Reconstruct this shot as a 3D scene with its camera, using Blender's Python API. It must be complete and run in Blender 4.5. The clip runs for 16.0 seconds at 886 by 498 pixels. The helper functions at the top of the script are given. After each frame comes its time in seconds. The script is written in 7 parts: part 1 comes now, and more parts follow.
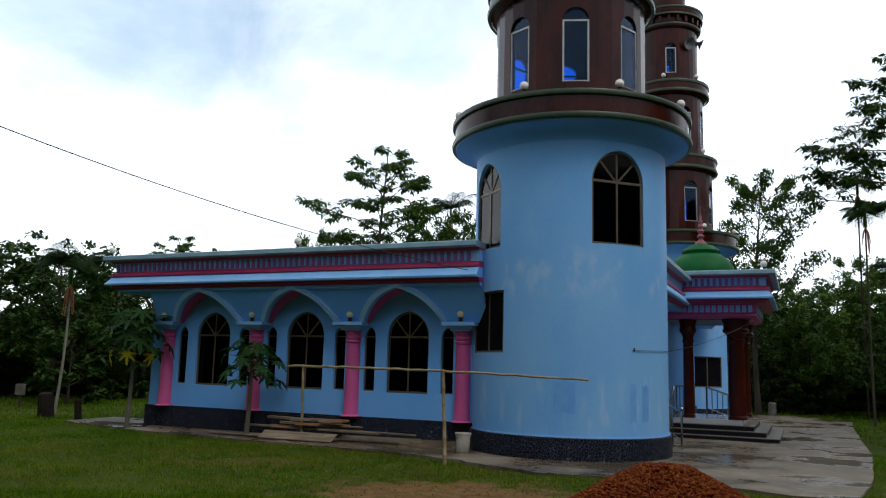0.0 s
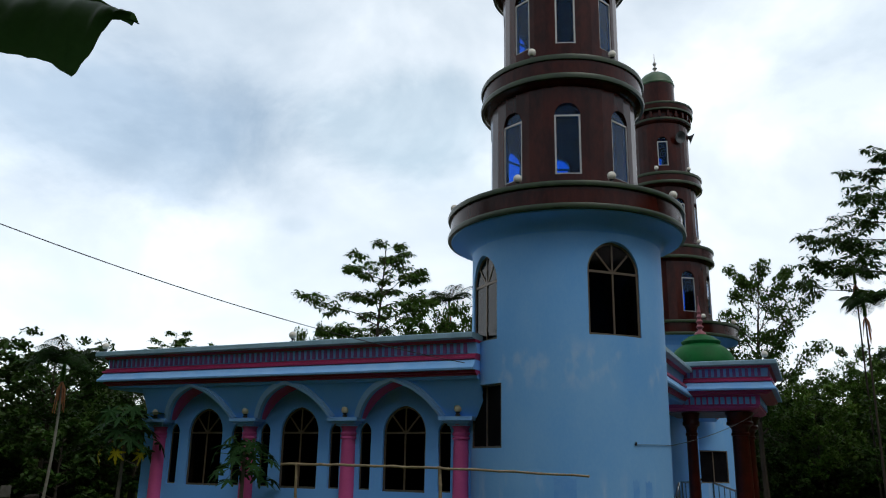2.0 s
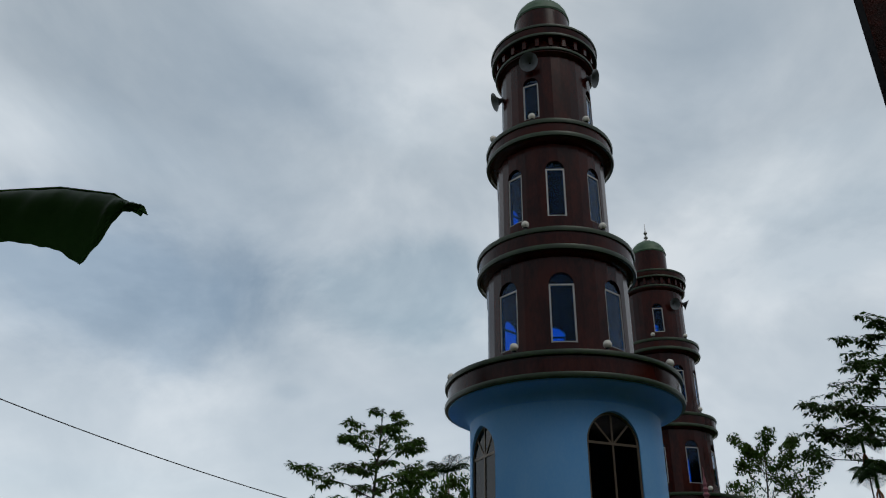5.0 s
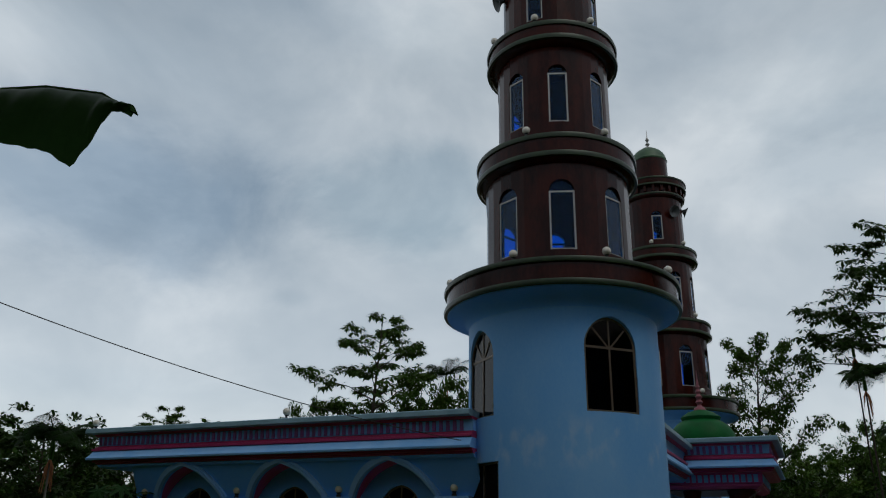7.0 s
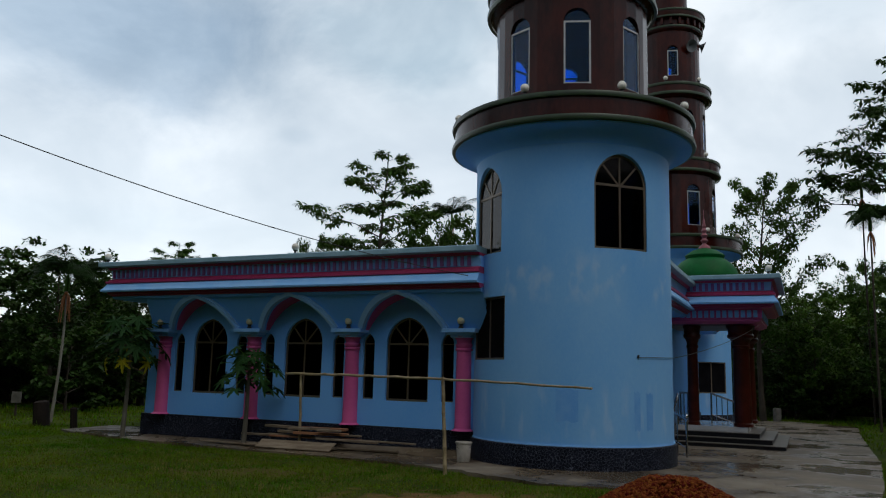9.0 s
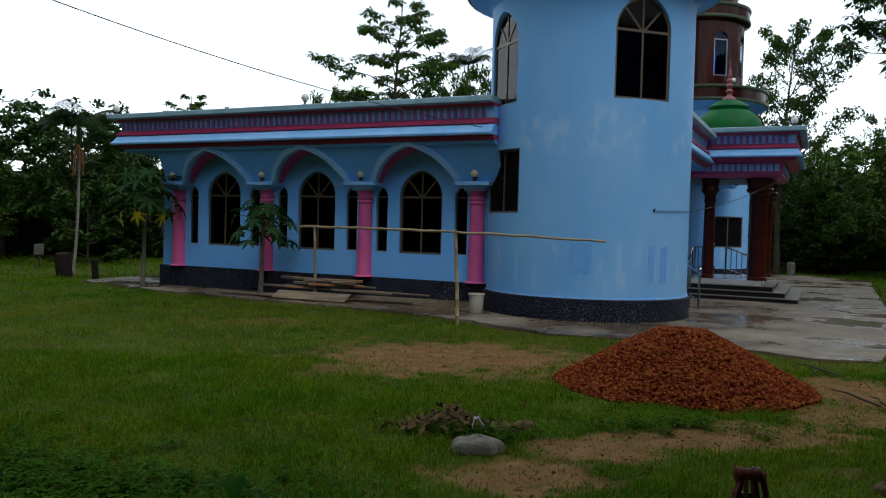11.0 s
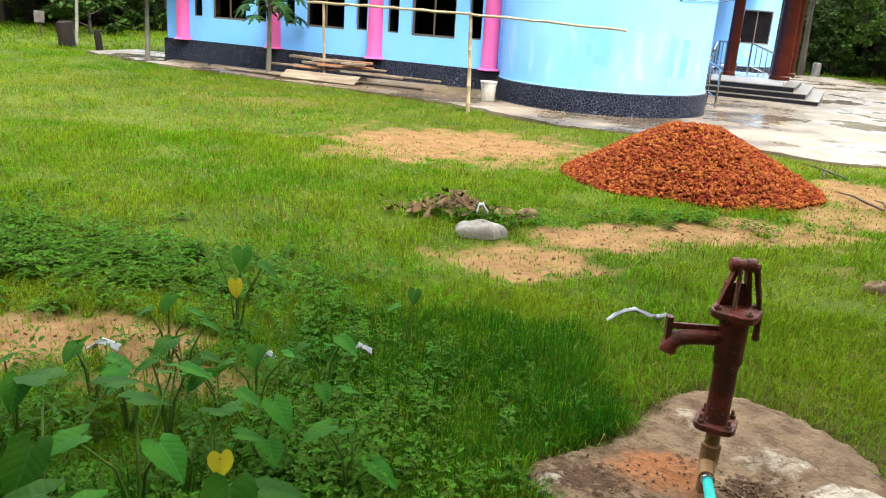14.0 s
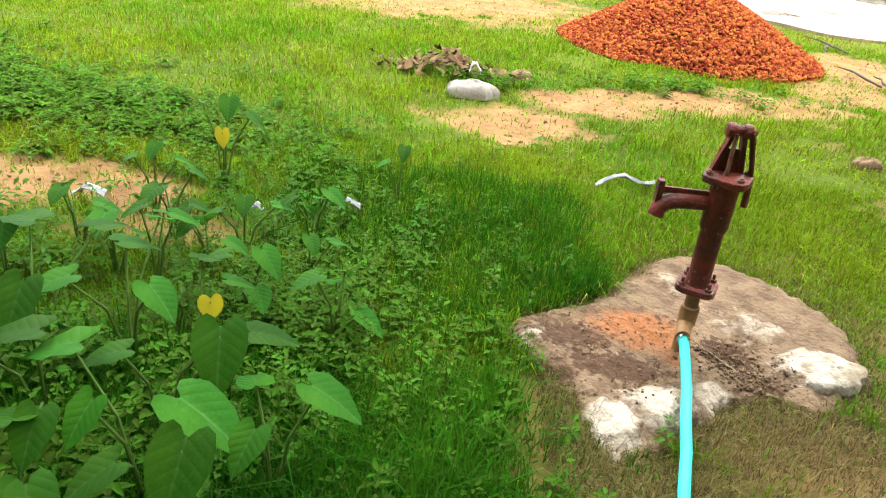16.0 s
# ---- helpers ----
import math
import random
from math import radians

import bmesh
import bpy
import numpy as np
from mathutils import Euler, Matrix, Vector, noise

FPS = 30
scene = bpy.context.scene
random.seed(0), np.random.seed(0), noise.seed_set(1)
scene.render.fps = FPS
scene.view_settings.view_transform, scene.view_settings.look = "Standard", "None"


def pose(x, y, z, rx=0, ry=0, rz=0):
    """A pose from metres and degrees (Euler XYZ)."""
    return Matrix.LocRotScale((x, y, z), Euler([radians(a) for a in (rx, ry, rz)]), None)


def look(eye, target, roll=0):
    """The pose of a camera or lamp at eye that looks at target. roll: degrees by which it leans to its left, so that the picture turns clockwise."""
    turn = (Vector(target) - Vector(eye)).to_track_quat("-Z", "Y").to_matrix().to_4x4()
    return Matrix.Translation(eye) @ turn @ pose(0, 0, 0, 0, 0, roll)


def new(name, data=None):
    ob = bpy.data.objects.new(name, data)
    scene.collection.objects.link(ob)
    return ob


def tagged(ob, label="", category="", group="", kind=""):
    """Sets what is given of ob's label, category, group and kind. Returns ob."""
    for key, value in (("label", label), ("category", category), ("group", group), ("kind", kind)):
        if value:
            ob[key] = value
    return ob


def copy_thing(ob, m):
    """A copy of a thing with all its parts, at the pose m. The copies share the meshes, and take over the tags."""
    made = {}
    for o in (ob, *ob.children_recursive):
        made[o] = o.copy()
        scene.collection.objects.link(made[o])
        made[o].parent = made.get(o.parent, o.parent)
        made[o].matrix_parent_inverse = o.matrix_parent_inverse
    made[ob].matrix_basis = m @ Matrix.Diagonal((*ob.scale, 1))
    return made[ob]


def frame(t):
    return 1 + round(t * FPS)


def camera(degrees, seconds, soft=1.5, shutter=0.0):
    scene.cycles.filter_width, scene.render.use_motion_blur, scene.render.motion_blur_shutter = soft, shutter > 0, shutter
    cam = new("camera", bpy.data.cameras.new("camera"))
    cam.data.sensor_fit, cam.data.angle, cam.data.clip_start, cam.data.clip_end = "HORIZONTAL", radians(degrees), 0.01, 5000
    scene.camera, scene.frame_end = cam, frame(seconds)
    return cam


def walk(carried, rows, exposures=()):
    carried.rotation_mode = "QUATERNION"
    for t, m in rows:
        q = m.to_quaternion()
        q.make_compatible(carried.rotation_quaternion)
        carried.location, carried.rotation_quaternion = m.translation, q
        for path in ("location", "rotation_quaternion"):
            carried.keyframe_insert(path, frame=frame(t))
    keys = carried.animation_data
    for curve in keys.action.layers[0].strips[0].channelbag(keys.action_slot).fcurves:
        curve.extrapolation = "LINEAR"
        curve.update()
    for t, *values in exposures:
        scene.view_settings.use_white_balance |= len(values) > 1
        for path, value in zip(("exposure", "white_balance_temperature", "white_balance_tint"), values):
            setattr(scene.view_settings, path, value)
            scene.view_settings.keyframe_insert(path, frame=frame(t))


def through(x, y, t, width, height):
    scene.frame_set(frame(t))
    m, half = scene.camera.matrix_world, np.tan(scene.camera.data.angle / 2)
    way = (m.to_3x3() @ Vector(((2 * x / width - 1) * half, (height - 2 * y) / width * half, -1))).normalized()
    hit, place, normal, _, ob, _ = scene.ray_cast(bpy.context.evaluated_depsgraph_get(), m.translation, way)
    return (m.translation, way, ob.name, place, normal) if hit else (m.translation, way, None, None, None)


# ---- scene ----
cam = camera(58.81, 16.0, soft=1.15)
# seconds, eye, yaw, pitch, roll (lean to the left)
ROWS = [
    (0.0, -0.078, -0.238, 1.610, 0.02, 8.59, 1.57),
    (0.5, -0.037, -0.224, 1.605, 0.00, 9.90, 1.43),
    (1.0, -0.014, -0.200, 1.597, 0.03, 11.41, 1.35),
    (1.5, -0.003, -0.173, 1.590, 0.11, 13.23, 1.29),
    (2.0, -0.001, -0.174, 1.605, 0.15, 15.36, 1.11),
    (2.5, 0.004, -0.194, 1.614, 0.18, 17.88, 1.05),
    (3.0, 0.011, -0.232, 1.621, 0.22, 20.46, 0.99),
    (3.5, 0.024, -0.269, 1.624, 0.26, 23.01, 0.99),
    (4.0, 0.028, -0.300, 1.632, 0.26, 25.40, 0.99),
    (4.2, 0.028, -0.298, 1.632, 0.26, 26.10, 0.99),
    (5.2, 0.028, -0.280, 1.637, 0.22, 27.40, 1.01),
    (6.3, 0.028, -0.261, 1.642, 0.18, 24.64, 1.03),
    (6.5, 0.028, -0.250, 1.648, 0.14, 23.52, 0.94),
    (7.0, 0.018, -0.206, 1.656, 0.02, 20.61, 1.03),
    (7.5, -0.000, -0.150, 1.661, -0.07, 17.67, 1.12),
    (8.0, -0.025, -0.096, 1.666, -0.10, 14.67, 1.22),
    (8.5, -0.051, -0.046, 1.666, -0.04, 11.75, 1.28),
    (9.0, -0.042, 0.035, 1.661, 0.15, 8.94, 1.42),
    (9.2, -0.036, 0.064, 1.659, 0.26, 7.90, 1.28),
    (11.3, 0.040, 0.318, 1.631, 1.35, -3.18, 1.76),
    (11.5, 0.041, 0.333, 1.628, 1.49, -4.21, 1.91),
    (12.0, 0.045, 0.346, 1.621, 1.70, -6.74, 2.04),
    (12.5, 0.042, 0.345, 1.617, 1.73, -9.13, 2.28),
    (13.0, 0.046, 0.346, 1.610, 1.68, -11.67, 2.60),
    (13.5, 0.051, 0.345, 1.603, 1.48, -14.27, 3.15),
    (14.0, 0.053, 0.342, 1.598, 1.13, -16.91, 3.95),
    (14.5, 0.048, 0.342, 1.587, 0.60, -19.45, 4.75),
    (15.0, 0.043, 0.344, 1.571, 0.04, -21.90, 5.55),
    (15.5, 0.042, 0.346, 1.562, -0.48, -24.40, 6.39),
    (16.0, 0.039, 0.347, 1.559, -0.97, -26.58, 6.87),
]
EXPOSURES = [(0.0, -0.28, 6500, 10), (1.5, -0.55, 6500, 10), (3.0, -0.95, 6450, 9), (4.2, -1.25, 6450, 9), (6.3, -1.5, 6400, 8), (7.5, -1.5, 6400, 8), (9.0, -0.95, 6450, 9), (11.3, -0.05, 6350, 8), (12.0, 0.55, 6400, 7), (12.5, 1.05, 6550, 10), (13.5, 2.2, 6800, 11), (14.5, 2.9, 7050, 12), (16.0, 3.25, 7150, 13)]


def aim(yaw, pitch, roll):
    """The turn of a camera that looks along yaw and pitch and leans to its left by roll."""
    y, p = radians(yaw), radians(pitch)
    way = Vector((-math.sin(y) * math.cos(p), math.cos(y) * math.cos(p), math.sin(p)))
    return way, roll


WALK = []
for t, x, y, z, yaw, pitch, roll in ROWS:
    way, lean = aim(yaw, pitch, roll)
    WALK.append((t, look((x, y, z), Vector((x, y, z)) + way, lean)))
walk(cam, WALK, EXPOSURES)

# ---- overcast sky and a veiled sun ----
SUN_UP, SUN_TURN = 55.0, 148.0
world = bpy.data.worlds.new("overcast_sky")
scene.world = world
world.use_nodes = True
wn, wl = world.node_tree.nodes, world.node_tree.links
wn.clear()


def wnode(kind, **values):
    n = wn.new(kind)
    for key, value in values.items():
        n.inputs[key].default_value = value
    return n


w_out = wnode("ShaderNodeOutputWorld")
w_bg = wnode("ShaderNodeBackground", Strength=1.0)
w_sky = wnode("ShaderNodeTexSky")
w_sky.sky_type = "NISHITA"
w_sky.sun_disc = False
w_sky.sun_elevation, w_sky.sun_rotation = radians(SUN_UP), radians(SUN_TURN)
w_sky_dim = wnode("ShaderNodeMix", Factor=0.05)
w_sky_dim.data_type = "RGBA"
w_sky_dim.inputs[6].default_value = (0, 0, 0, 1)
w_co = wnode("ShaderNodeTexCoord")
w_sep = wnode("ShaderNodeSeparateXYZ")
w_lift = wn.new("ShaderNodeMath")
w_lift.operation = "MAXIMUM"
w_lift.inputs[1].default_value = 0.0
w_add = wn.new("ShaderNodeMath")
w_add.operation = "ADD"
w_add.inputs[1].default_value = 0.5
w_dx = wn.new("ShaderNodeMath")
w_dx.operation = "DIVIDE"
w_dy = wn.new("ShaderNodeMath")
w_dy.operation = "DIVIDE"
w_vec = wn.new("ShaderNodeCombineXYZ")
w_vec.inputs[2].default_value = 9.2
w_n1 = wnode("ShaderNodeTexNoise", Scale=2.6, Detail=10.0, Roughness=0.56, Distortion=0.35)
w_ramp = wn.new("ShaderNodeValToRGB")
for pos, col in ((0.30, (0.60, 0.68, 0.73, 1)), (0.43, (0.74, 0.81, 0.85, 1)), (0.52, (0.87, 0.93, 0.96, 1)), (0.63, (1.10, 1.14, 1.15, 1))):
    e = w_ramp.color_ramp.elements.new(pos)
    e.color = col
w_ramp.color_ramp.elements.remove(w_ramp.color_ramp.elements[0])
w_ramp.color_ramp.elements.remove(w_ramp.color_ramp.elements[-1])
w_low = wn.new("ShaderNodeMapRange")
w_low.inputs["From Min"].default_value, w_low.inputs["From Max"].default_value = 0.02, 0.36
w_low.inputs["To Min"].default_value, w_low.inputs["To Max"].default_value = 0.85, 0.0
w_mix = wn.new("ShaderNodeMix")
w_mix.data_type = "RGBA"
w_mix.inputs[7].default_value = (0.97, 1.0, 1.02, 1)
w_sum = wn.new("ShaderNodeMix")
w_sum.data_type, w_sum.blend_type = "RGBA", "ADD"
w_sum.inputs[0].default_value = 1.0
wl.new(w_co.outputs["Generated"], w_sep.inputs[0])
wl.new(w_sep.outputs[2], w_lift.inputs[0])
wl.new(w_lift.outputs[0], w_add.inputs[0])
wl.new(w_sep.outputs[0], w_dx.inputs[0])
wl.new(w_sep.outputs[1], w_dy.inputs[0])
wl.new(w_add.outputs[0], w_dx.inputs[1])
wl.new(w_add.outputs[0], w_dy.inputs[1])
wl.new(w_dx.outputs[0], w_vec.inputs[0])
wl.new(w_dy.outputs[0], w_vec.inputs[1])
wl.new(w_vec.outputs[0], w_n1.inputs["Vector"])
wl.new(w_n1.outputs[0], w_ramp.inputs[0])
wl.new(w_sep.outputs[2], w_low.inputs[0])
wl.new(w_low.outputs[0], w_mix.inputs[0])


def wmath(kind, a, b=None, c=None):
    """A sum on sockets or numbers."""
    n = wn.new("ShaderNodeMath")
    n.operation = kind
    for i, v in enumerate((a, b, c)):
        if isinstance(v, (int, float)):
            n.inputs[i].default_value = v
        elif v is not None:
            wl.new(v, n.inputs[i])
    return n.outputs[0]


def cloud(last, centre, rx, ry, shade, soft):
    """A darker or paler bank of cloud round a direction, rx by ry wide, with ragged edges."""
    c = Vector(centre).normalized()
    u = Vector((c.y, -c.x, 0)).normalized()
    v = u.cross(c)
    way = wn.new("ShaderNodeVectorMath")
    way.operation = "SUBTRACT"
    wl.new(w_co.outputs["Generated"], way.inputs[0])
    way.inputs[1].default_value = c
    terms = []
    for axis_, size in ((u, rx), (v, ry), (c, 0.4)):
        d = wn.new("ShaderNodeVectorMath")
        d.operation = "DOT_PRODUCT"
        wl.new(way.outputs[0], d.inputs[0])
        d.inputs[1].default_value = axis_ / size
        terms.append(wmath("MULTIPLY", d.outputs["Value"], d.outputs["Value"]))
    far = wmath("SQRT", wmath("ADD", wmath("ADD", terms[0], terms[1]), terms[2]))
    ragged = wmath("MULTIPLY_ADD", w_wisp.outputs[0], 2.0, wmath("SUBTRACT", far, 1.0))
    fac = wn.new("ShaderNodeMapRange")
    fac.interpolation_type = "SMOOTHSTEP"
    fac.inputs["From Min"].default_value, fac.inputs["From Max"].default_value = 1.0 + soft, 1.0 - soft
    wl.new(ragged, fac.inputs[0])
    mix = wn.new("ShaderNodeMix")
    mix.data_type, mix.blend_type = "RGBA", "MULTIPLY"
    mix.inputs[7].default_value = (*shade, 1)
    wl.new(fac.outputs[0], mix.inputs[0])
    wl.new(last, mix.inputs[6])
    return mix.outputs[2]


w_wisp = wnode("ShaderNodeTexNoise", Scale=3.8, Detail=10.0, Roughness=0.6, Distortion=0.4)
wl.new(w_vec.outputs[0], w_wisp.inputs["Vector"])
w_last = w_ramp.outputs[0]
for centre, rx, ry, shade, soft in (((-0.39, 0.846, 0.375), 0.18, 0.085, (0.54, 0.62, 0.70), 0.6), ((-0.32, 0.80, 0.50), 0.22, 0.13, (0.80, 0.84, 0.88), 0.8), ((-0.055, 0.91, 0.405), 0.13, 0.065, (0.68, 0.75, 0.79), 0.42),
                                    ((0.01, 0.93, 0.35), 0.10, 0.05, (0.82, 0.86, 0.88), 0.6), ((0.45, 0.785, 0.42), 0.12, 0.05, (0.80, 0.84, 0.87), 0.6), ((0.28, 0.74, 0.61), 0.16, 0.09, (0.84, 0.87, 0.90), 0.7),
                                    ((-0.20, 0.72, 0.66), 0.2, 0.1, (0.80, 0.84, 0.88), 0.8), ((-0.186, 0.94, 0.284), 0.03, 0.012, (0.85, 0.88, 0.90), 0.5), ((-0.42, 0.89, 0.165), 0.16, 0.02, (0.84, 0.88, 0.91), 0.8),
                                    ((-0.03, 0.80, 0.59), 0.07, 0.05, (1.16, 1.15, 1.14), 0.7), ((0.42, 0.76, 0.50), 0.12, 0.05, (1.18, 1.17, 1.16), 0.7), ((-0.45, 0.73, 0.53), 0.14, 0.035, (1.18, 1.17, 1.16), 0.8)):
    w_last = cloud(w_last, centre, rx, ry, shade, soft)
wl.new(w_last, w_mix.inputs[6])
wl.new(w_sky.outputs[0], w_sky_dim.inputs[7])
wl.new(w_mix.outputs[2], w_sum.inputs[6])
wl.new(w_sky_dim.outputs[2], w_sum.inputs[7])
w_side = wn.new("ShaderNodeMapRange")
w_side.inputs["From Min"].default_value, w_side.inputs["From Max"].default_value = -0.6, 0.85
w_side.inputs["To Min"].default_value, w_side.inputs["To Max"].default_value = 0.85, 1.5
wl.new(w_sep.outputs[1], w_side.inputs[0])
wl.new(w_side.outputs[0], w_bg.inputs["Strength"])
wl.new(w_sum.outputs[2], w_bg.inputs[0])
wl.new(w_bg.outputs[0], w_out.inputs[0])

sun = new("sun", bpy.data.lights.new("sun", "SUN"))
sun.data.energy, sun.data.angle, sun.data.color = 1.25, radians(28), (1.0, 0.96, 0.9)
sun.matrix_world = look((0, 0, 30), Vector((0, 0, 30)) - Vector((math.sin(radians(SUN_TURN)) * math.cos(radians(SUN_UP)), math.cos(radians(SUN_TURN)) * math.cos(radians(SUN_UP)), math.sin(radians(SUN_UP)))))

# ---- materials ----
def material(name, base, second=None, scale=3.0, fine=40.0, rough=0.7, bump=0.15, metal=0.0, spec=0.5, blotch=0.5, detail=5.0, rand=0.0, stretch=(1, 1, 1), bump_scale=None, coat=0.0):
    """A painted or natural surface: two colours blended by coarse and fine noise, with relief."""
    m = bpy.data.materials.new(name)
    m.use_nodes = True
    nt = m.node_tree
    p = nt.nodes["Principled BSDF"]
    p.inputs["Roughness"].default_value, p.inputs["Metallic"].default_value = rough, metal
    p.inputs["Specular IOR Level"].default_value = spec
    p.inputs["Coat Weight"].default_value = coat
    second = second or tuple(c * 0.8 for c in base)
    co = nt.nodes.new("ShaderNodeTexCoord")
    mp = nt.nodes.new("ShaderNodeMapping")
    mp.inputs["Scale"].default_value = stretch
    nt.links.new(co.outputs["Object"], mp.inputs[0])
    n1 = nt.nodes.new("ShaderNodeTexNoise")
    n1.inputs["Scale"].default_value, n1.inputs["Detail"].default_value = scale, detail
    n2 = nt.nodes.new("ShaderNodeTexNoise")
    n2.inputs["Scale"].default_value, n2.inputs["Detail"].default_value = fine, 4.0
    for n in (n1, n2):
        nt.links.new(mp.outputs[0], n.inputs["Vector"])
    mx = nt.nodes.new("ShaderNodeMath")
    mx.operation = "MULTIPLY_ADD"
    mx.inputs[1].default_value, mx.inputs[2].default_value = 0.35, -0.17
    nt.links.new(n2.outputs[0], mx.inputs[0])
    ad = nt.nodes.new("ShaderNodeMath")
    ad.operation = "ADD"
    nt.links.new(n1.outputs[0], ad.inputs[0])
    nt.links.new(mx.outputs[0], ad.inputs[1])
    rp = nt.nodes.new("ShaderNodeMapRange")
    rp.inputs["From Min"].default_value, rp.inputs["From Max"].default_value = 0.5 - 0.3 * (1 - blotch), 0.64
    nt.links.new(ad.outputs[0], rp.inputs[0])
    mix = nt.nodes.new("ShaderNodeMix")
    mix.data_type = "RGBA"
    mix.inputs[6].default_value, mix.inputs[7].default_value = (*base, 1), (*second, 1)
    nt.links.new(rp.outputs[0], mix.inputs[0])
    last = mix.outputs[2]
    if rand:
        info = nt.nodes.new("ShaderNodeNewGeometry")
        hsv = nt.nodes.new("ShaderNodeHueSaturation")
        mr = nt.nodes.new("ShaderNodeMapRange")
        mr.inputs["To Min"].default_value, mr.inputs["To Max"].default_value = 1 - rand, 1 + rand
        nt.links.new(info.outputs["Random Per Island"], mr.inputs[0])
        nt.links.new(mr.outputs[0], hsv.inputs["Value"])
        mh = nt.nodes.new("ShaderNodeMapRange")
        mh.inputs["To Min"].default_value, mh.inputs["To Max"].default_value = 0.5 - rand * 0.05, 0.5 + rand * 0.05
        nt.links.new(info.outputs["Random Per Island"], mh.inputs[0])
        nt.links.new(mh.outputs[0], hsv.inputs["Hue"])
        nt.links.new(last, hsv.inputs["Color"])
        last = hsv.outputs[0]
    nt.links.new(last, p.inputs["Base Color"])
    if bump:
        b = nt.nodes.new("ShaderNodeBump")
        b.inputs["Strength"].default_value = bump
        b.inputs["Distance"].default_value = 0.02 if bump_scale is None else bump_scale
        nt.links.new(n2.outputs[0], b.inputs["Height"])
        nt.links.new(b.outputs[0], p.inputs["Normal"])
    return m


def leafy(name, base, second, rough=0.55, through=0.25, rand=0.35, spec=0.14):
    """Foliage: thin, a little translucent, each leaf of its own shade."""
    m = material(name, base, second, scale=0.6, fine=30.0, rough=rough, bump=0.0, rand=rand, spec=spec)
    p = m.node_tree.nodes["Principled BSDF"]
    tr = m.node_tree.nodes.new("ShaderNodeBsdfTranslucent")
    mixs = m.node_tree.nodes.new("ShaderNodeMixShader")
    mixs.inputs[0].default_value = through
    out = m.node_tree.nodes["Material Output"]
    src = p.inputs["Base Color"].links[0].from_socket
    m.node_tree.links.new(src, tr.inputs["Color"])
    m.node_tree.links.new(p.outputs[0], mixs.inputs[1])
    m.node_tree.links.new(tr.outputs[0], mixs.inputs[2])
    m.node_tree.links.new(mixs.outputs[0], out.inputs["Surface"])
    return m


def glass(name, tint, coat, rough=0.03):
    m = bpy.data.materials.new(name)
    m.use_nodes = True
    p = m.node_tree.nodes["Principled BSDF"]
    p.inputs["Base Color"].default_value = (*tint, 1)
    p.inputs["Roughness"].default_value = rough
    p.inputs["Transmission Weight"].default_value = 1.0
    p.inputs["IOR"].default_value = 1.45
    p.inputs["Specular Tint"].default_value = (*coat, 1)
    return m


M_BLUE = material("sky_blue_wall_paint", (0.145, 0.425, 0.94), (0.19, 0.475, 0.94), scale=0.9, fine=26, rough=0.5, bump=0.06, blotch=0.3, stretch=(1, 1, 0.55), spec=0.12)
def rubbed(m):
    """Paler rubbed smears and thin run marks over the paint, at the heights where ladders and damp wore it."""
    nt = m.node_tree
    p = nt.nodes["Principled BSDF"]
    old = p.inputs["Base Color"].links[0].from_socket
    co = nt.nodes.new("ShaderNodeTexCoord")
    sep = nt.nodes.new("ShaderNodeSeparateXYZ")
    nt.links.new(co.outputs["Object"], sep.inputs[0])
    for low, high, scale, lo, hi, amount, stretch in ((2.9, 4.0, 3.2, 0.54, 0.66, 0.35, 0.5), (0.4, 1.6, 4.0, 0.52, 0.68, 0.45, 0.22)):
        mp = nt.nodes.new("ShaderNodeMapping")
        mp.inputs["Scale"].default_value = (1, 1, stretch)
        nt.links.new(co.outputs["Object"], mp.inputs[0])
        n = nt.nodes.new("ShaderNodeTexNoise")
        n.inputs["Scale"].default_value, n.inputs["Detail"].default_value = scale, 9.0
        nt.links.new(mp.outputs[0], n.inputs["Vector"])
        shape = nt.nodes.new("ShaderNodeMapRange")
        shape.inputs["From Min"].default_value, shape.inputs["From Max"].default_value, shape.inputs["To Max"].default_value = lo, hi, amount
        nt.links.new(n.outputs[0], shape.inputs[0])
        up = nt.nodes.new("ShaderNodeMapRange")
        up.inputs["From Min"].default_value, up.inputs["From Max"].default_value = low, low + 0.3
        nt.links.new(sep.outputs[2], up.inputs[0])
        down = nt.nodes.new("ShaderNodeMapRange")
        down.inputs["From Min"].default_value, down.inputs["From Max"].default_value = high, high - 0.4
        nt.links.new(sep.outputs[2], down.inputs[0])
        band = nt.nodes.new("ShaderNodeMath")
        band.operation = "MULTIPLY"
        nt.links.new(up.outputs[0], band.inputs[0])
        nt.links.new(down.outputs[0], band.inputs[1])
        fac = nt.nodes.new("ShaderNodeMath")
        fac.operation = "MULTIPLY"
        nt.links.new(band.outputs[0], fac.inputs[0])
        nt.links.new(shape.outputs[0], fac.inputs[1])
        mix = nt.nodes.new("ShaderNodeMix")
        mix.data_type = "RGBA"
        mix.inputs[7].default_value = (0.52, 0.66, 0.82, 1)
        nt.links.new(fac.outputs[0], mix.inputs[0])
        nt.links.new(old, mix.inputs[6])
        old = mix.outputs[2]
    nt.links.new(old, p.inputs["Base Color"])
    return m


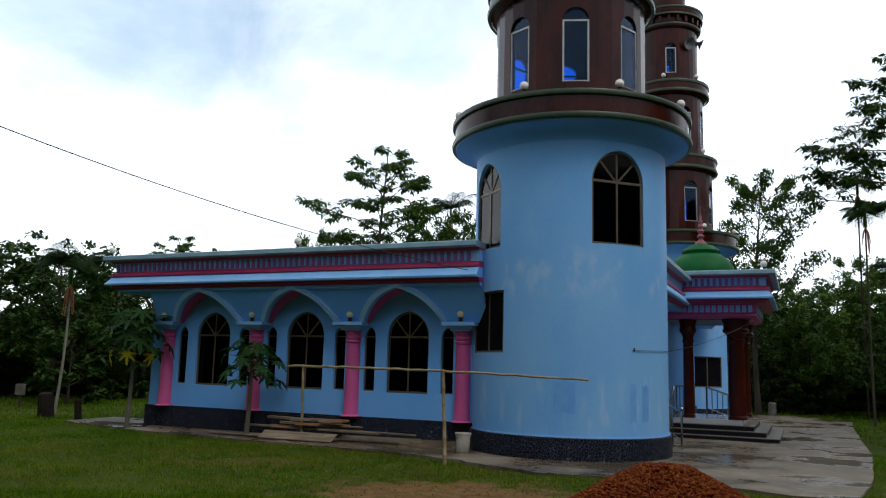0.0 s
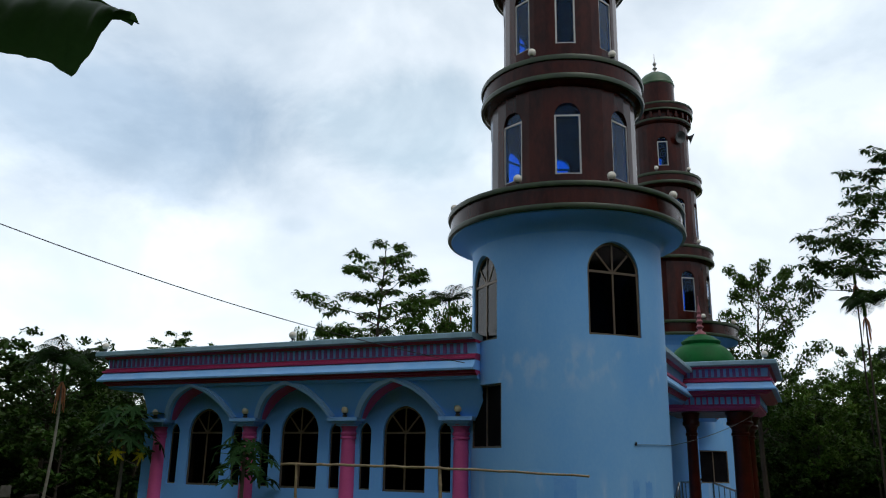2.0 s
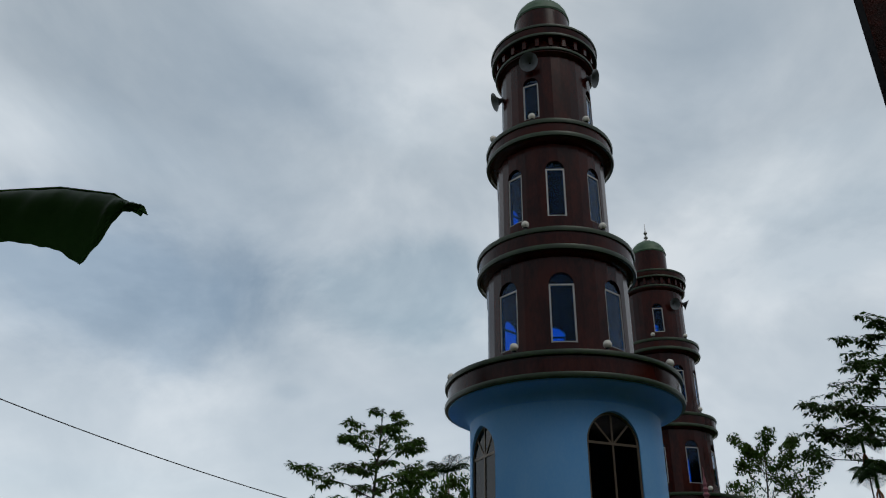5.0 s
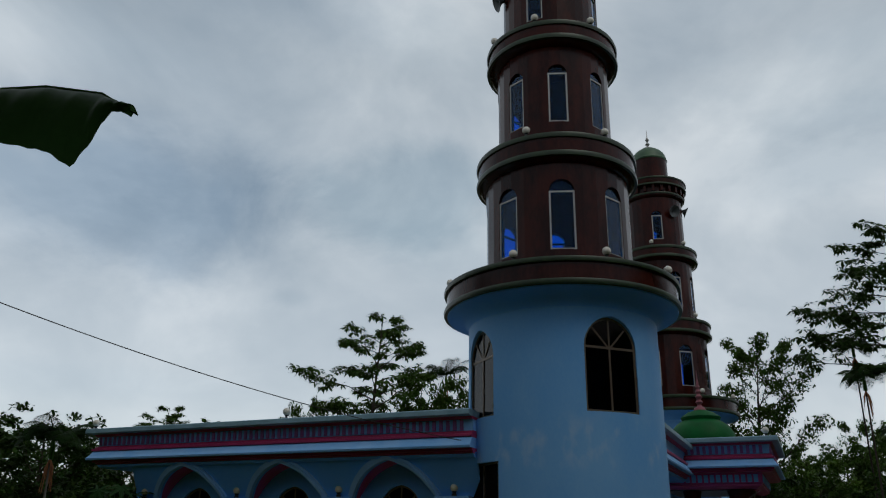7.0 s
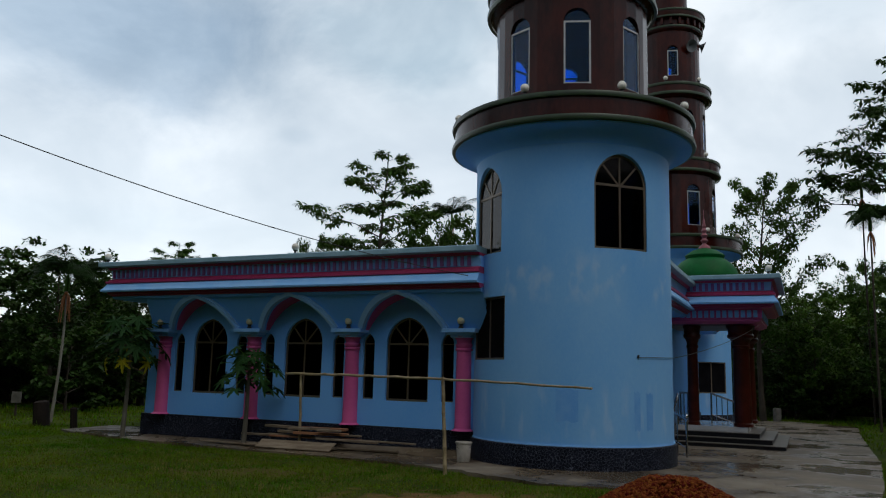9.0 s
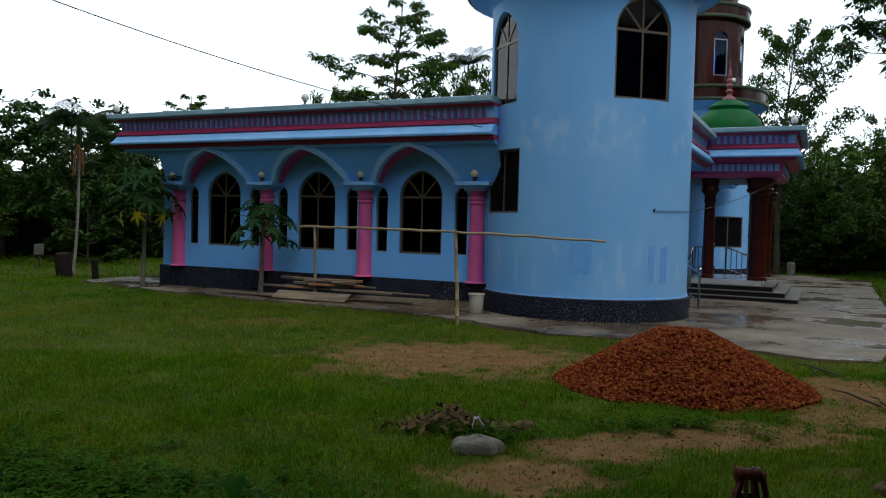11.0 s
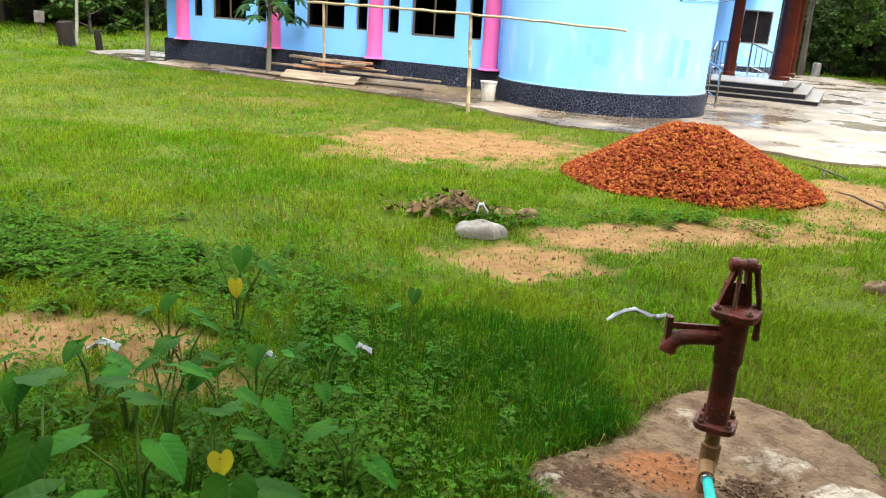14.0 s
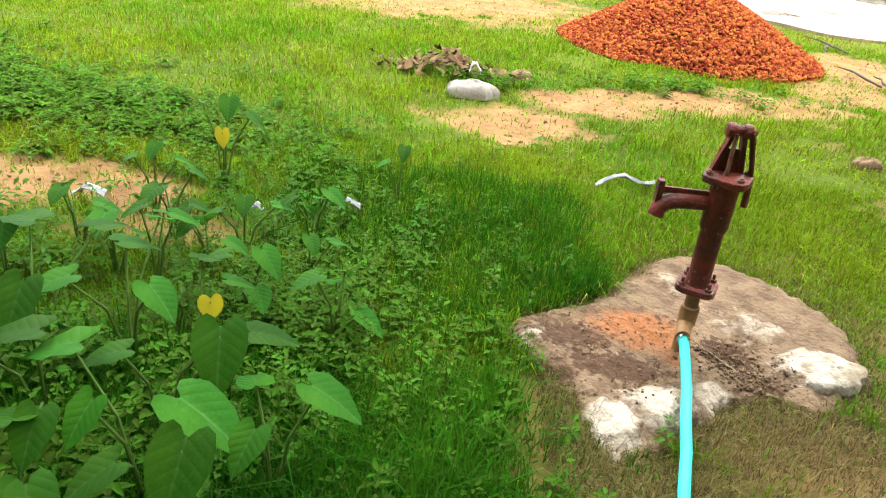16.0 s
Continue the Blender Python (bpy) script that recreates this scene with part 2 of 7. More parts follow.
M_TOWER = rubbed(material("rubbed_sky_blue_tower_paint", (0.16, 0.42, 0.82), (0.22, 0.48, 0.83), scale=0.9, fine=26, rough=0.5, bump=0.06, blotch=0.3, stretch=(1, 1, 0.55), spec=0.1))
M_BLUE2 = material("fresh_blue_touch_up_paint", (0.125, 0.355, 0.78), (0.16, 0.40, 0.80), scale=5, fine=40, rough=0.5, bump=0.05, spec=0.3)
M_BLUELITE = material("pale_blue_cornice_paint", (0.20, 0.47, 0.88), (0.27, 0.53, 0.90), scale=2.5, fine=30, rough=0.5, bump=0.05, spec=0.25)
M_LIP = material("pale_arch_moulding_paint", (0.36, 0.62, 0.93), (0.30, 0.56, 0.90), scale=2.5, fine=30, rough=0.5, bump=0.05, spec=0.25)
M_MAUVE = material("mauve_dentil_paint", (0.30, 0.12, 0.36), (0.26, 0.105, 0.32), scale=3, fine=30, rough=0.5, bump=0.05, spec=0.25)
M_TEAL = material("grey_blue_coping_paint", (0.27, 0.43, 0.52), (0.20, 0.34, 0.42), scale=3.0, fine=30, rough=0.6, bump=0.08)
M_PINK = material("bright_pink_paint", (0.60, 0.105, 0.30), (0.52, 0.09, 0.26), scale=2.0, fine=30, rough=0.5, bump=0.05, spec=0.25)
M_FINIAL = material("faded_pink_finial_paint", (0.30, 0.10, 0.12), (0.24, 0.085, 0.10), scale=4, fine=30, rough=0.55, bump=0.05, spec=0.25)
M_MAGENTA = material("crimson_moulding_paint", (0.45, 0.035, 0.13), (0.36, 0.03, 0.11), scale=2.0, fine=30, rough=0.45, bump=0.05)
M_BROWN = material("glossy_maroon_tile", (0.052, 0.0085, 0.0045), (0.022, 0.004, 0.003), scale=2.4, fine=18, rough=0.2, bump=0.02, spec=0.2, stretch=(1, 1, 0.35))
M_BROWNCOL = material("dark_red_tiled_column", (0.066, 0.011, 0.006), (0.035, 0.007, 0.004), scale=3, fine=20, rough=0.3, bump=0.03, spec=0.2)
M_GREEN = material("dark_green_trim_paint", (0.022, 0.046, 0.012), (0.012, 0.026, 0.008), scale=4, fine=30, rough=0.4, bump=0.03)
M_DOME = material("bright_green_dome_paint", (0.003, 0.105, 0.022), (0.002, 0.075, 0.016), scale=3, fine=30, rough=0.55, bump=0.04, spec=0.15)
M_PALEGREEN = material("weathered_green_dome", (0.06, 0.125, 0.06), (0.04, 0.09, 0.045), scale=4, fine=30, rough=0.5, bump=0.06)
M_BROWNFRAME = material("brown_anodised_frame", (0.16, 0.12, 0.085), (0.13, 0.095, 0.065), scale=4, fine=60, rough=0.4, bump=0.02, metal=0.4)
M_SILVER = material("silver_aluminium_frame", (0.42, 0.41, 0.40), (0.34, 0.33, 0.32), scale=5, fine=60, rough=0.4, bump=0.02, metal=0.6)
M_STEEL = material("stainless_steel", (0.6, 0.6, 0.62), (0.5, 0.5, 0.52), scale=8, fine=90, rough=0.22, bump=0.01, metal=1.0)
M_GLOBE = material("frosted_white_globe", (0.78, 0.74, 0.66), (0.66, 0.62, 0.54), scale=8, fine=60, rough=0.3, bump=0.01)
M_YGLOBE = material("yellowed_globe", (0.70, 0.62, 0.40), (0.60, 0.52, 0.33), scale=8, fine=60, rough=0.3, bump=0.01)
M_BLACKFIT = material("black_lamp_fitting", (0.02, 0.02, 0.022), (0.03, 0.03, 0.03), scale=8, fine=60, rough=0.5, bump=0.02)
M_HORN = material("grey_horn_metal", (0.10, 0.11, 0.12), (0.07, 0.075, 0.08), scale=6, fine=40, rough=0.45, bump=0.02)
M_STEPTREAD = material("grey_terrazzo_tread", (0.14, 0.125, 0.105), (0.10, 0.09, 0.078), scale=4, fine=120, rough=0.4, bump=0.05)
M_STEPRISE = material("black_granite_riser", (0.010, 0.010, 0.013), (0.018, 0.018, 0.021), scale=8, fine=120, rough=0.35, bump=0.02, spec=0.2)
M_PORCHFLOOR = material("pale_polished_floor", (0.55, 0.55, 0.55), (0.46, 0.46, 0.47), scale=3, fine=50, rough=0.15, bump=0.02)
M_DARKIN = material("unlit_plaster", (0.25, 0.27, 0.30), (0.20, 0.22, 0.24), scale=2, fine=30, rough=0.8)


def wet_concrete():
    """Cement screed, dark and shiny where rain stands on it, pale and dull where it has dried."""
    m = material("wet_stained_concrete", (0.15, 0.115, 0.075), (0.07, 0.052, 0.033), scale=0.9, fine=14, rough=0.4, bump=0.1, detail=11, blotch=0.6)
    nt = m.node_tree
    p = nt.nodes["Principled BSDF"]
    co = nt.nodes.new("ShaderNodeTexCoord")
    n = nt.nodes.new("ShaderNodeTexNoise")
    n.inputs["Scale"].default_value, n.inputs["Detail"].default_value, n.inputs["Roughness"].default_value = 0.55, 8.0, 0.6
    nt.links.new(co.outputs["Object"], n.inputs["Vector"])
    wet = nt.nodes.new("ShaderNodeMapRange")
    wet.inputs["From Min"].default_value, wet.inputs["From Max"].default_value = 0.44, 0.58
    wet.inputs["To Min"].default_value, wet.inputs["To Max"].default_value = 0.16, 0.8
    nt.links.new(n.outputs[0], wet.inputs[0])
    nt.links.new(wet.outputs[0], p.inputs["Roughness"])
    dry = nt.nodes.new("ShaderNodeMapRange")
    dry.inputs["From Min"].default_value, dry.inputs["From Max"].default_value = 0.52, 0.68
    dry.inputs["To Max"].default_value = 0.75
    nt.links.new(n.outputs[0], dry.inputs[0])
    mix = nt.nodes.new("ShaderNodeMix")
    mix.data_type = "RGBA"
    mix.inputs[7].default_value = (0.25, 0.215, 0.165, 1)
    nt.links.new(dry.outputs[0], mix.inputs[0])
    nt.links.new(p.inputs["Base Color"].links[0].from_socket, mix.inputs[6])
    nt.links.new(mix.outputs[2], p.inputs["Base Color"])
    return m


M_CONCRETE = wet_concrete()
M_WOODGREY = material("weathered_plank", (0.27, 0.22, 0.16), (0.15, 0.115, 0.08), scale=2, fine=22, rough=0.8, bump=0.3, stretch=(1, 8, 8), spec=0.1)
M_WOODRED = material("fresh_brown_plank", (0.36, 0.17, 0.085), (0.24, 0.12, 0.07), scale=2, fine=22, rough=0.75, bump=0.3, stretch=(1, 8, 8), spec=0.1)
M_BAMBOO = material("dry_bamboo", (0.38, 0.30, 0.17), (0.24, 0.18, 0.10), scale=5, fine=30, rough=0.55, bump=0.15)
M_BARK = material("grey_brown_bark", (0.075, 0.06, 0.045), (0.045, 0.037, 0.03), scale=4, fine=25, rough=0.9, bump=0.5, stretch=(1, 1, 0.3), spec=0.08)
M_PALMTRUNK = material("pale_ringed_palm_trunk", (0.24, 0.225, 0.185), (0.15, 0.14, 0.11), scale=3, fine=20, rough=0.85, bump=0.3)
M_PALEBARK = material("pale_palm_trunk", (0.13, 0.12, 0.095), (0.08, 0.072, 0.055), scale=3, fine=20, rough=0.85, bump=0.3)
M_IRON = material("rusty_red_oxide_iron", (0.125, 0.021, 0.013), (0.045, 0.014, 0.010), scale=11, fine=70, rough=0.5, bump=0.35, blotch=0.5, spec=0.16)


def chipped(m):
    """Small pale chips where the paint has flaked."""
    nt = m.node_tree
    p = nt.nodes["Principled BSDF"]
    co = nt.nodes.new("ShaderNodeTexCoord")
    n = nt.nodes.new("ShaderNodeTexNoise")
    n.inputs["Scale"].default_value, n.inputs["Detail"].default_value, n.inputs["Roughness"].default_value = 38.0, 6.0, 0.6
    nt.links.new(co.outputs["Object"], n.inputs["Vector"])
    mr = nt.nodes.new("ShaderNodeMapRange")
    mr.inputs["From Min"].default_value, mr.inputs["From Max"].default_value, mr.inputs["To Max"].default_value = 0.66, 0.70, 0.8
    nt.links.new(n.outputs[0], mr.inputs[0])
    mix = nt.nodes.new("ShaderNodeMix")
    mix.data_type = "RGBA"
    mix.inputs[7].default_value = (0.24, 0.17, 0.14, 1)
    nt.links.new(mr.outputs[0], mix.inputs[0])
    nt.links.new(p.inputs["Base Color"].links[0].from_socket, mix.inputs[6])
    nt.links.new(mix.outputs[2], p.inputs["Base Color"])


chipped(M_IRON)
M_RUST = material("dark_rusted_iron", (0.075, 0.038, 0.026), (0.14, 0.06, 0.035), scale=12, fine=80, rough=0.8, bump=0.35, spec=0.1)
M_PVC = material("orange_stained_pipe", (0.21, 0.115, 0.045), (0.12, 0.06, 0.026), scale=10, fine=60, rough=0.55, bump=0.1, spec=0.15)
M_HOSE = material("turquoise_plastic_hose", (0.006, 0.33, 0.29), (0.010, 0.37, 0.33), scale=6, fine=60, rough=0.45, bump=0.02, spec=0.15)
M_CEMENT = material("pale_cement_lump", (0.30, 0.265, 0.215), (0.17, 0.135, 0.09), scale=11, fine=38, rough=0.95, bump=1.0, detail=9, spec=0.1)
M_RUBBLE = material("brown_mortar_rubble", (0.15, 0.10, 0.06), (0.09, 0.058, 0.034), scale=12, fine=60, rough=0.95, bump=0.5, rand=0.3, spec=0.05)
M_BRICK = material("broken_red_brick", (0.185, 0.042, 0.013), (0.125, 0.026, 0.008), scale=40, fine=90, rough=0.9, bump=0.3, rand=0.5, spec=0.05)
M_PLASTIC = material("white_plastic_film", (0.24, 0.25, 0.26), (0.18, 0.19, 0.205), scale=12, fine=60, rough=0.35, bump=0.2, spec=0.3)
M_BUCKET = material("cement_splashed_bucket", (0.55, 0.52, 0.47), (0.36, 0.33, 0.29), scale=6, fine=40, rough=0.7, bump=0.2)
M_SACK = material("dull_grey_cement", (0.18, 0.168, 0.15), (0.12, 0.11, 0.095), scale=6, fine=50, rough=0.9, bump=0.3, spec=0.15)
M_WIRE = material("black_cable", (0.02, 0.02, 0.02), (0.03, 0.03, 0.03), scale=6, fine=50, rough=0.6, bump=0.0)
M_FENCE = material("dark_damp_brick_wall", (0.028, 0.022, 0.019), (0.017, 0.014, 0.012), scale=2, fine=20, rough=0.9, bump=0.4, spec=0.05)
G_BROWN = glass("brown_tinted_glass", (0.06, 0.048, 0.042), (0.17, 0.14, 0.12))
G_BLUE = glass("blue_tinted_glass", (0.035, 0.26, 0.72), (0.42, 0.52, 0.62))
L_DARK = leafy("dark_tree_leaves", (0.024, 0.054, 0.008), (0.040, 0.078, 0.012))
L_MID = leafy("green_tree_leaves", (0.042, 0.088, 0.012), (0.062, 0.115, 0.017))
L_PALM = leafy("dark_palm_leaflet", (0.010, 0.026, 0.005), (0.016, 0.036, 0.007), through=0.1, spec=0.05)
L_LIGHT = leafy("light_tree_leaves", (0.09, 0.16, 0.02), (0.07, 0.13, 0.018))
L_PAPAYA = leafy("papaya_leaf", (0.009, 0.028, 0.007), (0.017, 0.042, 0.010), through=0.1, spec=0.08)
L_YELLOW = leafy("yellowed_leaf", (0.42, 0.33, 0.02), (0.36, 0.30, 0.02))


def taro_leaf_material():
    """A waxy heart leaf: pale midrib and side veins, the blade puckered between them."""
    m = leafy("broad_taro_leaf", (0.012, 0.078, 0.006), (0.030, 0.112, 0.007), rough=0.55, rand=0.0, spec=0.035, through=0.35)
    nt = m.node_tree
    p = nt.nodes["Principled BSDF"]
    old = p.inputs["Base Color"].links[0].from_socket
    co = nt.nodes.new("ShaderNodeTexCoord")
    sep = nt.nodes.new("ShaderNodeSeparateXYZ")
    nt.links.new(co.outputs["Object"], sep.inputs[0])

    def calc(kind, a, b=0.0, c=0.0):
        n = nt.nodes.new("ShaderNodeMath")
        n.operation = kind
        for i, v in enumerate((a, b, c)):
            if isinstance(v, float):
                n.inputs[i].default_value = v
            else:
                nt.links.new(v, n.inputs[i])
        return n.outputs[0]

    side = calc("ABSOLUTE", sep.outputs[1])
    slant = calc("MULTIPLY_ADD", side, -0.75, sep.outputs[0])
    wave = calc("ABSOLUTE", calc("SINE", calc("MULTIPLY", slant, 21.0)))
    veins = nt.nodes.new("ShaderNodeMapRange")
    veins.inputs["From Min"].default_value, veins.inputs["From Max"].default_value = 0.14, 0.0
    nt.links.new(wave, veins.inputs[0])
    rib = nt.nodes.new("ShaderNodeMapRange")
    rib.inputs["From Min"].default_value, rib.inputs["From Max"].default_value = 0.022, 0.008
    nt.links.new(side, rib.inputs[0])
    fac = calc("MULTIPLY", calc("MAXIMUM", calc("MULTIPLY", veins.outputs[0], 0.28), rib.outputs[0]), 0.6)
    mix = nt.nodes.new("ShaderNodeMix")
    mix.data_type = "RGBA"
    mix.inputs[7].default_value = (0.055, 0.14, 0.035, 1)
    nt.links.new(fac, mix.inputs[0])
    nt.links.new(old, mix.inputs[6])
    hsv = nt.nodes.new("ShaderNodeHueSaturation")
    info = nt.nodes.new("ShaderNodeObjectInfo")
    for low, high, slot in ((0.55, 1.1, "Value"), (0.49, 0.505, "Hue")):
        mr = nt.nodes.new("ShaderNodeMapRange")
        mr.inputs["To Min"].default_value, mr.inputs["To Max"].default_value = low, high
        nt.links.new(info.outputs["Random"], mr.inputs[0])
        nt.links.new(mr.outputs[0], hsv.inputs[slot])
    nt.links.new(mix.outputs[2], hsv.inputs["Color"])
    nt.links.new(hsv.outputs[0], p.inputs["Base Color"])
    b = nt.nodes.new("ShaderNodeBump")
    b.inputs["Strength"].default_value, b.inputs["Distance"].default_value = 0.18, 0.006
    nt.links.new(wave, b.inputs["Height"])
    nt.links.new(b.outputs[0], p.inputs["Normal"])
    return m


L_TARO = taro_leaf_material()
L_STALK = leafy("green_leaf_stalk", (0.075, 0.155, 0.028), (0.058, 0.125, 0.022), spec=0.06)
L_WEED = leafy("fresh_weed_leaf", (0.019, 0.070, 0.003), (0.044, 0.108, 0.005), rand=0.4, rough=0.7, spec=0.06, through=0.3)
L_GRASS = leafy("grass_blade", (0.052, 0.138, 0.004), (0.130, 0.185, 0.008), rough=0.7, rand=0.55, through=0.45, spec=0.02)
# Lush green, with the shade low among the plants darkened into the colour.
L_LUSH = leafy("lush_shaded_grass_blade", (0.012, 0.070, 0.003), (0.027, 0.104, 0.004), rough=0.7, rand=0.4, through=0.45, spec=0.04)
L_DRY = leafy("dry_straw_blade", (0.25, 0.20, 0.06), (0.18, 0.15, 0.04), rough=0.7, rand=0.35, spec=0.03)
L_TROD = leafy("trodden_straw_blade", (0.135, 0.10, 0.04), (0.085, 0.078, 0.022), rough=0.8, rand=0.45, spec=0.03)
L_BANANA = leafy("banana_leaf", (0.035, 0.085, 0.022), (0.05, 0.11, 0.03), rough=0.4, through=0.35, rand=0.1)


# Opaque near-black pane: the unlit room behind the window is put into its colour.
M_DARKPANE = material("opaque_unlit_pane", (0.006, 0.006, 0.007), (0.010, 0.010, 0.011), scale=2, fine=20, rough=0.6, bump=0.0, spec=0.0)


def speckled(name):
    """Small dark glazed tile chips with pale joints."""
    m = material(name, (0.006, 0.007, 0.012), (0.013, 0.015, 0.026), scale=6, fine=50, rough=0.4, bump=0.0, spec=0.06)
    nt = m.node_tree
    p = nt.nodes["Principled BSDF"]
    co = nt.nodes.new("ShaderNodeTexCoord")
    vo = nt.nodes.new("ShaderNodeTexVoronoi")
    vo.feature = "DISTANCE_TO_EDGE"
    vo.inputs["Scale"].default_value = 19.0
    nt.links.new(co.outputs["Object"], vo.inputs["Vector"])
    lt = nt.nodes.new("ShaderNodeMapRange")
    lt.inputs["From Min"].default_value, lt.inputs["From Max"].default_value = 0.015, 0.04
    lt.inputs["To Min"].default_value, lt.inputs["To Max"].default_value = 1.0, 0.0
    nt.links.new(vo.outputs["Distance"], lt.inputs[0])
    old = p.inputs["Base Color"].links[0].from_socket
    mix = nt.nodes.new("ShaderNodeMix")
    mix.data_type = "RGBA"
    mix.inputs[7].default_value = (0.10, 0.115, 0.155, 1)
    nt.links.new(lt.outputs[0], mix.inputs[0])
    nt.links.new(old, mix.inputs[6])
    nt.links.new(mix.outputs[2], p.inputs["Base Color"])
    return m


M_CHIP = speckled("dark_chip_tile_plinth")


def ground_material():
    """Soil and grass, blended by the bare-earth layer of the ground."""
    m = material("soil_and_turf", (0.022, 0.042, 0.002), (0.050, 0.070, 0.004), scale=0.7, fine=18, rough=0.95, bump=0.6, detail=8, spec=0.08)
    nt = m.node_tree
    p = nt.nodes["Principled BSDF"]
    old = p.inputs["Base Color"].links[0].from_socket
    at = nt.nodes.new("ShaderNodeAttribute")
    at.attribute_name = "bare"
    co = nt.nodes.new("ShaderNodeTexCoord")
    n = nt.nodes.new("ShaderNodeTexNoise")
    n.inputs["Scale"].default_value, n.inputs["Detail"].default_value, n.inputs["Roughness"].default_value = 4.5, 12.0, 0.68
    nt.links.new(co.outputs["Object"], n.inputs["Vector"])
    dirt = nt.nodes.new("ShaderNodeValToRGB")
    dirt.color_ramp.elements[0].position, dirt.color_ramp.elements[0].color = 0.32, (0.095, 0.049, 0.018, 1)
    dirt.color_ramp.elements[1].position, dirt.color_ramp.elements[1].color = 0.68, (0.185, 0.106, 0.046, 1)
    nt.links.new(n.outputs[0], dirt.inputs[0])
    mix = nt.nodes.new("ShaderNodeMix")
    mix.data_type = "RGBA"
    nt.links.new(at.outputs["Fac"], mix.inputs[0])
    nt.links.new(old, mix.inputs[6])
    nt.links.new(dirt.outputs[0], mix.inputs[7])
    nt.links.new(mix.outputs[2], p.inputs["Base Color"])
    return m


def pad_material():
    """Old concrete in flakes: pale cement skin, brown dirt, a rust stain and fine cracks."""
    m = material("rust_stained_cracked_concrete", (0.145, 0.098, 0.058), (0.078, 0.048, 0.027), scale=9.0, fine=45, rough=0.85, bump=0.9, detail=11, blotch=0.5, spec=0.08)
    nt = m.node_tree
    p = nt.nodes["Principled BSDF"]
    last = p.inputs["Base Color"].links[0].from_socket
    co = nt.nodes.new("ShaderNodeTexCoord")
    for layer, col, scale, lo, hi in (("pale", (0.30, 0.255, 0.195, 1), 16.0, 0.36, 0.8), ("rust", (0.185, 0.072, 0.027, 1), 12.0, 0.2, 0.8), ("dirt", (0.048, 0.025, 0.013, 1), 34.0, 0.45, 0.56)):
        at = nt.nodes.new("ShaderNodeAttribute")
        at.attribute_name = layer
        n = nt.nodes.new("ShaderNodeTexNoise")
        n.inputs["Scale"].default_value, n.inputs["Detail"].default_value, n.inputs["Roughness"].default_value = scale, 9.0, 0.62
        nt.links.new(co.outputs["Object"], n.inputs["Vector"])
        ad = nt.nodes.new("ShaderNodeMath")
        ad.operation = "MULTIPLY_ADD"
        ad.inputs[1].default_value = 1.5
        nt.links.new(n.outputs[0], ad.inputs[0])
        sb = nt.nodes.new("ShaderNodeMath")
        sb.operation = "SUBTRACT"
        sb.inputs[1].default_value = 0.75
        nt.links.new(at.outputs["Fac"], sb.inputs[0])
        nt.links.new(sb.outputs[0], ad.inputs[2])
        mr = nt.nodes.new("ShaderNodeMapRange")
        mr.inputs["From Min"].default_value, mr.inputs["From Max"].default_value, mr.inputs["To Max"].default_value = lo, hi, 0.95
        nt.links.new(ad.outputs[0], mr.inputs[0])
        mix = nt.nodes.new("ShaderNodeMix")
        mix.data_type = "RGBA"
        mix.inputs[7].default_value = col
        nt.links.new(mr.outputs[0], mix.inputs[0])
        nt.links.new(last, mix.inputs[6])
        last = mix.outputs[2]
    warp = nt.nodes.new("ShaderNodeTexNoise")
    warp.inputs["Scale"].default_value, warp.inputs["Detail"].default_value = 7.0, 5.0
    nt.links.new(co.outputs["Object"], warp.inputs["Vector"])
    shift = nt.nodes.new("ShaderNodeVectorMath")
    shift.operation = "MULTIPLY_ADD"
    shift.inputs[1].default_value = (0.25, 0.25, 0.25)
    nt.links.new(warp.outputs["Color"], shift.inputs[0])
    nt.links.new(co.outputs["Object"], shift.inputs[2])
    vo = nt.nodes.new("ShaderNodeTexVoronoi")
    vo.feature = "DISTANCE_TO_EDGE"
    vo.inputs["Scale"].default_value = 6.5
    nt.links.new(shift.outputs[0], vo.inputs["Vector"])
    crack = nt.nodes.new("ShaderNodeMapRange")
    crack.inputs["From Min"].default_value, crack.inputs["From Max"].default_value = 0.006, 0.026
    crack.inputs["To Min"].default_value, crack.inputs["To Max"].default_value = 0.6, 0.0
    nt.links.new(vo.outputs["Distance"], crack.inputs[0])
    mix = nt.nodes.new("ShaderNodeMix")
    mix.data_type = "RGBA"
    mix.inputs[7].default_value = (0.06, 0.036, 0.02, 1)
    nt.links.new(crack.outputs[0], mix.inputs[0])
    nt.links.new(last, mix.inputs[6])
    nt.links.new(mix.outputs[2], p.inputs["Base Color"])
    return m


M_PAD = pad_material()
M_GROUND = ground_material()


# ---- builders ----
def mesh_of(name, bm, mat, smooth=False):
    me = bpy.data.meshes.new(name)
    bmesh.ops.recalc_face_normals(bm, faces=bm.faces)
    bm.to_mesh(me)
    bm.free()
    if smooth:
        me.polygons.foreach_set("use_smooth", [True] * len(me.polygons))
        me.set_sharp_from_angle(angle=radians(35))
    me.materials.append(mat)
    return me


def part(name, bm, mat, parent, label="", smooth=False, m=None):
    """One mesh under a thing or a part."""
    ob = new(name, bm if isinstance(bm, bpy.types.Mesh) else mesh_of(name, bm, mat, smooth))
    ob.parent = parent
    if m is not None:
        ob.matrix_basis = m
    return tagged(ob, label)


def thing(name, m, label, category, group="", kind=""):
    ob = new(name)
    ob.empty_display_size = 0.2
    ob.matrix_basis = m
    return tagged(ob, label, category, group, kind)


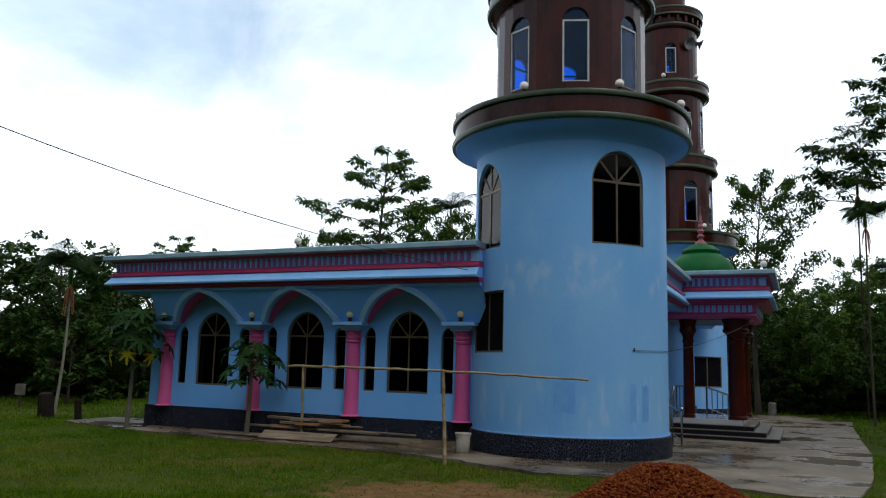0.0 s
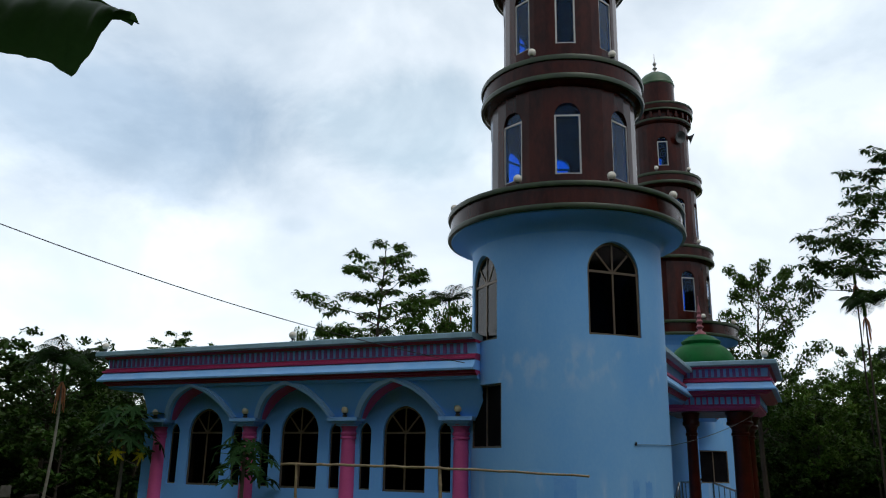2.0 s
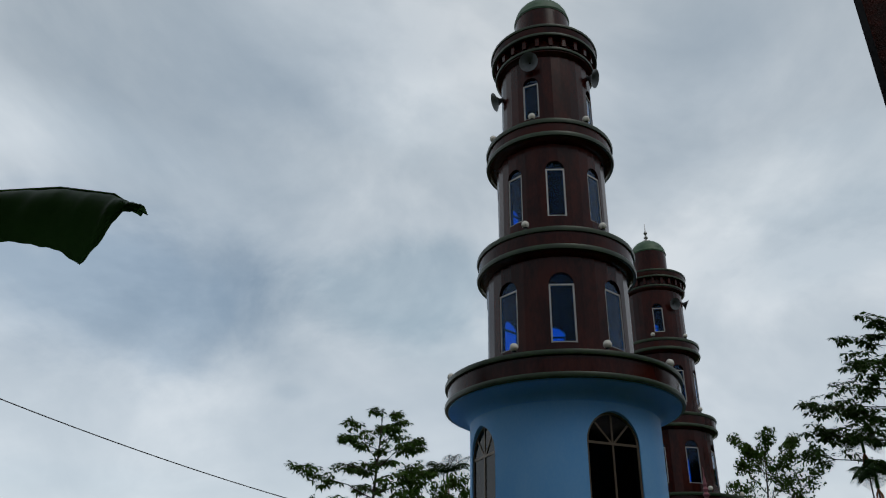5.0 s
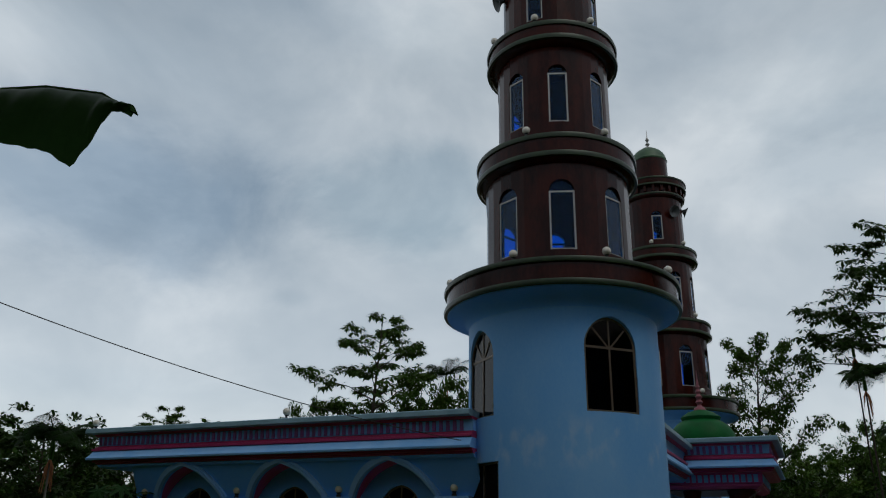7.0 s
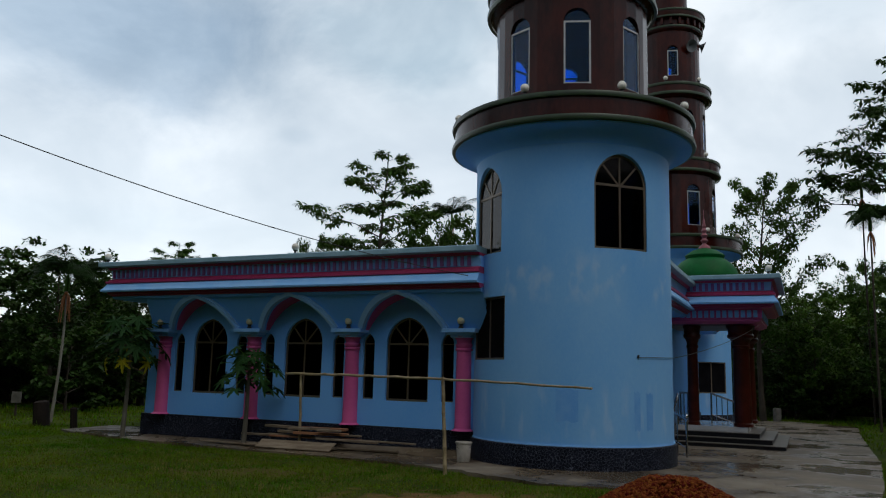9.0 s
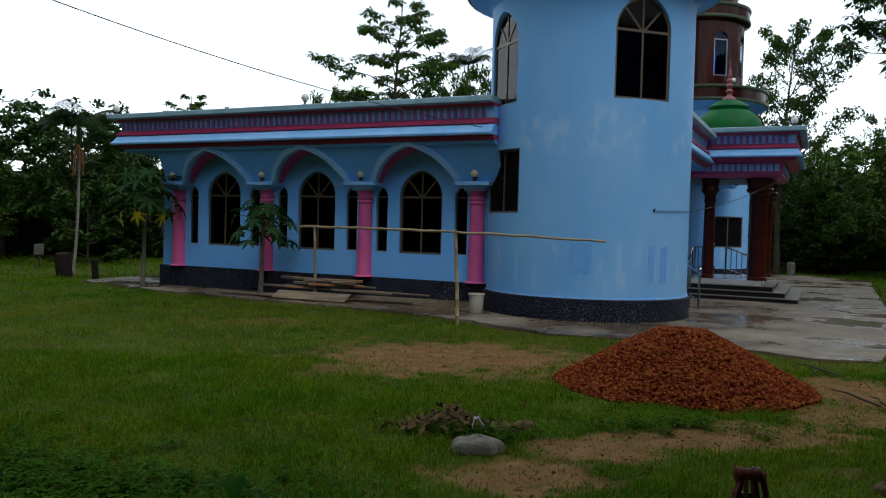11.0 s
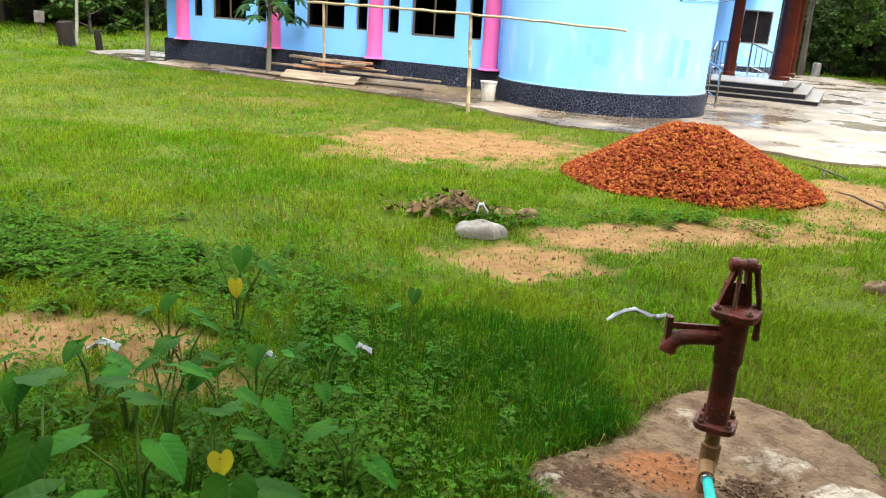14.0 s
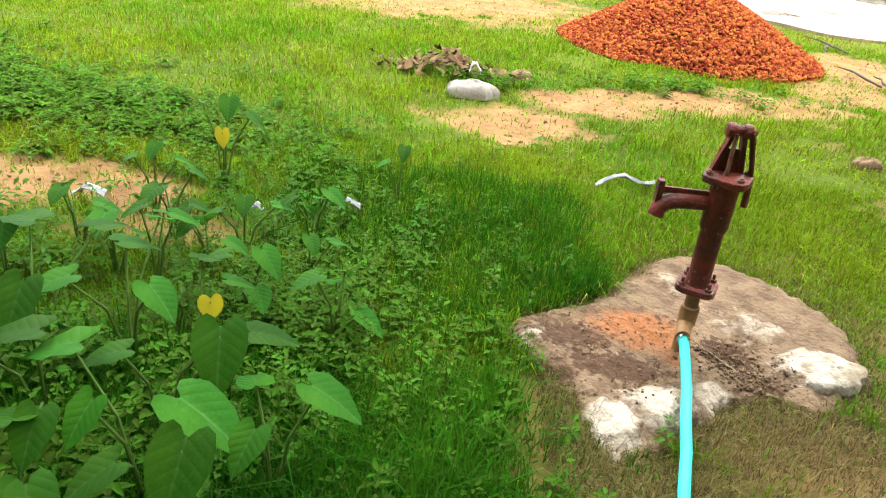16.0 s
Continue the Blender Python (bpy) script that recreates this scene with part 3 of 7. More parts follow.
def solo(name, bm, mat, label, category, group="", kind="", smooth=False, m=None):
    ob = new(name, bm if isinstance(bm, bpy.types.Mesh) else mesh_of(name, bm, mat, smooth))
    if m is not None:
        ob.matrix_basis = m
    return tagged(ob, label, category, group, kind)


def quick_mesh(name, verts, faces, mat, smooth=False):
    """A mesh from arrays: verts (n, 3), faces (m, 3) or (m, 4)."""
    verts, faces = np.asarray(verts, float), np.asarray(faces, int)
    me = bpy.data.meshes.new(name)
    k = faces.shape[1]
    me.vertices.add(len(verts))
    me.vertices.foreach_set("co", verts.ravel())
    me.loops.add(faces.size)
    me.loops.foreach_set("vertex_index", faces.ravel())
    me.polygons.add(len(faces))
    me.polygons.foreach_set("loop_start", np.arange(0, faces.size, k))
    if smooth:
        me.polygons.foreach_set("use_smooth", np.ones(len(faces), bool))
    me.update(calc_edges=True)
    me.materials.append(mat)
    return me


def box(bm, x0, x1, y0, y1, z0, z1, m=None):
    vs = [bm.verts.new((x, y, z)) for x in (x0, x1) for y in (y0, y1) for z in (z0, z1)]
    if m is not None:
        for w in vs:
            w.co = m @ w.co
    for f in ((0, 1, 3, 2), (4, 6, 7, 5), (0, 4, 5, 1), (2, 3, 7, 6), (0, 2, 6, 4), (1, 5, 7, 3)):
        bm.faces.new([vs[i] for i in f])
    return bm


def bevel_box(x0, x1, y0, y1, z0, z1, r=0.01):
    bm = box(bmesh.new(), x0, x1, y0, y1, z0, z1)
    bmesh.ops.bevel(bm, geom=bm.edges[:], offset=r, segments=1, affect="EDGES")
    return bm


def lathe(prof, n=48, bm=None, cx=0.0, cy=0.0, closed=False):
    """Turn a profile of (radius, z) round the z axis."""
    bm = bm or bmesh.new()
    rings = []
    for r, z in prof:
        rings.append([bm.verts.new((cx + r * math.sin(2 * math.pi * i / n), cy - r * math.cos(2 * math.pi * i / n), z)) for i in range(n)] if r > 1e-4 else [bm.verts.new((cx, cy, z))])
    pairs = list(zip(rings, rings[1:])) + ([(rings[-1], rings[0])] if closed else [])
    for a, b in pairs:
        for i in range(n):
            j = (i + 1) % n
            if len(a) == 1 and len(b) == 1:
                continue
            if len(a) == 1:
                bm.faces.new((a[0], b[i], b[j]))
            elif len(b) == 1:
                bm.faces.new((a[i], b[0], a[j]))
            else:
                bm.faces.new((a[i], b[i], b[j], a[j]))
    return bm


def prism(bm, pts, m, depth):
    """A closed outline of (x, z) points, drawn out along y by depth, at the pose m."""
    a = [bm.verts.new(m @ Vector((x, 0, z))) for x, z in pts]
    b = [bm.verts.new(m @ Vector((x, depth, z))) for x, z in pts]
    bm.faces.new(a)
    bm.faces.new(b[::-1])
    for i in range(len(pts)):
        j = (i + 1) % len(pts)
        bm.faces.new((a[i], b[i], b[j], a[j]))
    return bm


def strip(bm, pts, m, width, depth, closed=True):
    """A frame of flat bar that follows an outline of (x, z) points, width inwards, depth along y."""
    n = len(pts)
    cx, cz = sum(p[0] for p in pts) / n, sum(p[1] for p in pts) / n
    rows = []
    for i, (x, z) in enumerate(pts):
        px, pz = pts[(i - 1) % n]
        qx, qz = pts[(i + 1) % n]
        t1, t2 = Vector((x - px, z - pz)).normalized(), Vector((qx - x, qz - z)).normalized()
        nn = Vector((-(t1.y + t2.y), t1.x + t2.x))
        nn = nn.normalized() if nn.length > 1e-6 else Vector((-t1.y, t1.x))
        if nn.dot(Vector((cx - x, cz - z))) < 0:
            nn = -nn
        k = width / max(0.5, abs(nn.dot(Vector((-t1.y, t1.x)))))
        rows.append([bm.verts.new(m @ Vector(q)) for q in ((x, 0, z), (x + nn.x * k, 0, z + nn.y * k), (x + nn.x * k, depth, z + nn.y * k), (x, depth, z))])
    for i in range(n if closed else n - 1):
        a, b = rows[i], rows[(i + 1) % n]
        for k in range(4):
            bm.faces.new((a[k], b[k], b[(k + 1) % 4], a[(k + 1) % 4]))
    return bm


def bar(bm, p, q, w, d, m=None):
    """A straight bar from p to q, both (x, z), w wide and d deep along y."""
    p, q = Vector((p[0], p[1])), Vector((q[0], q[1]))
    t = (q - p).normalized()
    nn = Vector((-t.y, t.x)) * w / 2
    vs = []
    for y in (0, d):
        for c in (p + nn, p - nn, q - nn, q + nn):
            co = Vector((c.x, y, c.y))
            vs.append(bm.verts.new(m @ co if m is not None else co))
    for f in ((0, 1, 2, 3), (4, 7, 6, 5), (0, 4, 5, 1), (1, 5, 6, 2), (2, 6, 7, 3), (3, 7, 4, 0)):
        bm.faces.new([vs[i] for i in f])
    return bm


def tube(bm, path, radii, n=8, cap=True):
    """A tapered tube along a path."""
    path = [Vector(p) for p in path]
    if not hasattr(radii, "__len__"):
        radii = [radii] * len(path)
    rings, side = [], Vector((1, 0, 0))
    for i, p in enumerate(path):
        t = (path[min(i + 1, len(path) - 1)] - path[max(i - 1, 0)]).normalized()
        side = side - t * side.dot(t)
        if side.length < 1e-3:
            side = t.orthogonal()
        side.normalize()
        up = t.cross(side)
        rings.append([bm.verts.new(p + (side * math.cos(2 * math.pi * k / n) + up * math.sin(2 * math.pi * k / n)) * radii[i]) for k in range(n)])
    for a, b in zip(rings, rings[1:]):
        for k in range(n):
            bm.faces.new((a[k], a[(k + 1) % n], b[(k + 1) % n], b[k]))
    if cap:
        bm.faces.new(rings[0][::-1])
        bm.faces.new(rings[-1])
    return bm


def ball(bm, x, y, z, r, n=14, squash=1.0):
    return lathe([(r * math.sin(math.pi * i / 8), z - r * squash * math.cos(math.pi * i / 8)) for i in range(9)], n, bm, x, y)


def cut(bm, cutter):
    """bm with the cutter's solid taken away."""
    a, b = bpy.data.meshes.new("raw"), bpy.data.meshes.new("raw")
    for body, me in ((bm, a), (cutter, b)):
        bmesh.ops.recalc_face_normals(body, faces=body.faces)
        body.to_mesh(me)
        body.free()
    oa, ob = new("raw", a), new("raw", b)
    mod = oa.modifiers.new("cut", "BOOLEAN")
    mod.operation, mod.object, mod.solver = "DIFFERENCE", ob, "EXACT"
    dg = bpy.context.evaluated_depsgraph_get()
    res = bmesh.new()
    res.from_mesh(oa.evaluated_get(dg).to_mesh())
    for o in (oa, ob):
        bpy.data.objects.remove(o)
    for me in (a, b):
        bpy.data.meshes.remove(me)
    return res


def arch_line(w, z0, z1, z2, n=8):
    """The outline of a window with a pointed head: half width w, sill z0, spring z1, apex z2; anticlockwise from the sill."""
    h = z2 - z1
    big = (w * w + h * h) / (2 * w)
    end = math.asin(min(1.0, h / big))
    right = [(w - big + big * math.cos(end * i / n), z1 + big * math.sin(end * i / n)) for i in range(n + 1)]
    left = [(-x, z) for x, z in right[::-1][1:]]
    return [(-w, z0), (w, z0)] + right + left


def round_line(w, z0, z1, n=10):
    """The same with a round head that springs at z1."""
    return [(-w, z0), (w, z0)] + [(w * math.cos(math.pi * i / n), z1 + w * math.sin(math.pi * i / n)) for i in range(n + 1)]


def facing(az, r):
    """A pose on a round tower: x along the wall, y into it, at azimuth az (degrees from the south towards the east)."""
    a = radians(az)
    return Matrix.Translation((r * math.sin(a), -r * math.cos(a), 0)) @ Matrix.Rotation(a, 4, "Z")


def arch_window(parent, m, w, z0, z1, z2, frame_mat, glass_mat, spokes=True, head=None, bar_w=0.045):
    """A glazed window: frame with transom, mullion and spokes, and its panes."""
    line = head or arch_line(w, z0, z1, z2)
    if head:
        win = part("window", strip(bmesh.new(), [(-w, z0), (w, z0), (w, z1 + bar_w / 2), (-w, z1 + bar_w / 2)], Matrix(), bar_w * 1.25, 0.05), frame_mat, parent, m=m)
    else:
        win = part("window", strip(bmesh.new(), line, Matrix(), bar_w, 0.05), frame_mat, parent, m=m)
    tr = bmesh.new()
    bar(tr, (-w + bar_w, z1), (w - bar_w, z1), bar_w, 0.045)
    part("transom", tr, frame_mat, win, m=Matrix.Translation((0, 0.003, 0)))
    if spokes:
        part("mullion", bar(bmesh.new(), (0, z0 + bar_w), (0, z1 - bar_w / 2), bar_w * 0.8, 0.045), frame_mat, win, m=Matrix.Translation((0, 0.003, 0)))
        for dx, dz in ((0, 0.96), (-0.62, 0.62), (0.62, 0.62)):
            part("spoke", bar(bmesh.new(), (dx * 0.06, z1 + bar_w / 2), (dx * w, z1 + dz * (z2 - z1)), bar_w * 0.75, 0.04), frame_mat, win, m=Matrix.Translation((0, 0.005, 0)))
    k = 0.985
    zc = (z0 + z1) / 2
    pane = part("pane", prism(bmesh.new(), [(x * k, zc + (z - zc) * k) for x, z in line], Matrix.Translation((0, 0.02, 0)), 0.006), glass_mat, win, "tinted window glass")
    pane.visible_shadow = False
    return win


# ---- the place's frame: a mosque whose corner tower is the origin ----
TURN_B = -24.5
CORNER = Vector((2.58, 16.17, 0))
BASE = Matrix.Translation(CORNER) @ Matrix.Rotation(radians(TURN_B), 4, "Z")
FAR = Vector((8.80, 30.1, 0))


# ---- minaret ----
def build_minaret(m, label, low):
    mt = thing("minaret", m, label, "minaret", "corner minarets")
    body = lathe([(1.98, 0.42), (1.98, 6.12), (1.76, 6.12), (1.76, 0.42)], 96, closed=True)
    cutter = bmesh.new()
    lower = [(19.5, 0.56, 3.98, 5.2, 5.8), (-66, 0.50, 3.98, 5.15, 5.75), (109.5, 0.56, 3.98, 5.2, 5.8), (199.5, 0.56, 3.98, 5.2, 5.8)]
    for az, w, z0, z1, z2 in lower:
        prism(cutter, arch_line(w, z0, z1, z2), facing(az, 2.3), 0.8)
    prism(cutter, [(-low[1], low[2]), (low[1], low[2]), (low[1], low[3]), (-low[1], low[3])], facing(low[0], 2.3), 0.8)
    part("tower_wall", cut(body, cutter), M_TOWER, mt, "sky-blue painted round wall with rubbed patches", smooth=True)
    for az, w, z0, z1, z2 in lower:
        arch_window(mt, facing(az, 1.98 * math.cos(w / 1.98) - 0.03), w, z0, z1, z2, M_BROWNFRAME, G_BROWN)
    flat = part("window", strip(bmesh.new(), [(-low[1], low[2]), (low[1], low[2]), (low[1], low[3]), (-low[1], low[3])], Matrix(), 0.04, 0.05), M_BROWNFRAME, mt, m=facing(low[0], 1.88))
    pane = part("pane", prism(bmesh.new(), [(-low[1], low[2]), (low[1], low[2]), (low[1], low[3]), (-low[1], low[3])], Matrix.Translation((0, 0.02, 0)), 0.006), M_DARKPANE, flat, "opaque near-black pane painted as an unlit window")
    pane.visible_shadow = False
    part("mullion", bar(bmesh.new(), (0, low[2]), (0, low[3]), 0.04, 0.045), M_BROWNFRAME, flat, m=Matrix.Translation((0, 0.002, 0)))
    part("plinth", lathe([(1.8, -0.2), (2.035, -0.2), (2.035, 0.41), (2.015, 0.425), (1.8, 0.425)], 96, closed=True), M_CHIP, mt, "dark chip-tiled plinth", smooth=True)
    part("plinth_edge", lathe([(1.97, 0.425), (2.0, 0.425), (2.0, 0.45), (1.97, 0.45)], 96, closed=True), M_BLUELITE, mt, smooth=True)
    # big lower gallery
    part("gallery_soffit", lathe([(1.80, 6.12), (1.985, 5.96), (2.03, 6.06), (2.14, 6.14), (2.30, 6.19), (2.44, 6.22), (2.45, 6.25), (1.80, 6.25)], 72, closed=True), M_BLUE, mt, "flared blue underside", smooth=True)
    part("gallery_band", lathe([(1.5, 6.254), (2.46, 6.254), (2.465, 6.78), (1.5, 6.78)], 72, closed=True), M_BROWN, mt, "glossy maroon tiled band", smooth=True)
    for z in (6.305, 6.745):
        part("trim_ring", lathe([(2.44, z - 0.055), (2.515, z - 0.05), (2.53, z), (2.515, z + 0.05), (2.44, z + 0.055)], 72, closed=True), M_GREEN, mt, "dark green moulding", smooth=True)
    storeys = [(1.60, 6.78, 9.25, 7.27, 8.56, 0.265, -4.8, 8), (1.31, 9.8, 12.3, 10.36, 11.6, 0.215, -3.6, 8), (1.15, 12.82, 15.1, 13.22, 14.25, 0.2, -27.4, 4)]
    for r, z0, z1, sill, spring, w, az0, count in storeys:
        shaft = lathe([(r, z0), (r, z1), (r - 0.15, z1), (r - 0.15, z0)], 32, closed=True)
        cutter = bmesh.new()
        for k in range(count):
            prism(cutter, round_line(w, sill, spring), facing(az0 + 360 / count * k, r + 0.3), 0.6)
        part("storey_wall", cut(shaft, cutter), M_BROWN, mt, "maroon glazed tile in upright facets")
        for k in range(count):
            arch_window(mt, facing(az0 + 360 / count * k, r * math.cos(w / r) - 0.02), w, sill, spring, spring + w, M_SILVER, G_BLUE, spokes=False, head=round_line(w, sill, spring), bar_w=0.028)
    rings = [(1.60, 1.80, 9.2, 9.82, 1.31), (1.31, 1.55, 12.28, 12.84, 1.15)]
    for r0, r1, z0, z1, r2 in rings:
        part("gallery_band", lathe([(r0 - 0.1, z0), (r0 + 0.02, z0), (r1 - 0.1, z0 + 0.05), (r1 - 0.03, z0 + 0.1), (r1 - 0.02, z1), (r2 - 0.1, z1)], 64, closed=True), M_BROWN, mt, "glossy maroon tiled band", smooth=True)
        for z in (z0 + 0.145, z1 - 0.05):
            part("trim_ring", lathe([(r1 - 0.06, z - 0.06), (r1 + 0.01, z - 0.055), (r1 + 0.025, z), (r1 + 0.01, z + 0.055), (r1 - 0.06, z + 0.06)], 64, closed=True), M_GREEN, mt, "dark green moulding", smooth=True)
    # crown
    part("crown_band", lathe([(1.0, 15.04), (1.17, 15.06), (1.26, 15.14), (1.27, 15.27), (1.18, 15.29), (1.18, 15.53), (1.34, 15.56), (1.37, 15.62), (1.38, 15.86), (1.39, 15.9), (0.6, 15.9)], 64, closed=True), M_BROWN, mt, "maroon double crown ring", smooth=True)
    for z, r in ((15.215, 1.28), (15.87, 1.395), (15.6, 1.375)):
        part("trim_ring", lathe([(r - 0.05, z - 0.04), (r + 0.01, z - 0.035), (r + 0.02, z), (r + 0.01, z + 0.035), (r - 0.05, z + 0.04)], 64, closed=True), M_GREEN, mt, "dark green moulding", smooth=True)
    corbel = mesh_of("corbel", box(bmesh.new(), -0.05, 0.05, -0.13, 0.02, 15.29, 15.55), M_BROWN)
    for k in range(24):
        part("corbel", corbel, None, mt, m=facing(15 * k, 1.18))
    part("drum", lathe([(0.3, 15.9), (0.73, 15.9), (0.73, 17.12), (0.3, 17.12)], 40, closed=True), M_BROWN, mt, "maroon drum", smooth=True)
    part("cap_dome", lathe([(0.74, 17.10), (0.76, 17.15)] + [(0.74 * math.cos(a), 17.15 + 0.68 * math.sin(a)) for a in np.linspace(0.05, 1.3, 9)] + [(0.2, 17.84), (0.0, 17.88)], 40), M_PALEGREEN, mt, "small weathered green dome", smooth=True)
    part("spire", lathe([(0.22, 17.8), (0.2, 17.86), (0.06, 17.9), (0.03, 17.96), (0.10, 18.06), (0.03, 18.16), (0.085, 18.28), (0.02, 18.4), (0.012, 18.75), (0.0, 18.77)], 14), M_SILVER, mt, "beaded metal spire", smooth=True)
    for az, z, r in ((-25, 14.86, 1.13), (62, 14.85, 1.13), (-85, 14.45, 1.13), (150, 14.85, 1.13)):
        horn = part("loudspeaker", lathe([(0.03, -0.28), (0.07, -0.26), (0.07, -0.12), (0.05, -0.1), (0.06, 0.0), (0.11, 0.12), (0.2, 0.24), (0.215, 0.245), (0.19, 0.235), (0.09, 0.1), (0.02, 0.02)], 24), M_HORN, mt, "grey metal horn loudspeaker", smooth=True, m=facing(az, r + 0.08) @ pose(0, 0, z, 112, 0, 0) @ Matrix.Diagonal((1.15, 1.15, 0.62, 1)))
        part("bracket", box(bmesh.new(), -0.02, 0.02, -0.02, 0.02, -0.5, -0.2), M_HORN, horn)
    return mt


near_tower = build_minaret(Matrix.Translation(CORNER), "round blue minaret with maroon tiled upper storeys and galleries", (-65.5, 0.60, 1.93, 3.13))
far_tower = build_minaret(Matrix.Translation(FAR) @ Matrix.Rotation(radians(107.5), 4, "Z"), "round blue and maroon minaret at the far corner", (-83.9, 0.66, 1.17, 2.27))


def globe_lamp():
    lamp = thing("globe_lamp", Matrix(), "small frosted globe lamp on a short black stem", "lamp", "parapet globe lamps")
    part("globe", ball(bmesh.new(), 0, 0, 0.155, 0.085), M_GLOBE, lamp, "frosted white globe", smooth=True)
    part("stem", lathe([(0.0, 0.0), (0.05, 0.0), (0.05, 0.02), (0.025, 0.03), (0.025, 0.06), (0.05, 0.075), (0.0, 0.085)], 12), M_BLACKFIT, lamp, "black lamp fitting")
    return lamp


LAMP = globe_lamp()
spots = []
for foot in (CORNER, FAR):
    for r, z, az0, step in ((2.40, 6.80, -30.1, 69.6 / 1.6), (1.74, 9.83, -28.6, 57.8), (1.49, 12.85, -22.3, 51.6)):
        for k in range(round(360 / step)):
            a = radians(az0 + step * k)
            spots.append((foot.x + r * math.sin(a), foot.y - r * math.cos(a), z))
for s in ((-11.25, -1.7), (-5.68, -1.72), (-11.2, 5.0), (-11.2, 10.0)):
    q = BASE @ Vector((*s, 4.135))
    spots.append(tuple(q))
for s in ((3.6, 5.25), (3.6, 9.1)):
    q = BASE @ Vector((*s, 4.275))
    spots.append(tuple(q))
LAMP.matrix_basis = Matrix.Translation(spots[0])
for s in spots[1:]:
    copy_thing(LAMP, Matrix.Translation(s))

# ---- prayer hall ----
hall = thing("mosque_hall", BASE, "single-storey blue mosque hall with pink pillars and arches", "mosque")
U0, U1, V0, V1 = -10.46, 0.89, -0.89, 15.3
BAYS = (-8.56, -5.91, -3.29)
PILLARS = (-9.91, -7.24, -4.61, -1.98)
wall = box(bmesh.new(), U0, -0.9, V0, V0 + 0.25, 0.3, 4.0)
cutter = bmesh.new()
for c in BAYS:
    prism(cutter, arch_line(0.5, 1.05, 2.24, 2.80), Matrix.Translation((c, V0 - 0.3, 0)), 0.8)
    for dx in (-0.93, 0.93):
        prism(cutter, arch_line(0.14, 1.07, 2.24, 2.46), Matrix.Translation((c + dx, V0 - 0.3, 0)), 0.8)
part("side_wall", cut(wall, cutter), M_BLUE, hall, "sky-blue painted wall")
for name, b in (("front_wall", (U1 - 0.25, U1, V0 + 0.6, V1)), ("back_wall", (U0, U0 + 0.25, V0 + 0.252, V1)), ("end_wall", (U0 + 0.252, U1 - 0.252, V1 - 0.25, V1))):
    part(name, box(bmesh.new(), *b, 0.3, 4.0), M_BLUE, hall, "sky-blue painted wall")
part("plinth", box(bmesh.new(), U0 - 0.05, U1 + 0.05, V0 - 0.06, V1 + 0.05, -0.25, 0.52), M_CHIP, hall, "dark chip-tiled plinth")
part("floor_slab", box(bmesh.new(), U0 + 0.26, U1 - 0.26, V0 + 0.26, V1 - 0.26, 0.522, 0.56), M_PORCHFLOOR, hall)
part("roof", box(bmesh.new(), U0 + 0.02, U1 - 0.02, V0 + 0.02, V1 - 0.02, 4.0, 4.1), M_CONCRETE, hall, "flat concrete roof")
for c in BAYS:
    arch_window(hall, Matrix.Translation((c, V0 + 0.06, 0)), 0.5, 1.05, 2.24, 2.80, M_BROWNFRAME, G_BROWN)
    for dx in (-0.93, 0.93):
        arch_window(hall, Matrix.Translation((c + dx, V0 + 0.06, 0)), 0.14, 1.07, 2.24, 2.46, M_BROWNFRAME, G_BROWN, spokes=False, bar_w=0.025)
part("open_sash", bevel_box(BAYS[0] - 0.44, BAYS[0] - 0.35, V0 + 0.10, V0 + 0.13, 1.09, 2.18, 0.004), M_BUCKET, hall, "pale sliding sash seen behind the glass")
# pillars with capitals
for c in PILLARS:
    p = part("pillar", lathe([(0.0, 0.522), (0.235, 0.522), (0.175, 0.56), (0.165, 0.6), (0.155, 1.9), (0.15, 2.1), (0.175, 2.11), (0.18, 2.13), (0.175, 2.15), (0.15, 2.16), (0.175, 2.2), (0.18, 2.22), (0.175, 2.24), (0.155, 2.25), (0.16, 2.32), (0.22, 2.4), (0.0, 2.4)], 28), M_PINK, hall, "pink round engaged pillar", smooth=True, m=Matrix.Translation((c, V0 - 0.03, 0)))
    cap = bmesh.new()
    for k, (hw, z0, z1) in enumerate(((0.22, 2.37, 2.42), (0.29, 2.42, 2.47), (0.37, 2.47, 2.55))):
        box(cap, -hw, hw, -0.19 - 0.06 * k, 0.08, z0 + 0.001 * k, z1)
    part("capital", cap, M_BLUELITE, hall, "stepped pale blue capital", m=Matrix.Translation((c, V0 - 0.05, 0)))
    lampy = part("wall_lamp", ball(bmesh.new(), 0, 0, 0.165, 0.08), M_YGLOBE, hall, "yellowed globe lamp on the capital", smooth=True, m=Matrix.Translation((c + 0.04, V0 - 0.31, 2.535)))
    part("lamp_fitting", lathe([(0.0, 0.02), (0.05, 0.02), (0.05, 0.05), (0.03, 0.06), (0.055, 0.11), (0.0, 0.12)], 12), M_BLACKFIT, lampy)


def arch_curve(half, z0, z1, n=14):
    """Points of an arcade arch from its left foot over the pointed apex to its right foot."""
    out = []
    for i in range(2 * n + 1):
        t = i / n - 1
        a = abs(t)
        out.append((half * t, z1 - (z1 - z0) * (0.42 * a + 0.58 * a ** 3.2) if a < 1 else z0))
    return out


def lean(z):
    """Where the arcade's panel stands: it leans out from the capitals to the cornice."""
    f = max(0.0, (z - 2.52) / 0.8)
    return V0 - 0.2 - 0.42 * f ** 0.9


half, top = 0.95, 3.34
edges = [-10.12] + [x for c in BAYS for x in (c - half, c + half)] + [-1.36]
panel = bmesh.new()


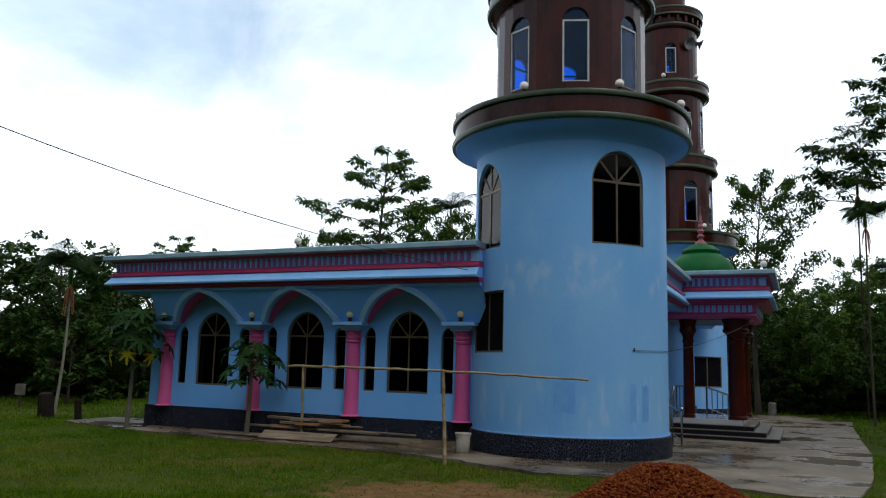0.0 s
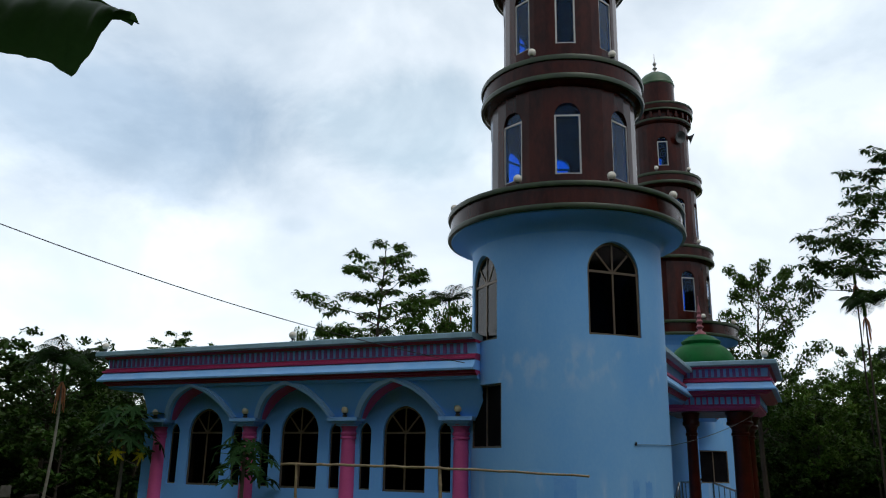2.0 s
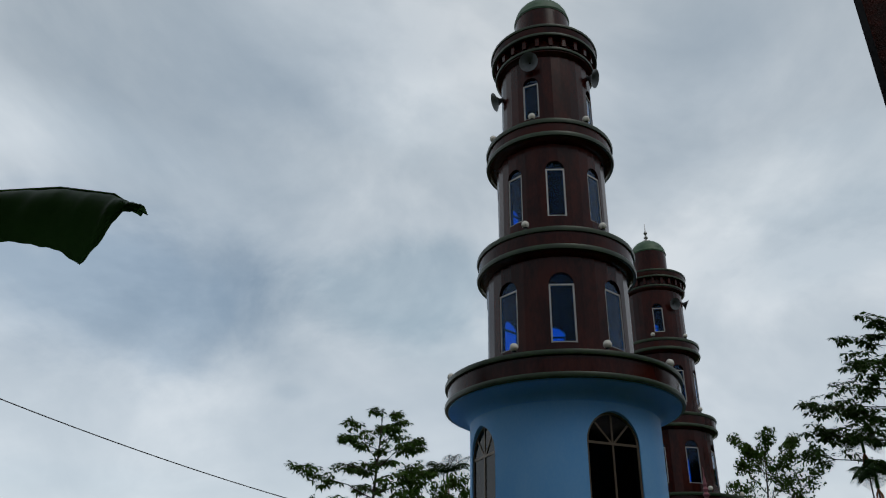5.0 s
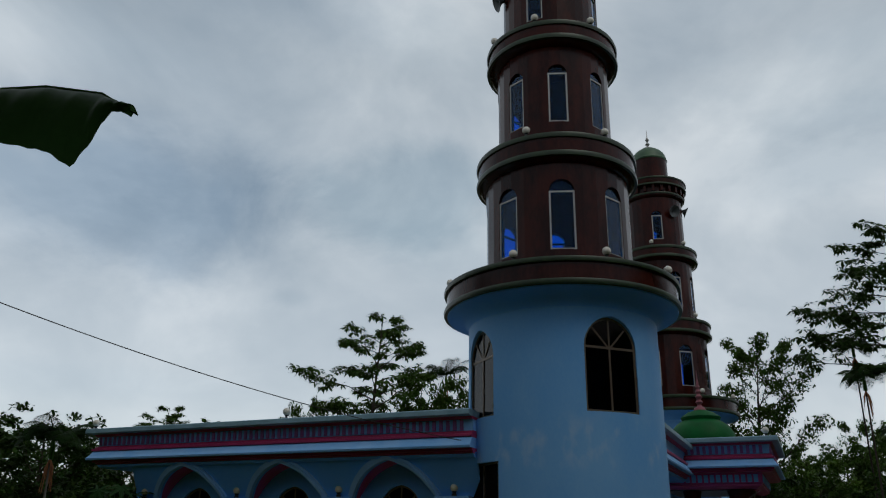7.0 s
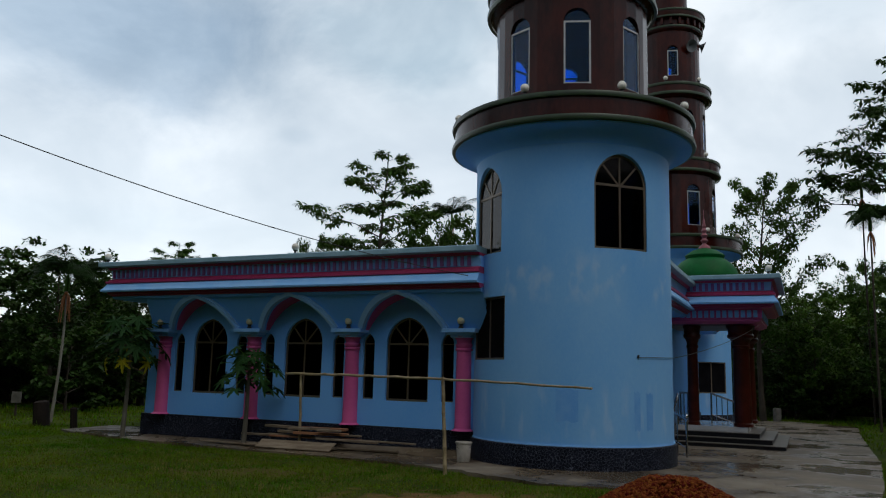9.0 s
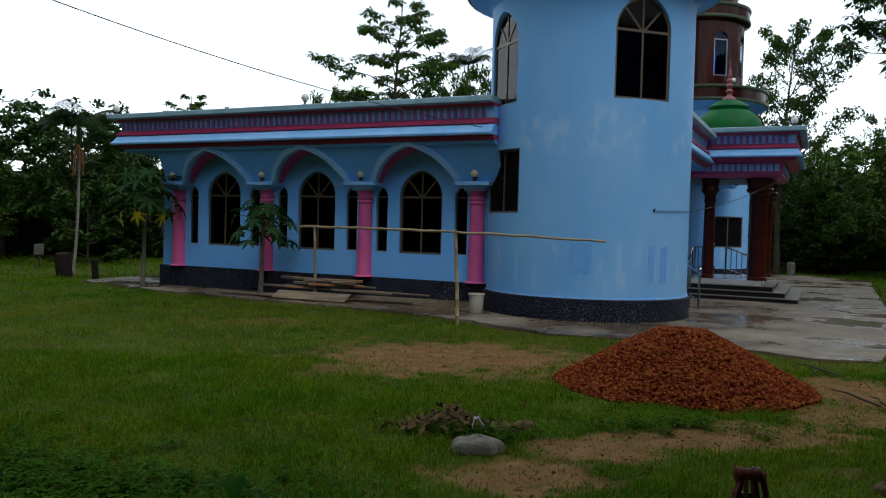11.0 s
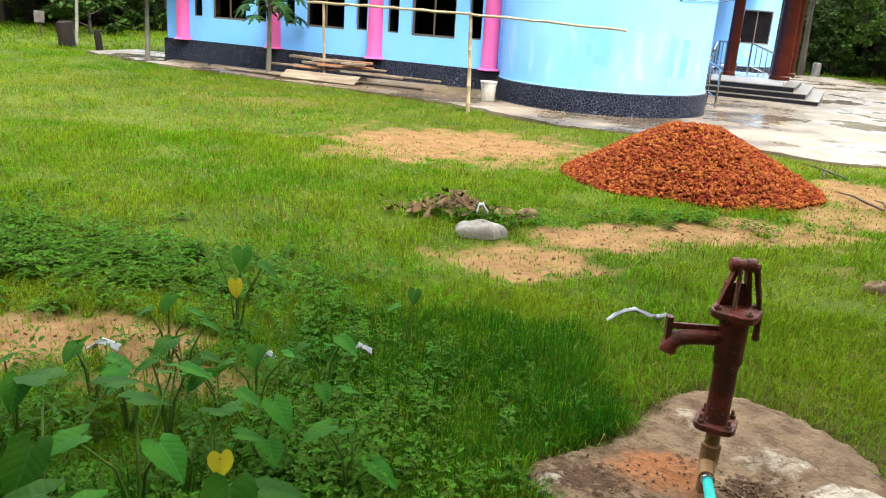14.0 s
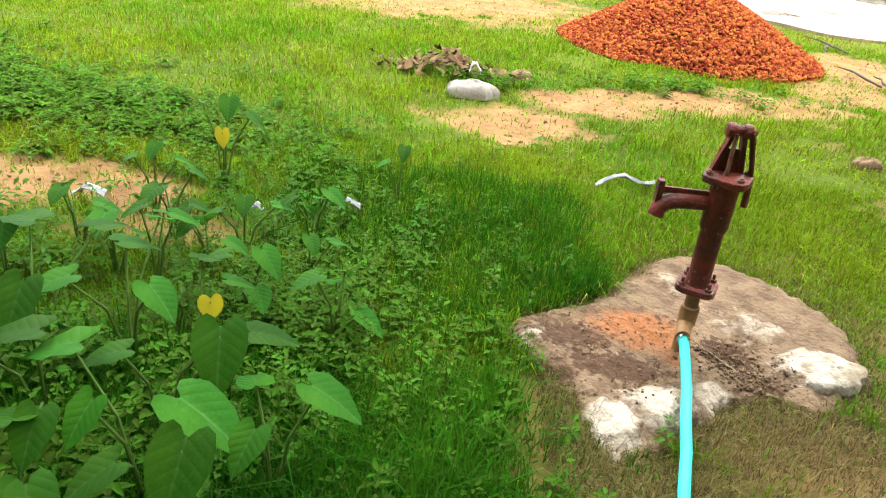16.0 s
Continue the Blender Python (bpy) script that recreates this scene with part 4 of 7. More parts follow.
def slab_piece(bm, x0, x1, lows, highs, front, back):
    """A piece of leaning panel from lows to highs, each a height at x0 and at x1."""
    vs = [bm.verts.new((x, lean(z) + y, z)) for y in (front, back) for x, z in ((x0, lows[0]), (x1, lows[1]), (x1, highs[1]), (x0, highs[0]))]
    for f in ((0, 1, 2, 3), (7, 6, 5, 4), (0, 4, 5, 1), (2, 6, 7, 3)):
        bm.faces.new([vs[i] for i in f])


for k in range(0, len(edges), 2):
    for i in range(8):
        slab_piece(panel, edges[k], edges[k + 1], [2.53 + 0.81 * i / 8] * 2, [2.53 + 0.81 * (i + 1) / 8] * 2, 0, 0.07)
for c in BAYS:
    curve = arch_curve(half, 2.53, 3.25)
    soffit, lip = bmesh.new(), bmesh.new()
    for (x0, z0), (x1, z1) in zip(curve, curve[1:]):
        for i in range(4):
            lo, hi = i / 4, (i + 1) / 4
            slab_piece(panel, c + x0, c + x1, (z0 + (top - z0) * lo, z1 + (top - z1) * lo), (z0 + (top - z0) * hi, z1 + (top - z1) * hi), 0, 0.07)
        vs = [soffit.verts.new((c + x, y, z)) for x, y, z in ((x0, lean(z0) + 0.072, z0 - 0.002), (x1, lean(z1) + 0.072, z1 - 0.002), (x1, V0, z1 - 0.002), (x0, V0, z0 - 0.002), (x0, lean(z0) + 0.072, z0 + 0.05), (x1, lean(z1) + 0.072, z1 + 0.05), (x1, V0, z1 + 0.05), (x0, V0, z0 + 0.05))]
        for f in ((0, 1, 2, 3), (4, 7, 6, 5)):
            soffit.faces.new([vs[i] for i in f])
    for w0, w1, proud in ((-0.004, 0.065, 0.10), (0.065, 0.12, 0.06)):
        for (x0, z0), (x1, z1) in zip(curve, curve[1:]):
            pts = []
            for x, z in ((x0, z0), (x1, z1)):
                k = 1 if abs(x) < 1e-6 else min(1.0, abs(x) / half * 1.1)
                out_x = (0.9 * k if x > 0 else -0.9 * k) if abs(x) > 1e-6 else 0.0
                out_z = math.sqrt(max(0.05, 1 - out_x * out_x))
                pts.append([(x + out_x * w, z + out_z * w) for w in (w0, w1)])
            ring = (pts[0][0], pts[1][0], pts[1][1], pts[0][1])
            vs = [lip.verts.new((c + x, lean(z) + y, z)) for y in (-proud, 0.002) for x, z in ring]
            for f in ((0, 1, 2, 3), (0, 4, 5, 1), (2, 6, 7, 3)):
                lip.faces.new([vs[i] for i in f])
    part("arch_soffit", soffit, M_PINK, hall, "pink arch underside")
    part("arch_moulding", lip, M_LIP, hall, "pale blue arch moulding")
part("arcade_panel", panel, M_BLUE, hall, "blue arcade panel that leans out above the pillars")


def ring_band(name, rect, prof, mat, parent, label="", smooth=False):
    """A moulding of (outset, z) points: mitred round a rectangle, or, for the hall, in two runs that die into the towers."""
    x0, x1, y0, y1 = rect
    bm = bmesh.new()
    if rect == HALL:
        runs = [lambda o: ((-1.38, y0 - o), (x0 - o, y0 - o), (x0 - o, y1 + o), (-1.38, y1 + o)), lambda o: ((x1 + o, 0.76), (x1 + o, 13.6))]
    else:
        runs = [lambda o: ((x0 - 0.5, y0 - o), (x1 + o, y0 - o), (x1 + o, y1 + o), (x0 - 0.5, y1 + o))]
    for run in runs:
        loops = [[bm.verts.new((*q, z)) for q in run(o)] for o, z in prof]
        for a, b in zip(loops, loops[1:] + loops[:1]):
            for i in range(len(a) - 1):
                bm.faces.new((a[i], a[i + 1], b[i + 1], b[i]))
        for i in (0, -1):
            bm.faces.new([q[i] for q in loops])
    return part(name, bm, mat, parent, label)


HALL = (U0, U1, V0, V1)
DENTIL = mesh_of("dentil", box(bmesh.new(), -0.037, 0.037, -0.015, 0.012, 0.0, 0.19), M_MAUVE)
DENTIL_PALE = mesh_of("dentil", box(bmesh.new(), -0.05, 0.05, -0.012, 0.012, 0.02, 0.20), M_BLUELITE)


def cornice(parent, rect, low, sides, second=False):
    """The stacked pink and blue cornice of hall and porch; low is the height of its foot."""
    x0, x1, y0, y1 = rect
    z = low
    if second:
        ring_band("dentil_course", rect, [(0.40, z - 0.26), (0.46, z - 0.24), (0.48, z), (0.0, z), (0.0, z - 0.26)], M_PINK, parent)
        ring_band("soffit_moulding", rect, [(0.30, z - 0.36), (0.44, z - 0.30), (0.44, z - 0.26), (0.0, z - 0.26), (0.0, z - 0.36)], M_PINK, parent)
    else:
        ring_band("soffit_moulding", rect, [(0.60, z - 0.07), (0.66, z - 0.05), (0.68, z), (0.0, z), (0.0, z - 0.07)], M_BLUE, parent)
    ring_band("lower_moulding", rect, [(0.66, z), (0.72, z + 0.02), (0.72, z + 0.045), (0.77, z + 0.055), (0.77, z + 0.10), (0.2, z + 0.10), (0.2, z)], M_MAGENTA, parent, "crimson stepped moulding")
    ring_band("flared_band", rect, [(0.88, z + 0.102), (0.89, z + 0.14), (0.84, z + 0.2), (0.78, z + 0.30), (0.2, z + 0.30), (0.2, z + 0.102)], M_BLUELITE, parent, "pale blue flared band")
    ring_band("upper_moulding", rect, [(0.76, z + 0.302), (0.81, z + 0.32), (0.81, z + 0.36), (0.76, z + 0.37), (0.76, z + 0.41), (0.70, z + 0.43), (0.2, z + 0.43), (0.2, z + 0.302)], M_MAGENTA, parent, "crimson stepped moulding")
    ring_band("dentil_band", rect, [(0.70, z + 0.432), (0.73, z + 0.645), (0.2, z + 0.645), (0.2, z + 0.432)], M_BLUELITE, parent, "blue dentil course")
    ring_band("cap_moulding", rect, [(0.76, z + 0.647), (0.80, z + 0.70), (0.2, z + 0.70), (0.2, z + 0.647)], M_MAGENTA, parent)
    ring_band("coping", rect, [(0.90, z + 0.702), (0.95, z + 0.72), (0.95, z + 0.81), (0.93, z + 0.825), (0.0, z + 0.825), (0.0, z + 0.702)], M_TEAL, parent, "grey-blue projecting coping")
    for side in sides:
        rows = [(0.72, z + 0.445, 1.0)] + ([(0.475, z - 0.24, 1.0)] if second else [])
        for o, zz, _ in rows:
            if side == "south":
                n = int(((-1.5 if rect == HALL else x1 + o) - x0 + o) / 0.148)
                for k in range(0 if rect == HALL else 6, n):
                    part("dentil", DENTIL if o > 0.6 else DENTIL_PALE, None, parent, m=Matrix.Translation((x0 - o + 0.09 + k * 0.148, y0 - o, zz)))
            if side == "east":
                n = int((y1 - y0 + 2 * o) / 0.148)
                for k in range(n):
                    part("dentil", DENTIL if o > 0.6 else DENTIL_PALE, None, parent, m=Matrix.Translation((x1 + o, y0 - o + 0.09 + k * 0.148, zz)) @ Matrix.Rotation(radians(90), 4, "Z"))
            if side == "west":
                for k in range(22):
                    part("dentil", DENTIL if o > 0.6 else DENTIL_PALE, None, parent, m=Matrix.Translation((x0 - o, y0 - o + 0.09 + k * 0.148, zz)) @ Matrix.Rotation(radians(-90), 4, "Z"))


cornice(hall, HALL, 3.31, ("south", "west"))

# ---- porch ----
porch = thing("porch", BASE, "blue and pink porch on dark red columns with green dome", "porch")
PX0, PX1, PY0, PY1 = 0.96, 2.92, 6.0, 8.5
cornice(porch, (PX0, PX1, PY0, PY1), 3.45, ("south", "east"), second=True)
part("ceiling_slab", box(bmesh.new(), PX0, PX1, PY0, PY1, 3.06, 3.15), M_DARKIN, porch)
part("roof", box(bmesh.new(), PX0, PX1, PY0, PY1, 4.17, 4.272), M_CONCRETE, porch)
for x, w, rows in ((2.83, 0.21, (6.1, 8.25)), (1.62, 0.14, (6.1,))):
    for y in rows:
        col = part("column", lathe([(0.0, 0.484), (w * 1.15, 0.484), (w * 1.15, 0.56), (w * 1.04, 0.58), (w * 1.02, 1.2), (w * 0.95, 2.45), (w * 0.98, 2.47), (0.0, 2.47)], 16), M_BROWNCOL, porch, "dark red tiled round column", smooth=True, m=Matrix.Translation((x, y, 0)))
        part("column_capital", lathe([(0.0, 2.471), (w * 1.08, 2.471), (w * 1.1, 2.53), (w * 0.98, 2.55), (w * 1.0, 2.62), (w * 1.25, 2.70), (w * 1.55, 2.74), (w * 1.58, 2.80), (w * 1.45, 2.84), (w * 1.5, 2.95), (w * 1.7, 3.02), (w * 1.7, 3.058), (0.0, 3.058)], 16), M_BROWNCOL, col, smooth=True)
part("floor", box(bmesh.new(), PX0, 2.95, 5.88, 8.62, 0.3, 0.48), M_PORCHFLOOR, porch, "pale polished porch floor")
dome = part("dome", lathe([(0.93, 4.25), (0.95, 4.3), (0.93, 4.36), (0.90, 4.38)] + [(0.905 * math.cos(a) ** 0.85, 4.38 + 0.72 * math.sin(a)) for a in np.linspace(0.12, 1.05, 10)] + [(0.52, 5.04), (0.54, 5.09), (0.50, 5.13), (0.34, 5.24), (0.16, 5.3), (0.0, 5.33)], 56), M_DOME, porch, "bright green painted dome", smooth=True, m=Matrix.Translation((1.88, 7.25, 0)))
part("dome_finial", lathe([(0.0, 5.28), (0.17, 5.3), (0.15, 5.36), (0.07, 5.42), (0.05, 5.46), (0.11, 5.53), (0.05, 5.6), (0.1, 5.68), (0.045, 5.75), (0.08, 5.82), (0.04, 5.9), (0.06, 5.96), (0.03, 6.03), (0.035, 6.1), (0.01, 6.2), (0.008, 6.42), (0.0, 6.43)], 18), M_FINIAL, dome, "pink beaded finial", smooth=True)

stairs = thing("porch_steps", BASE, "black and grey terrazzo steps wrapping round the porch", "steps")
for k in range(4):
    o = 0.30 * (3 - k)
    z0, z1 = 0.12 * k, 0.12 * (k + 1)
    y0, y1, x1 = 5.88 - o, 8.62 + o, 2.95 + o
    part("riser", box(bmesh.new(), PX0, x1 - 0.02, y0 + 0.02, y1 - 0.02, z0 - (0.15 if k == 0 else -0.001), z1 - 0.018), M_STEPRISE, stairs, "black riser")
    if k < 3:
        part("tread", bevel_box(PX0, x1, y0, y1, z1 - 0.018, z1, 0.004), M_STEPTREAD, stairs, "grey terrazzo tread")


def handrail(m, run, drop, label, n=6):
    rail = thing("handrail", m, label, "handrail", "porch handrails")
    for k in range(n):
        x, z = run * k / (n - 1), -drop * k / (n - 1)
        part("post", tube(bmesh.new(), [(x, 0, -drop if drop < 0.3 else z), (x, 0, z + 0.78)], 0.026 if k in (0, n - 1) else 0.014, 10), M_STEEL, rail, smooth=True)
    part("top_rail", tube(bmesh.new(), [(-0.03, 0, 0.78), (0, 0, 0.785), (run, 0, 0.785 - drop), (run + 0.05, 0, 0.76 - drop)], 0.026, 10), M_STEEL, rail, smooth=True)
    part("lower_rail", tube(bmesh.new(), [(0, 0, 0.2), (run, 0, 0.2 - drop)], 0.012, 8), M_STEEL, rail, smooth=True)
    part("knob", ball(bmesh.new(), run, 0, 0.86 - drop, 0.045), M_STEEL, rail, smooth=True)
    return rail


handrail(BASE @ pose(1.25, 5.85, 0.48, 0, 0, -90), 0.95, 0.48, "stainless steel handrail beside the porch steps")
handrail(BASE @ pose(1.85, 8.15, 0.48, 0, 0, 0), 0.72, 0.25, "stainless steel handrail on the porch floor")
handrail(BASE @ pose(1.55, 2.3, 0.22, 0, 0, -51.7), 0.73, 0.2, "stainless steel handrail on the pavement beside the tower", 3)
handrail(BASE @ pose(1.0, 8.15, 0.48, 0, 0, 0), 0.5, 0.0, "stainless steel handrail on the porch floor")

# ---- ground ----
BARE = [(0.1, 10.2, 1.75, 1.35, 1.0), (-0.9, 9.6, 0.9, 0.9, 0.7), (0.55, 5.55, 0.55, 0.42, 1.0), (1.15, 6.2, 0.6, 0.35, 1.0), (2.0, 6.55, 0.8, 0.33, 1.0), (2.9, 6.9, 0.7, 0.4, 0.9),
        (4.6, 8.6, 1.0, 0.9, 1.0), (5.8, 8.3, 1.3, 0.9, 0.9), (3.9, 7.6, 0.8, 0.5, 0.8), (-1.75, 3.75, 0.62, 0.33, 1.0), (-1.15, 3.35, 0.5, 0.2, 0.7), (1.75, 2.15, 0.5, 0.45, 0.9),
        (2.3, 3.0, 0.6, 0.25, 0.75), (2.9, 4.6, 0.45, 0.3, 0.5), (-3.4, 13.2, 1.2, 0.5, 0.35), (-2.4, 5.0, 0.8, 0.3, 0.3), (1.45, 2.05, 0.7, 0.4, 0.5), (4.2, 5.6, 1.2, 0.4, 0.5), (0.8, 2.0, 0.45, 0.3, 0.75), (1.3, 2.35, 0.45, 0.25, 0.85), (0.5, 2.35, 0.18, 0.3, 0.6)]
PAVE = [(-9.6, 20.2), (-8.87, 19.55), (-6.8, 18.0), (-4.53, 16.75), (-2.28, 15.6), (-0.68, 14.7), (0.3, 13.9), (0.9, 13.1), (1.56, 12.5), (2.4, 12.2), (3.3, 11.9), (4.1, 11.4), (4.75, 10.75),
        (5.6, 10.65), (6.6, 12.2), (7.7, 14.2), (9.2, 17.0), (11.0, 20.8), (13.3, 25.6), (15.5, 30.0), (14.5, 33.0), (6.0, 33.0), (2.5, 20.0), (-2.0, 18.6), (-9.0, 22.0)]


def inside(poly, x, y):
    """Which of the points x, y lie in the polygon."""
    hit = np.zeros(np.shape(x), bool)
    for (x0, y0), (x1, y1) in zip(poly, poly[1:] + poly[:1]):
        hit ^= ((y0 > y) != (y1 > y)) & (x < (x1 - x0) * (y - y0) / (y1 - y0 + 1e-12) + x0)
    return hit


def ripple(x, y, s=1.0):
    """Cheap smooth variation, from -1 to 1."""
    return (np.sin(1.7 * s * x + 0.9 * s * y + 0.3) + np.sin(-1.1 * s * x + 2.1 * s * y + 1.7) + np.sin(2.9 * s * x - 1.3 * s * y + 4.1) + np.sin(3.7 * s * x + 3.1 * s * y + 2.2)) / 4


def bare_at(x, y):
    """How bare the earth is, 0 to 1."""
    b = np.zeros(np.shape(x))
    wob = 0.34 * ripple(x, y, 2.3) + 0.34 * ripple(y + 5, x, 5.9) + 0.25 * ripple(x + 9, y, 14.3)
    for cx, cy, rx, ry, k in BARE:
        d = np.hypot((x - cx) / rx, (y - cy) / ry) + wob
        b = np.maximum(b, k * np.clip((1.15 - d) / 0.42, 0, 1))
    return b


def height_at(x, y):
    """The ground's height."""
    h = 0.025 * ripple(x, y, 0.8) + 0.012 * ripple(y, x, 3.1)
    return np.where((np.hypot(x, y) < 30) & (y > -2), h, 0.0) - 0.02


def axis(lo, hi, step, ends):
    mid = np.arange(lo, hi + step / 2, step)
    left = lo - np.array(ends)[::-1]
    right = hi + np.array(ends)
    return np.concatenate([left, mid, right])


ENDS = [0.4, 1, 2, 4, 7, 12, 20, 35, 60, 100, 170, 300, 600, 1200]
gx, gy = axis(-9, 9, 0.1, ENDS), axis(0.8, 16, 0.1, ENDS)
GX, GY = np.meshgrid(gx, gy)
GZ = height_at(GX, GY)
nx, ny = len(gx), len(gy)
idx = np.arange(nx * ny).reshape(ny, nx)
faces = np.stack([idx[:-1, :-1], idx[:-1, 1:], idx[1:, 1:], idx[1:, :-1]], -1).reshape(-1, 4)
me = quick_mesh("ground", np.stack([GX, GY, GZ], -1).reshape(-1, 3), faces, M_GROUND, smooth=True)
layer = me.attributes.new("bare", "FLOAT", "POINT")
layer.data.foreach_set("value", bare_at(GX, GY).ravel())
tagged(new("ground", me), "grassy yard with patches of bare orange earth", "ground", kind="structure")

# raised concrete round the building, with uneven edges
rim = []
for i, (a, b) in enumerate(zip(PAVE, PAVE[1:] + PAVE[:1])):
    n = max(1, int(math.hypot(b[0] - a[0], b[1] - a[1]) / 0.25)) if i < 20 else 1
    for k in range(n):
        f = k / n
        j = random.uniform(-0.05, 0.05) if n > 1 else 0
        rim.append((a[0] + (b[0] - a[0]) * f + j, a[1] + (b[1] - a[1]) * f + j))
bm = bmesh.new()
low = [bm.verts.new((x, y, -0.1)) for x, y in rim]
high = [bm.verts.new((x, y, 0.025)) for x, y in rim]
top_face = bm.faces.new(high)
for i in range(len(rim)):
    j = (i + 1) % len(rim)
    bm.faces.new((low[i], low[j], high[j], high[i]))
bmesh.ops.triangulate(bm, faces=[top_face])
solo("pavement", bm, M_CONCRETE, "wet stained concrete pavement round the mosque", "pavement", kind="structure")
# sloping skirt at the foot of the side wall
bm = bmesh.new()
box(bm, -6.6, -1.7, -1.35, -0.945, -0.1, 0.03)
for w in bm.verts:
    if w.co.z > 0 and w.co.y > -1.0:
        w.co.z = 0.15 if w.co.x > -3 else 0.09
solo("wall_skirt", bm, M_CONCRETE, "sloping earth-stained concrete skirt along the wall", "pavement", kind="structure", m=BASE)

# ---- heap of brick chips ----
def heap_at(x, y):
    """The height of the brick heap above the ground."""
    dx, dy = (x - 2.46) / 1.38, (y - 8.75) / 1.2
    d = np.hypot(dx, dy) * (1 + 0.06 * ripple(x * 1.0, y, 2.0))
    peak = 0.74 * np.clip(1 - d, 0, 1) ** 0.92
    return np.minimum(peak, 0.62 + 0.05 * ripple(x, y, 3.0) - 0.06 * (dx - 0.05) ** 2)


hx, hy = np.meshgrid(np.linspace(0.9, 4.2, 70), np.linspace(7.4, 10.1, 60))
hz = np.where(heap_at(hx, hy) > 0.005, heap_at(hx, hy) - 0.03, -0.15)
idx = np.arange(hx.size).reshape(hx.shape)
faces = np.stack([idx[:-1, :-1], idx[:-1, 1:], idx[1:, 1:], idx[1:, :-1]], -1).reshape(-1, 4)
heap = tagged(new("brick_heap", quick_mesh("brick_heap", np.stack([hx, hy, hz], -1).reshape(-1, 3), faces, M_BRICK, True)), "heap of broken red brick chips on the grass", "brick heap", kind="stuff")

# ---- brick chips on the heap ----
def rubble(name, xs, ys, zs, sizes, mat):
    """Loose angular chips at the places given, in one mesh."""
    cube = np.array([(-1, -1, -1), (1, -1, -1), (1, 1, -1), (-1, 1, -1), (-1, -1, 1), (1, -1, 1), (1, 1, 1), (-1, 1, 1)], float)
    quads = np.array([(0, 3, 2, 1), (4, 5, 6, 7), (0, 1, 5, 4), (1, 2, 6, 5), (2, 3, 7, 6), (3, 0, 4, 7)])
    rng = np.random.default_rng(7)
    n = len(xs)
    v = cube[None] * (1 + 0.35 * rng.uniform(-1, 1, (n, 8, 3))) * (sizes[:, None, None] * rng.uniform(0.35, 1.0, (n, 1, 3)))
    ang = rng.uniform(0, 2 * np.pi, (n, 3))
    for ax in range(3):
        c, s = np.cos(ang[:, ax])[:, None], np.sin(ang[:, ax])[:, None]
        i, j = (ax + 1) % 3, (ax + 2) % 3
        vi, vj = v[:, :, i].copy(), v[:, :, j].copy()
        v[:, :, i], v[:, :, j] = c * vi - s * vj, s * vi + c * vj
    v += np.stack([xs, ys, zs], -1)[:, None]
    f = quads[None] + 8 * np.arange(n)[:, None, None]
    return quick_mesh(name, v.reshape(-1, 3), f.reshape(-1, 4), mat)


rng = np.random.default_rng(3)
cx, cy = rng.uniform(0.85, 4.35, 40000), rng.uniform(7.3, 10.2, 40000)
hh = heap_at(cx, cy)
keep = (hh > 0.012) & (rng.uniform(0, 1, 40000) < 0.25 + 0.75 * np.clip((9.6 - cy) / 0.9, 0, 1))
cx, cy, hh = cx[keep], cy[keep], hh[keep]
chips = part("chips", rubble("chips", cx, cy, hh - 0.012, rng.uniform(0.008, 0.021, len(cx)), M_BRICK), None, heap, "broken red brick chips")
chips["kind"] = "stuff"
kinds = [rubble("brick_chip", np.zeros(1), np.zeros(1), np.zeros(1), np.full(1, 0.02 + 0.003 * k), M_BRICK) for k in range(8)]
for i in range(280):
    x_, y_ = rng.uniform(1.2, 3.9), rng.uniform(7.55, 8.6)
    h_ = float(heap_at(np.array(x_), np.array(y_)))
    if h_ > 0.03:
        part("brick_chip", kinds[i % 8], None, heap, m=pose(x_, y_, h_ + 0.002, *rng.uniform(0, 360, 3)))

# ---- cracked slab and hand pump ----
SLAB = [(0.38, 2.95), (0.36, 2.79), (0.47, 2.63), (0.57, 2.49), (0.60, 2.29), (0.66, 2.18), (0.78, 2.26), (0.89, 2.36), (1.08, 2.52), (1.26, 2.62), (1.43, 2.55), (1.57, 2.65), (1.71, 2.81), (1.77, 3.03), (1.76, 3.16), (1.69, 3.32), (1.6, 3.47), (1.44, 3.62), (1.25, 3.69), (1.07, 3.62), (0.94, 3.46), (0.8, 3.24), (0.6, 3.09)]


def blot(x, y, spots):
    """Soft ellipses (x, y, rx, ry, weight), the strongest at each place."""
    out = np.zeros(np.shape(x))
    for cx, cy, rx, ry, k in spots:
        out = np.maximum(out, k * np.clip(1.35 - np.hypot((x - cx) / rx, (y - cy) / ry), 0, 1))
    return out


PALE = ((0.66, 2.33, 0.11, 0.15, 1.0), (0.85, 2.45, 0.16, 0.14, 0.85), (1.06, 2.54, 0.08, 0.10, 0.9), (1.50, 2.78, 0.17, 0.13, 1.1), (1.34, 3.05, 0.2, 0.14, 0.55), (1.15, 3.35, 0.2, 0.15, 0.5), (0.45, 2.80, 0.08, 0.10, 0.55))
DIRT = ((0.58, 2.84, 0.24, 0.16, 0.66), (0.74, 2.66, 0.26, 0.13, 0.74), (1.18, 2.84, 0.12, 0.13, 0.95), (1.26, 2.68, 0.13, 0.10, 0.75), (0.52, 2.62, 0.16, 0.16, 0.5), (1.0, 3.02, 0.14, 0.08, 0.5), (1.62, 2.66, 0.10, 0.10, 0.6))


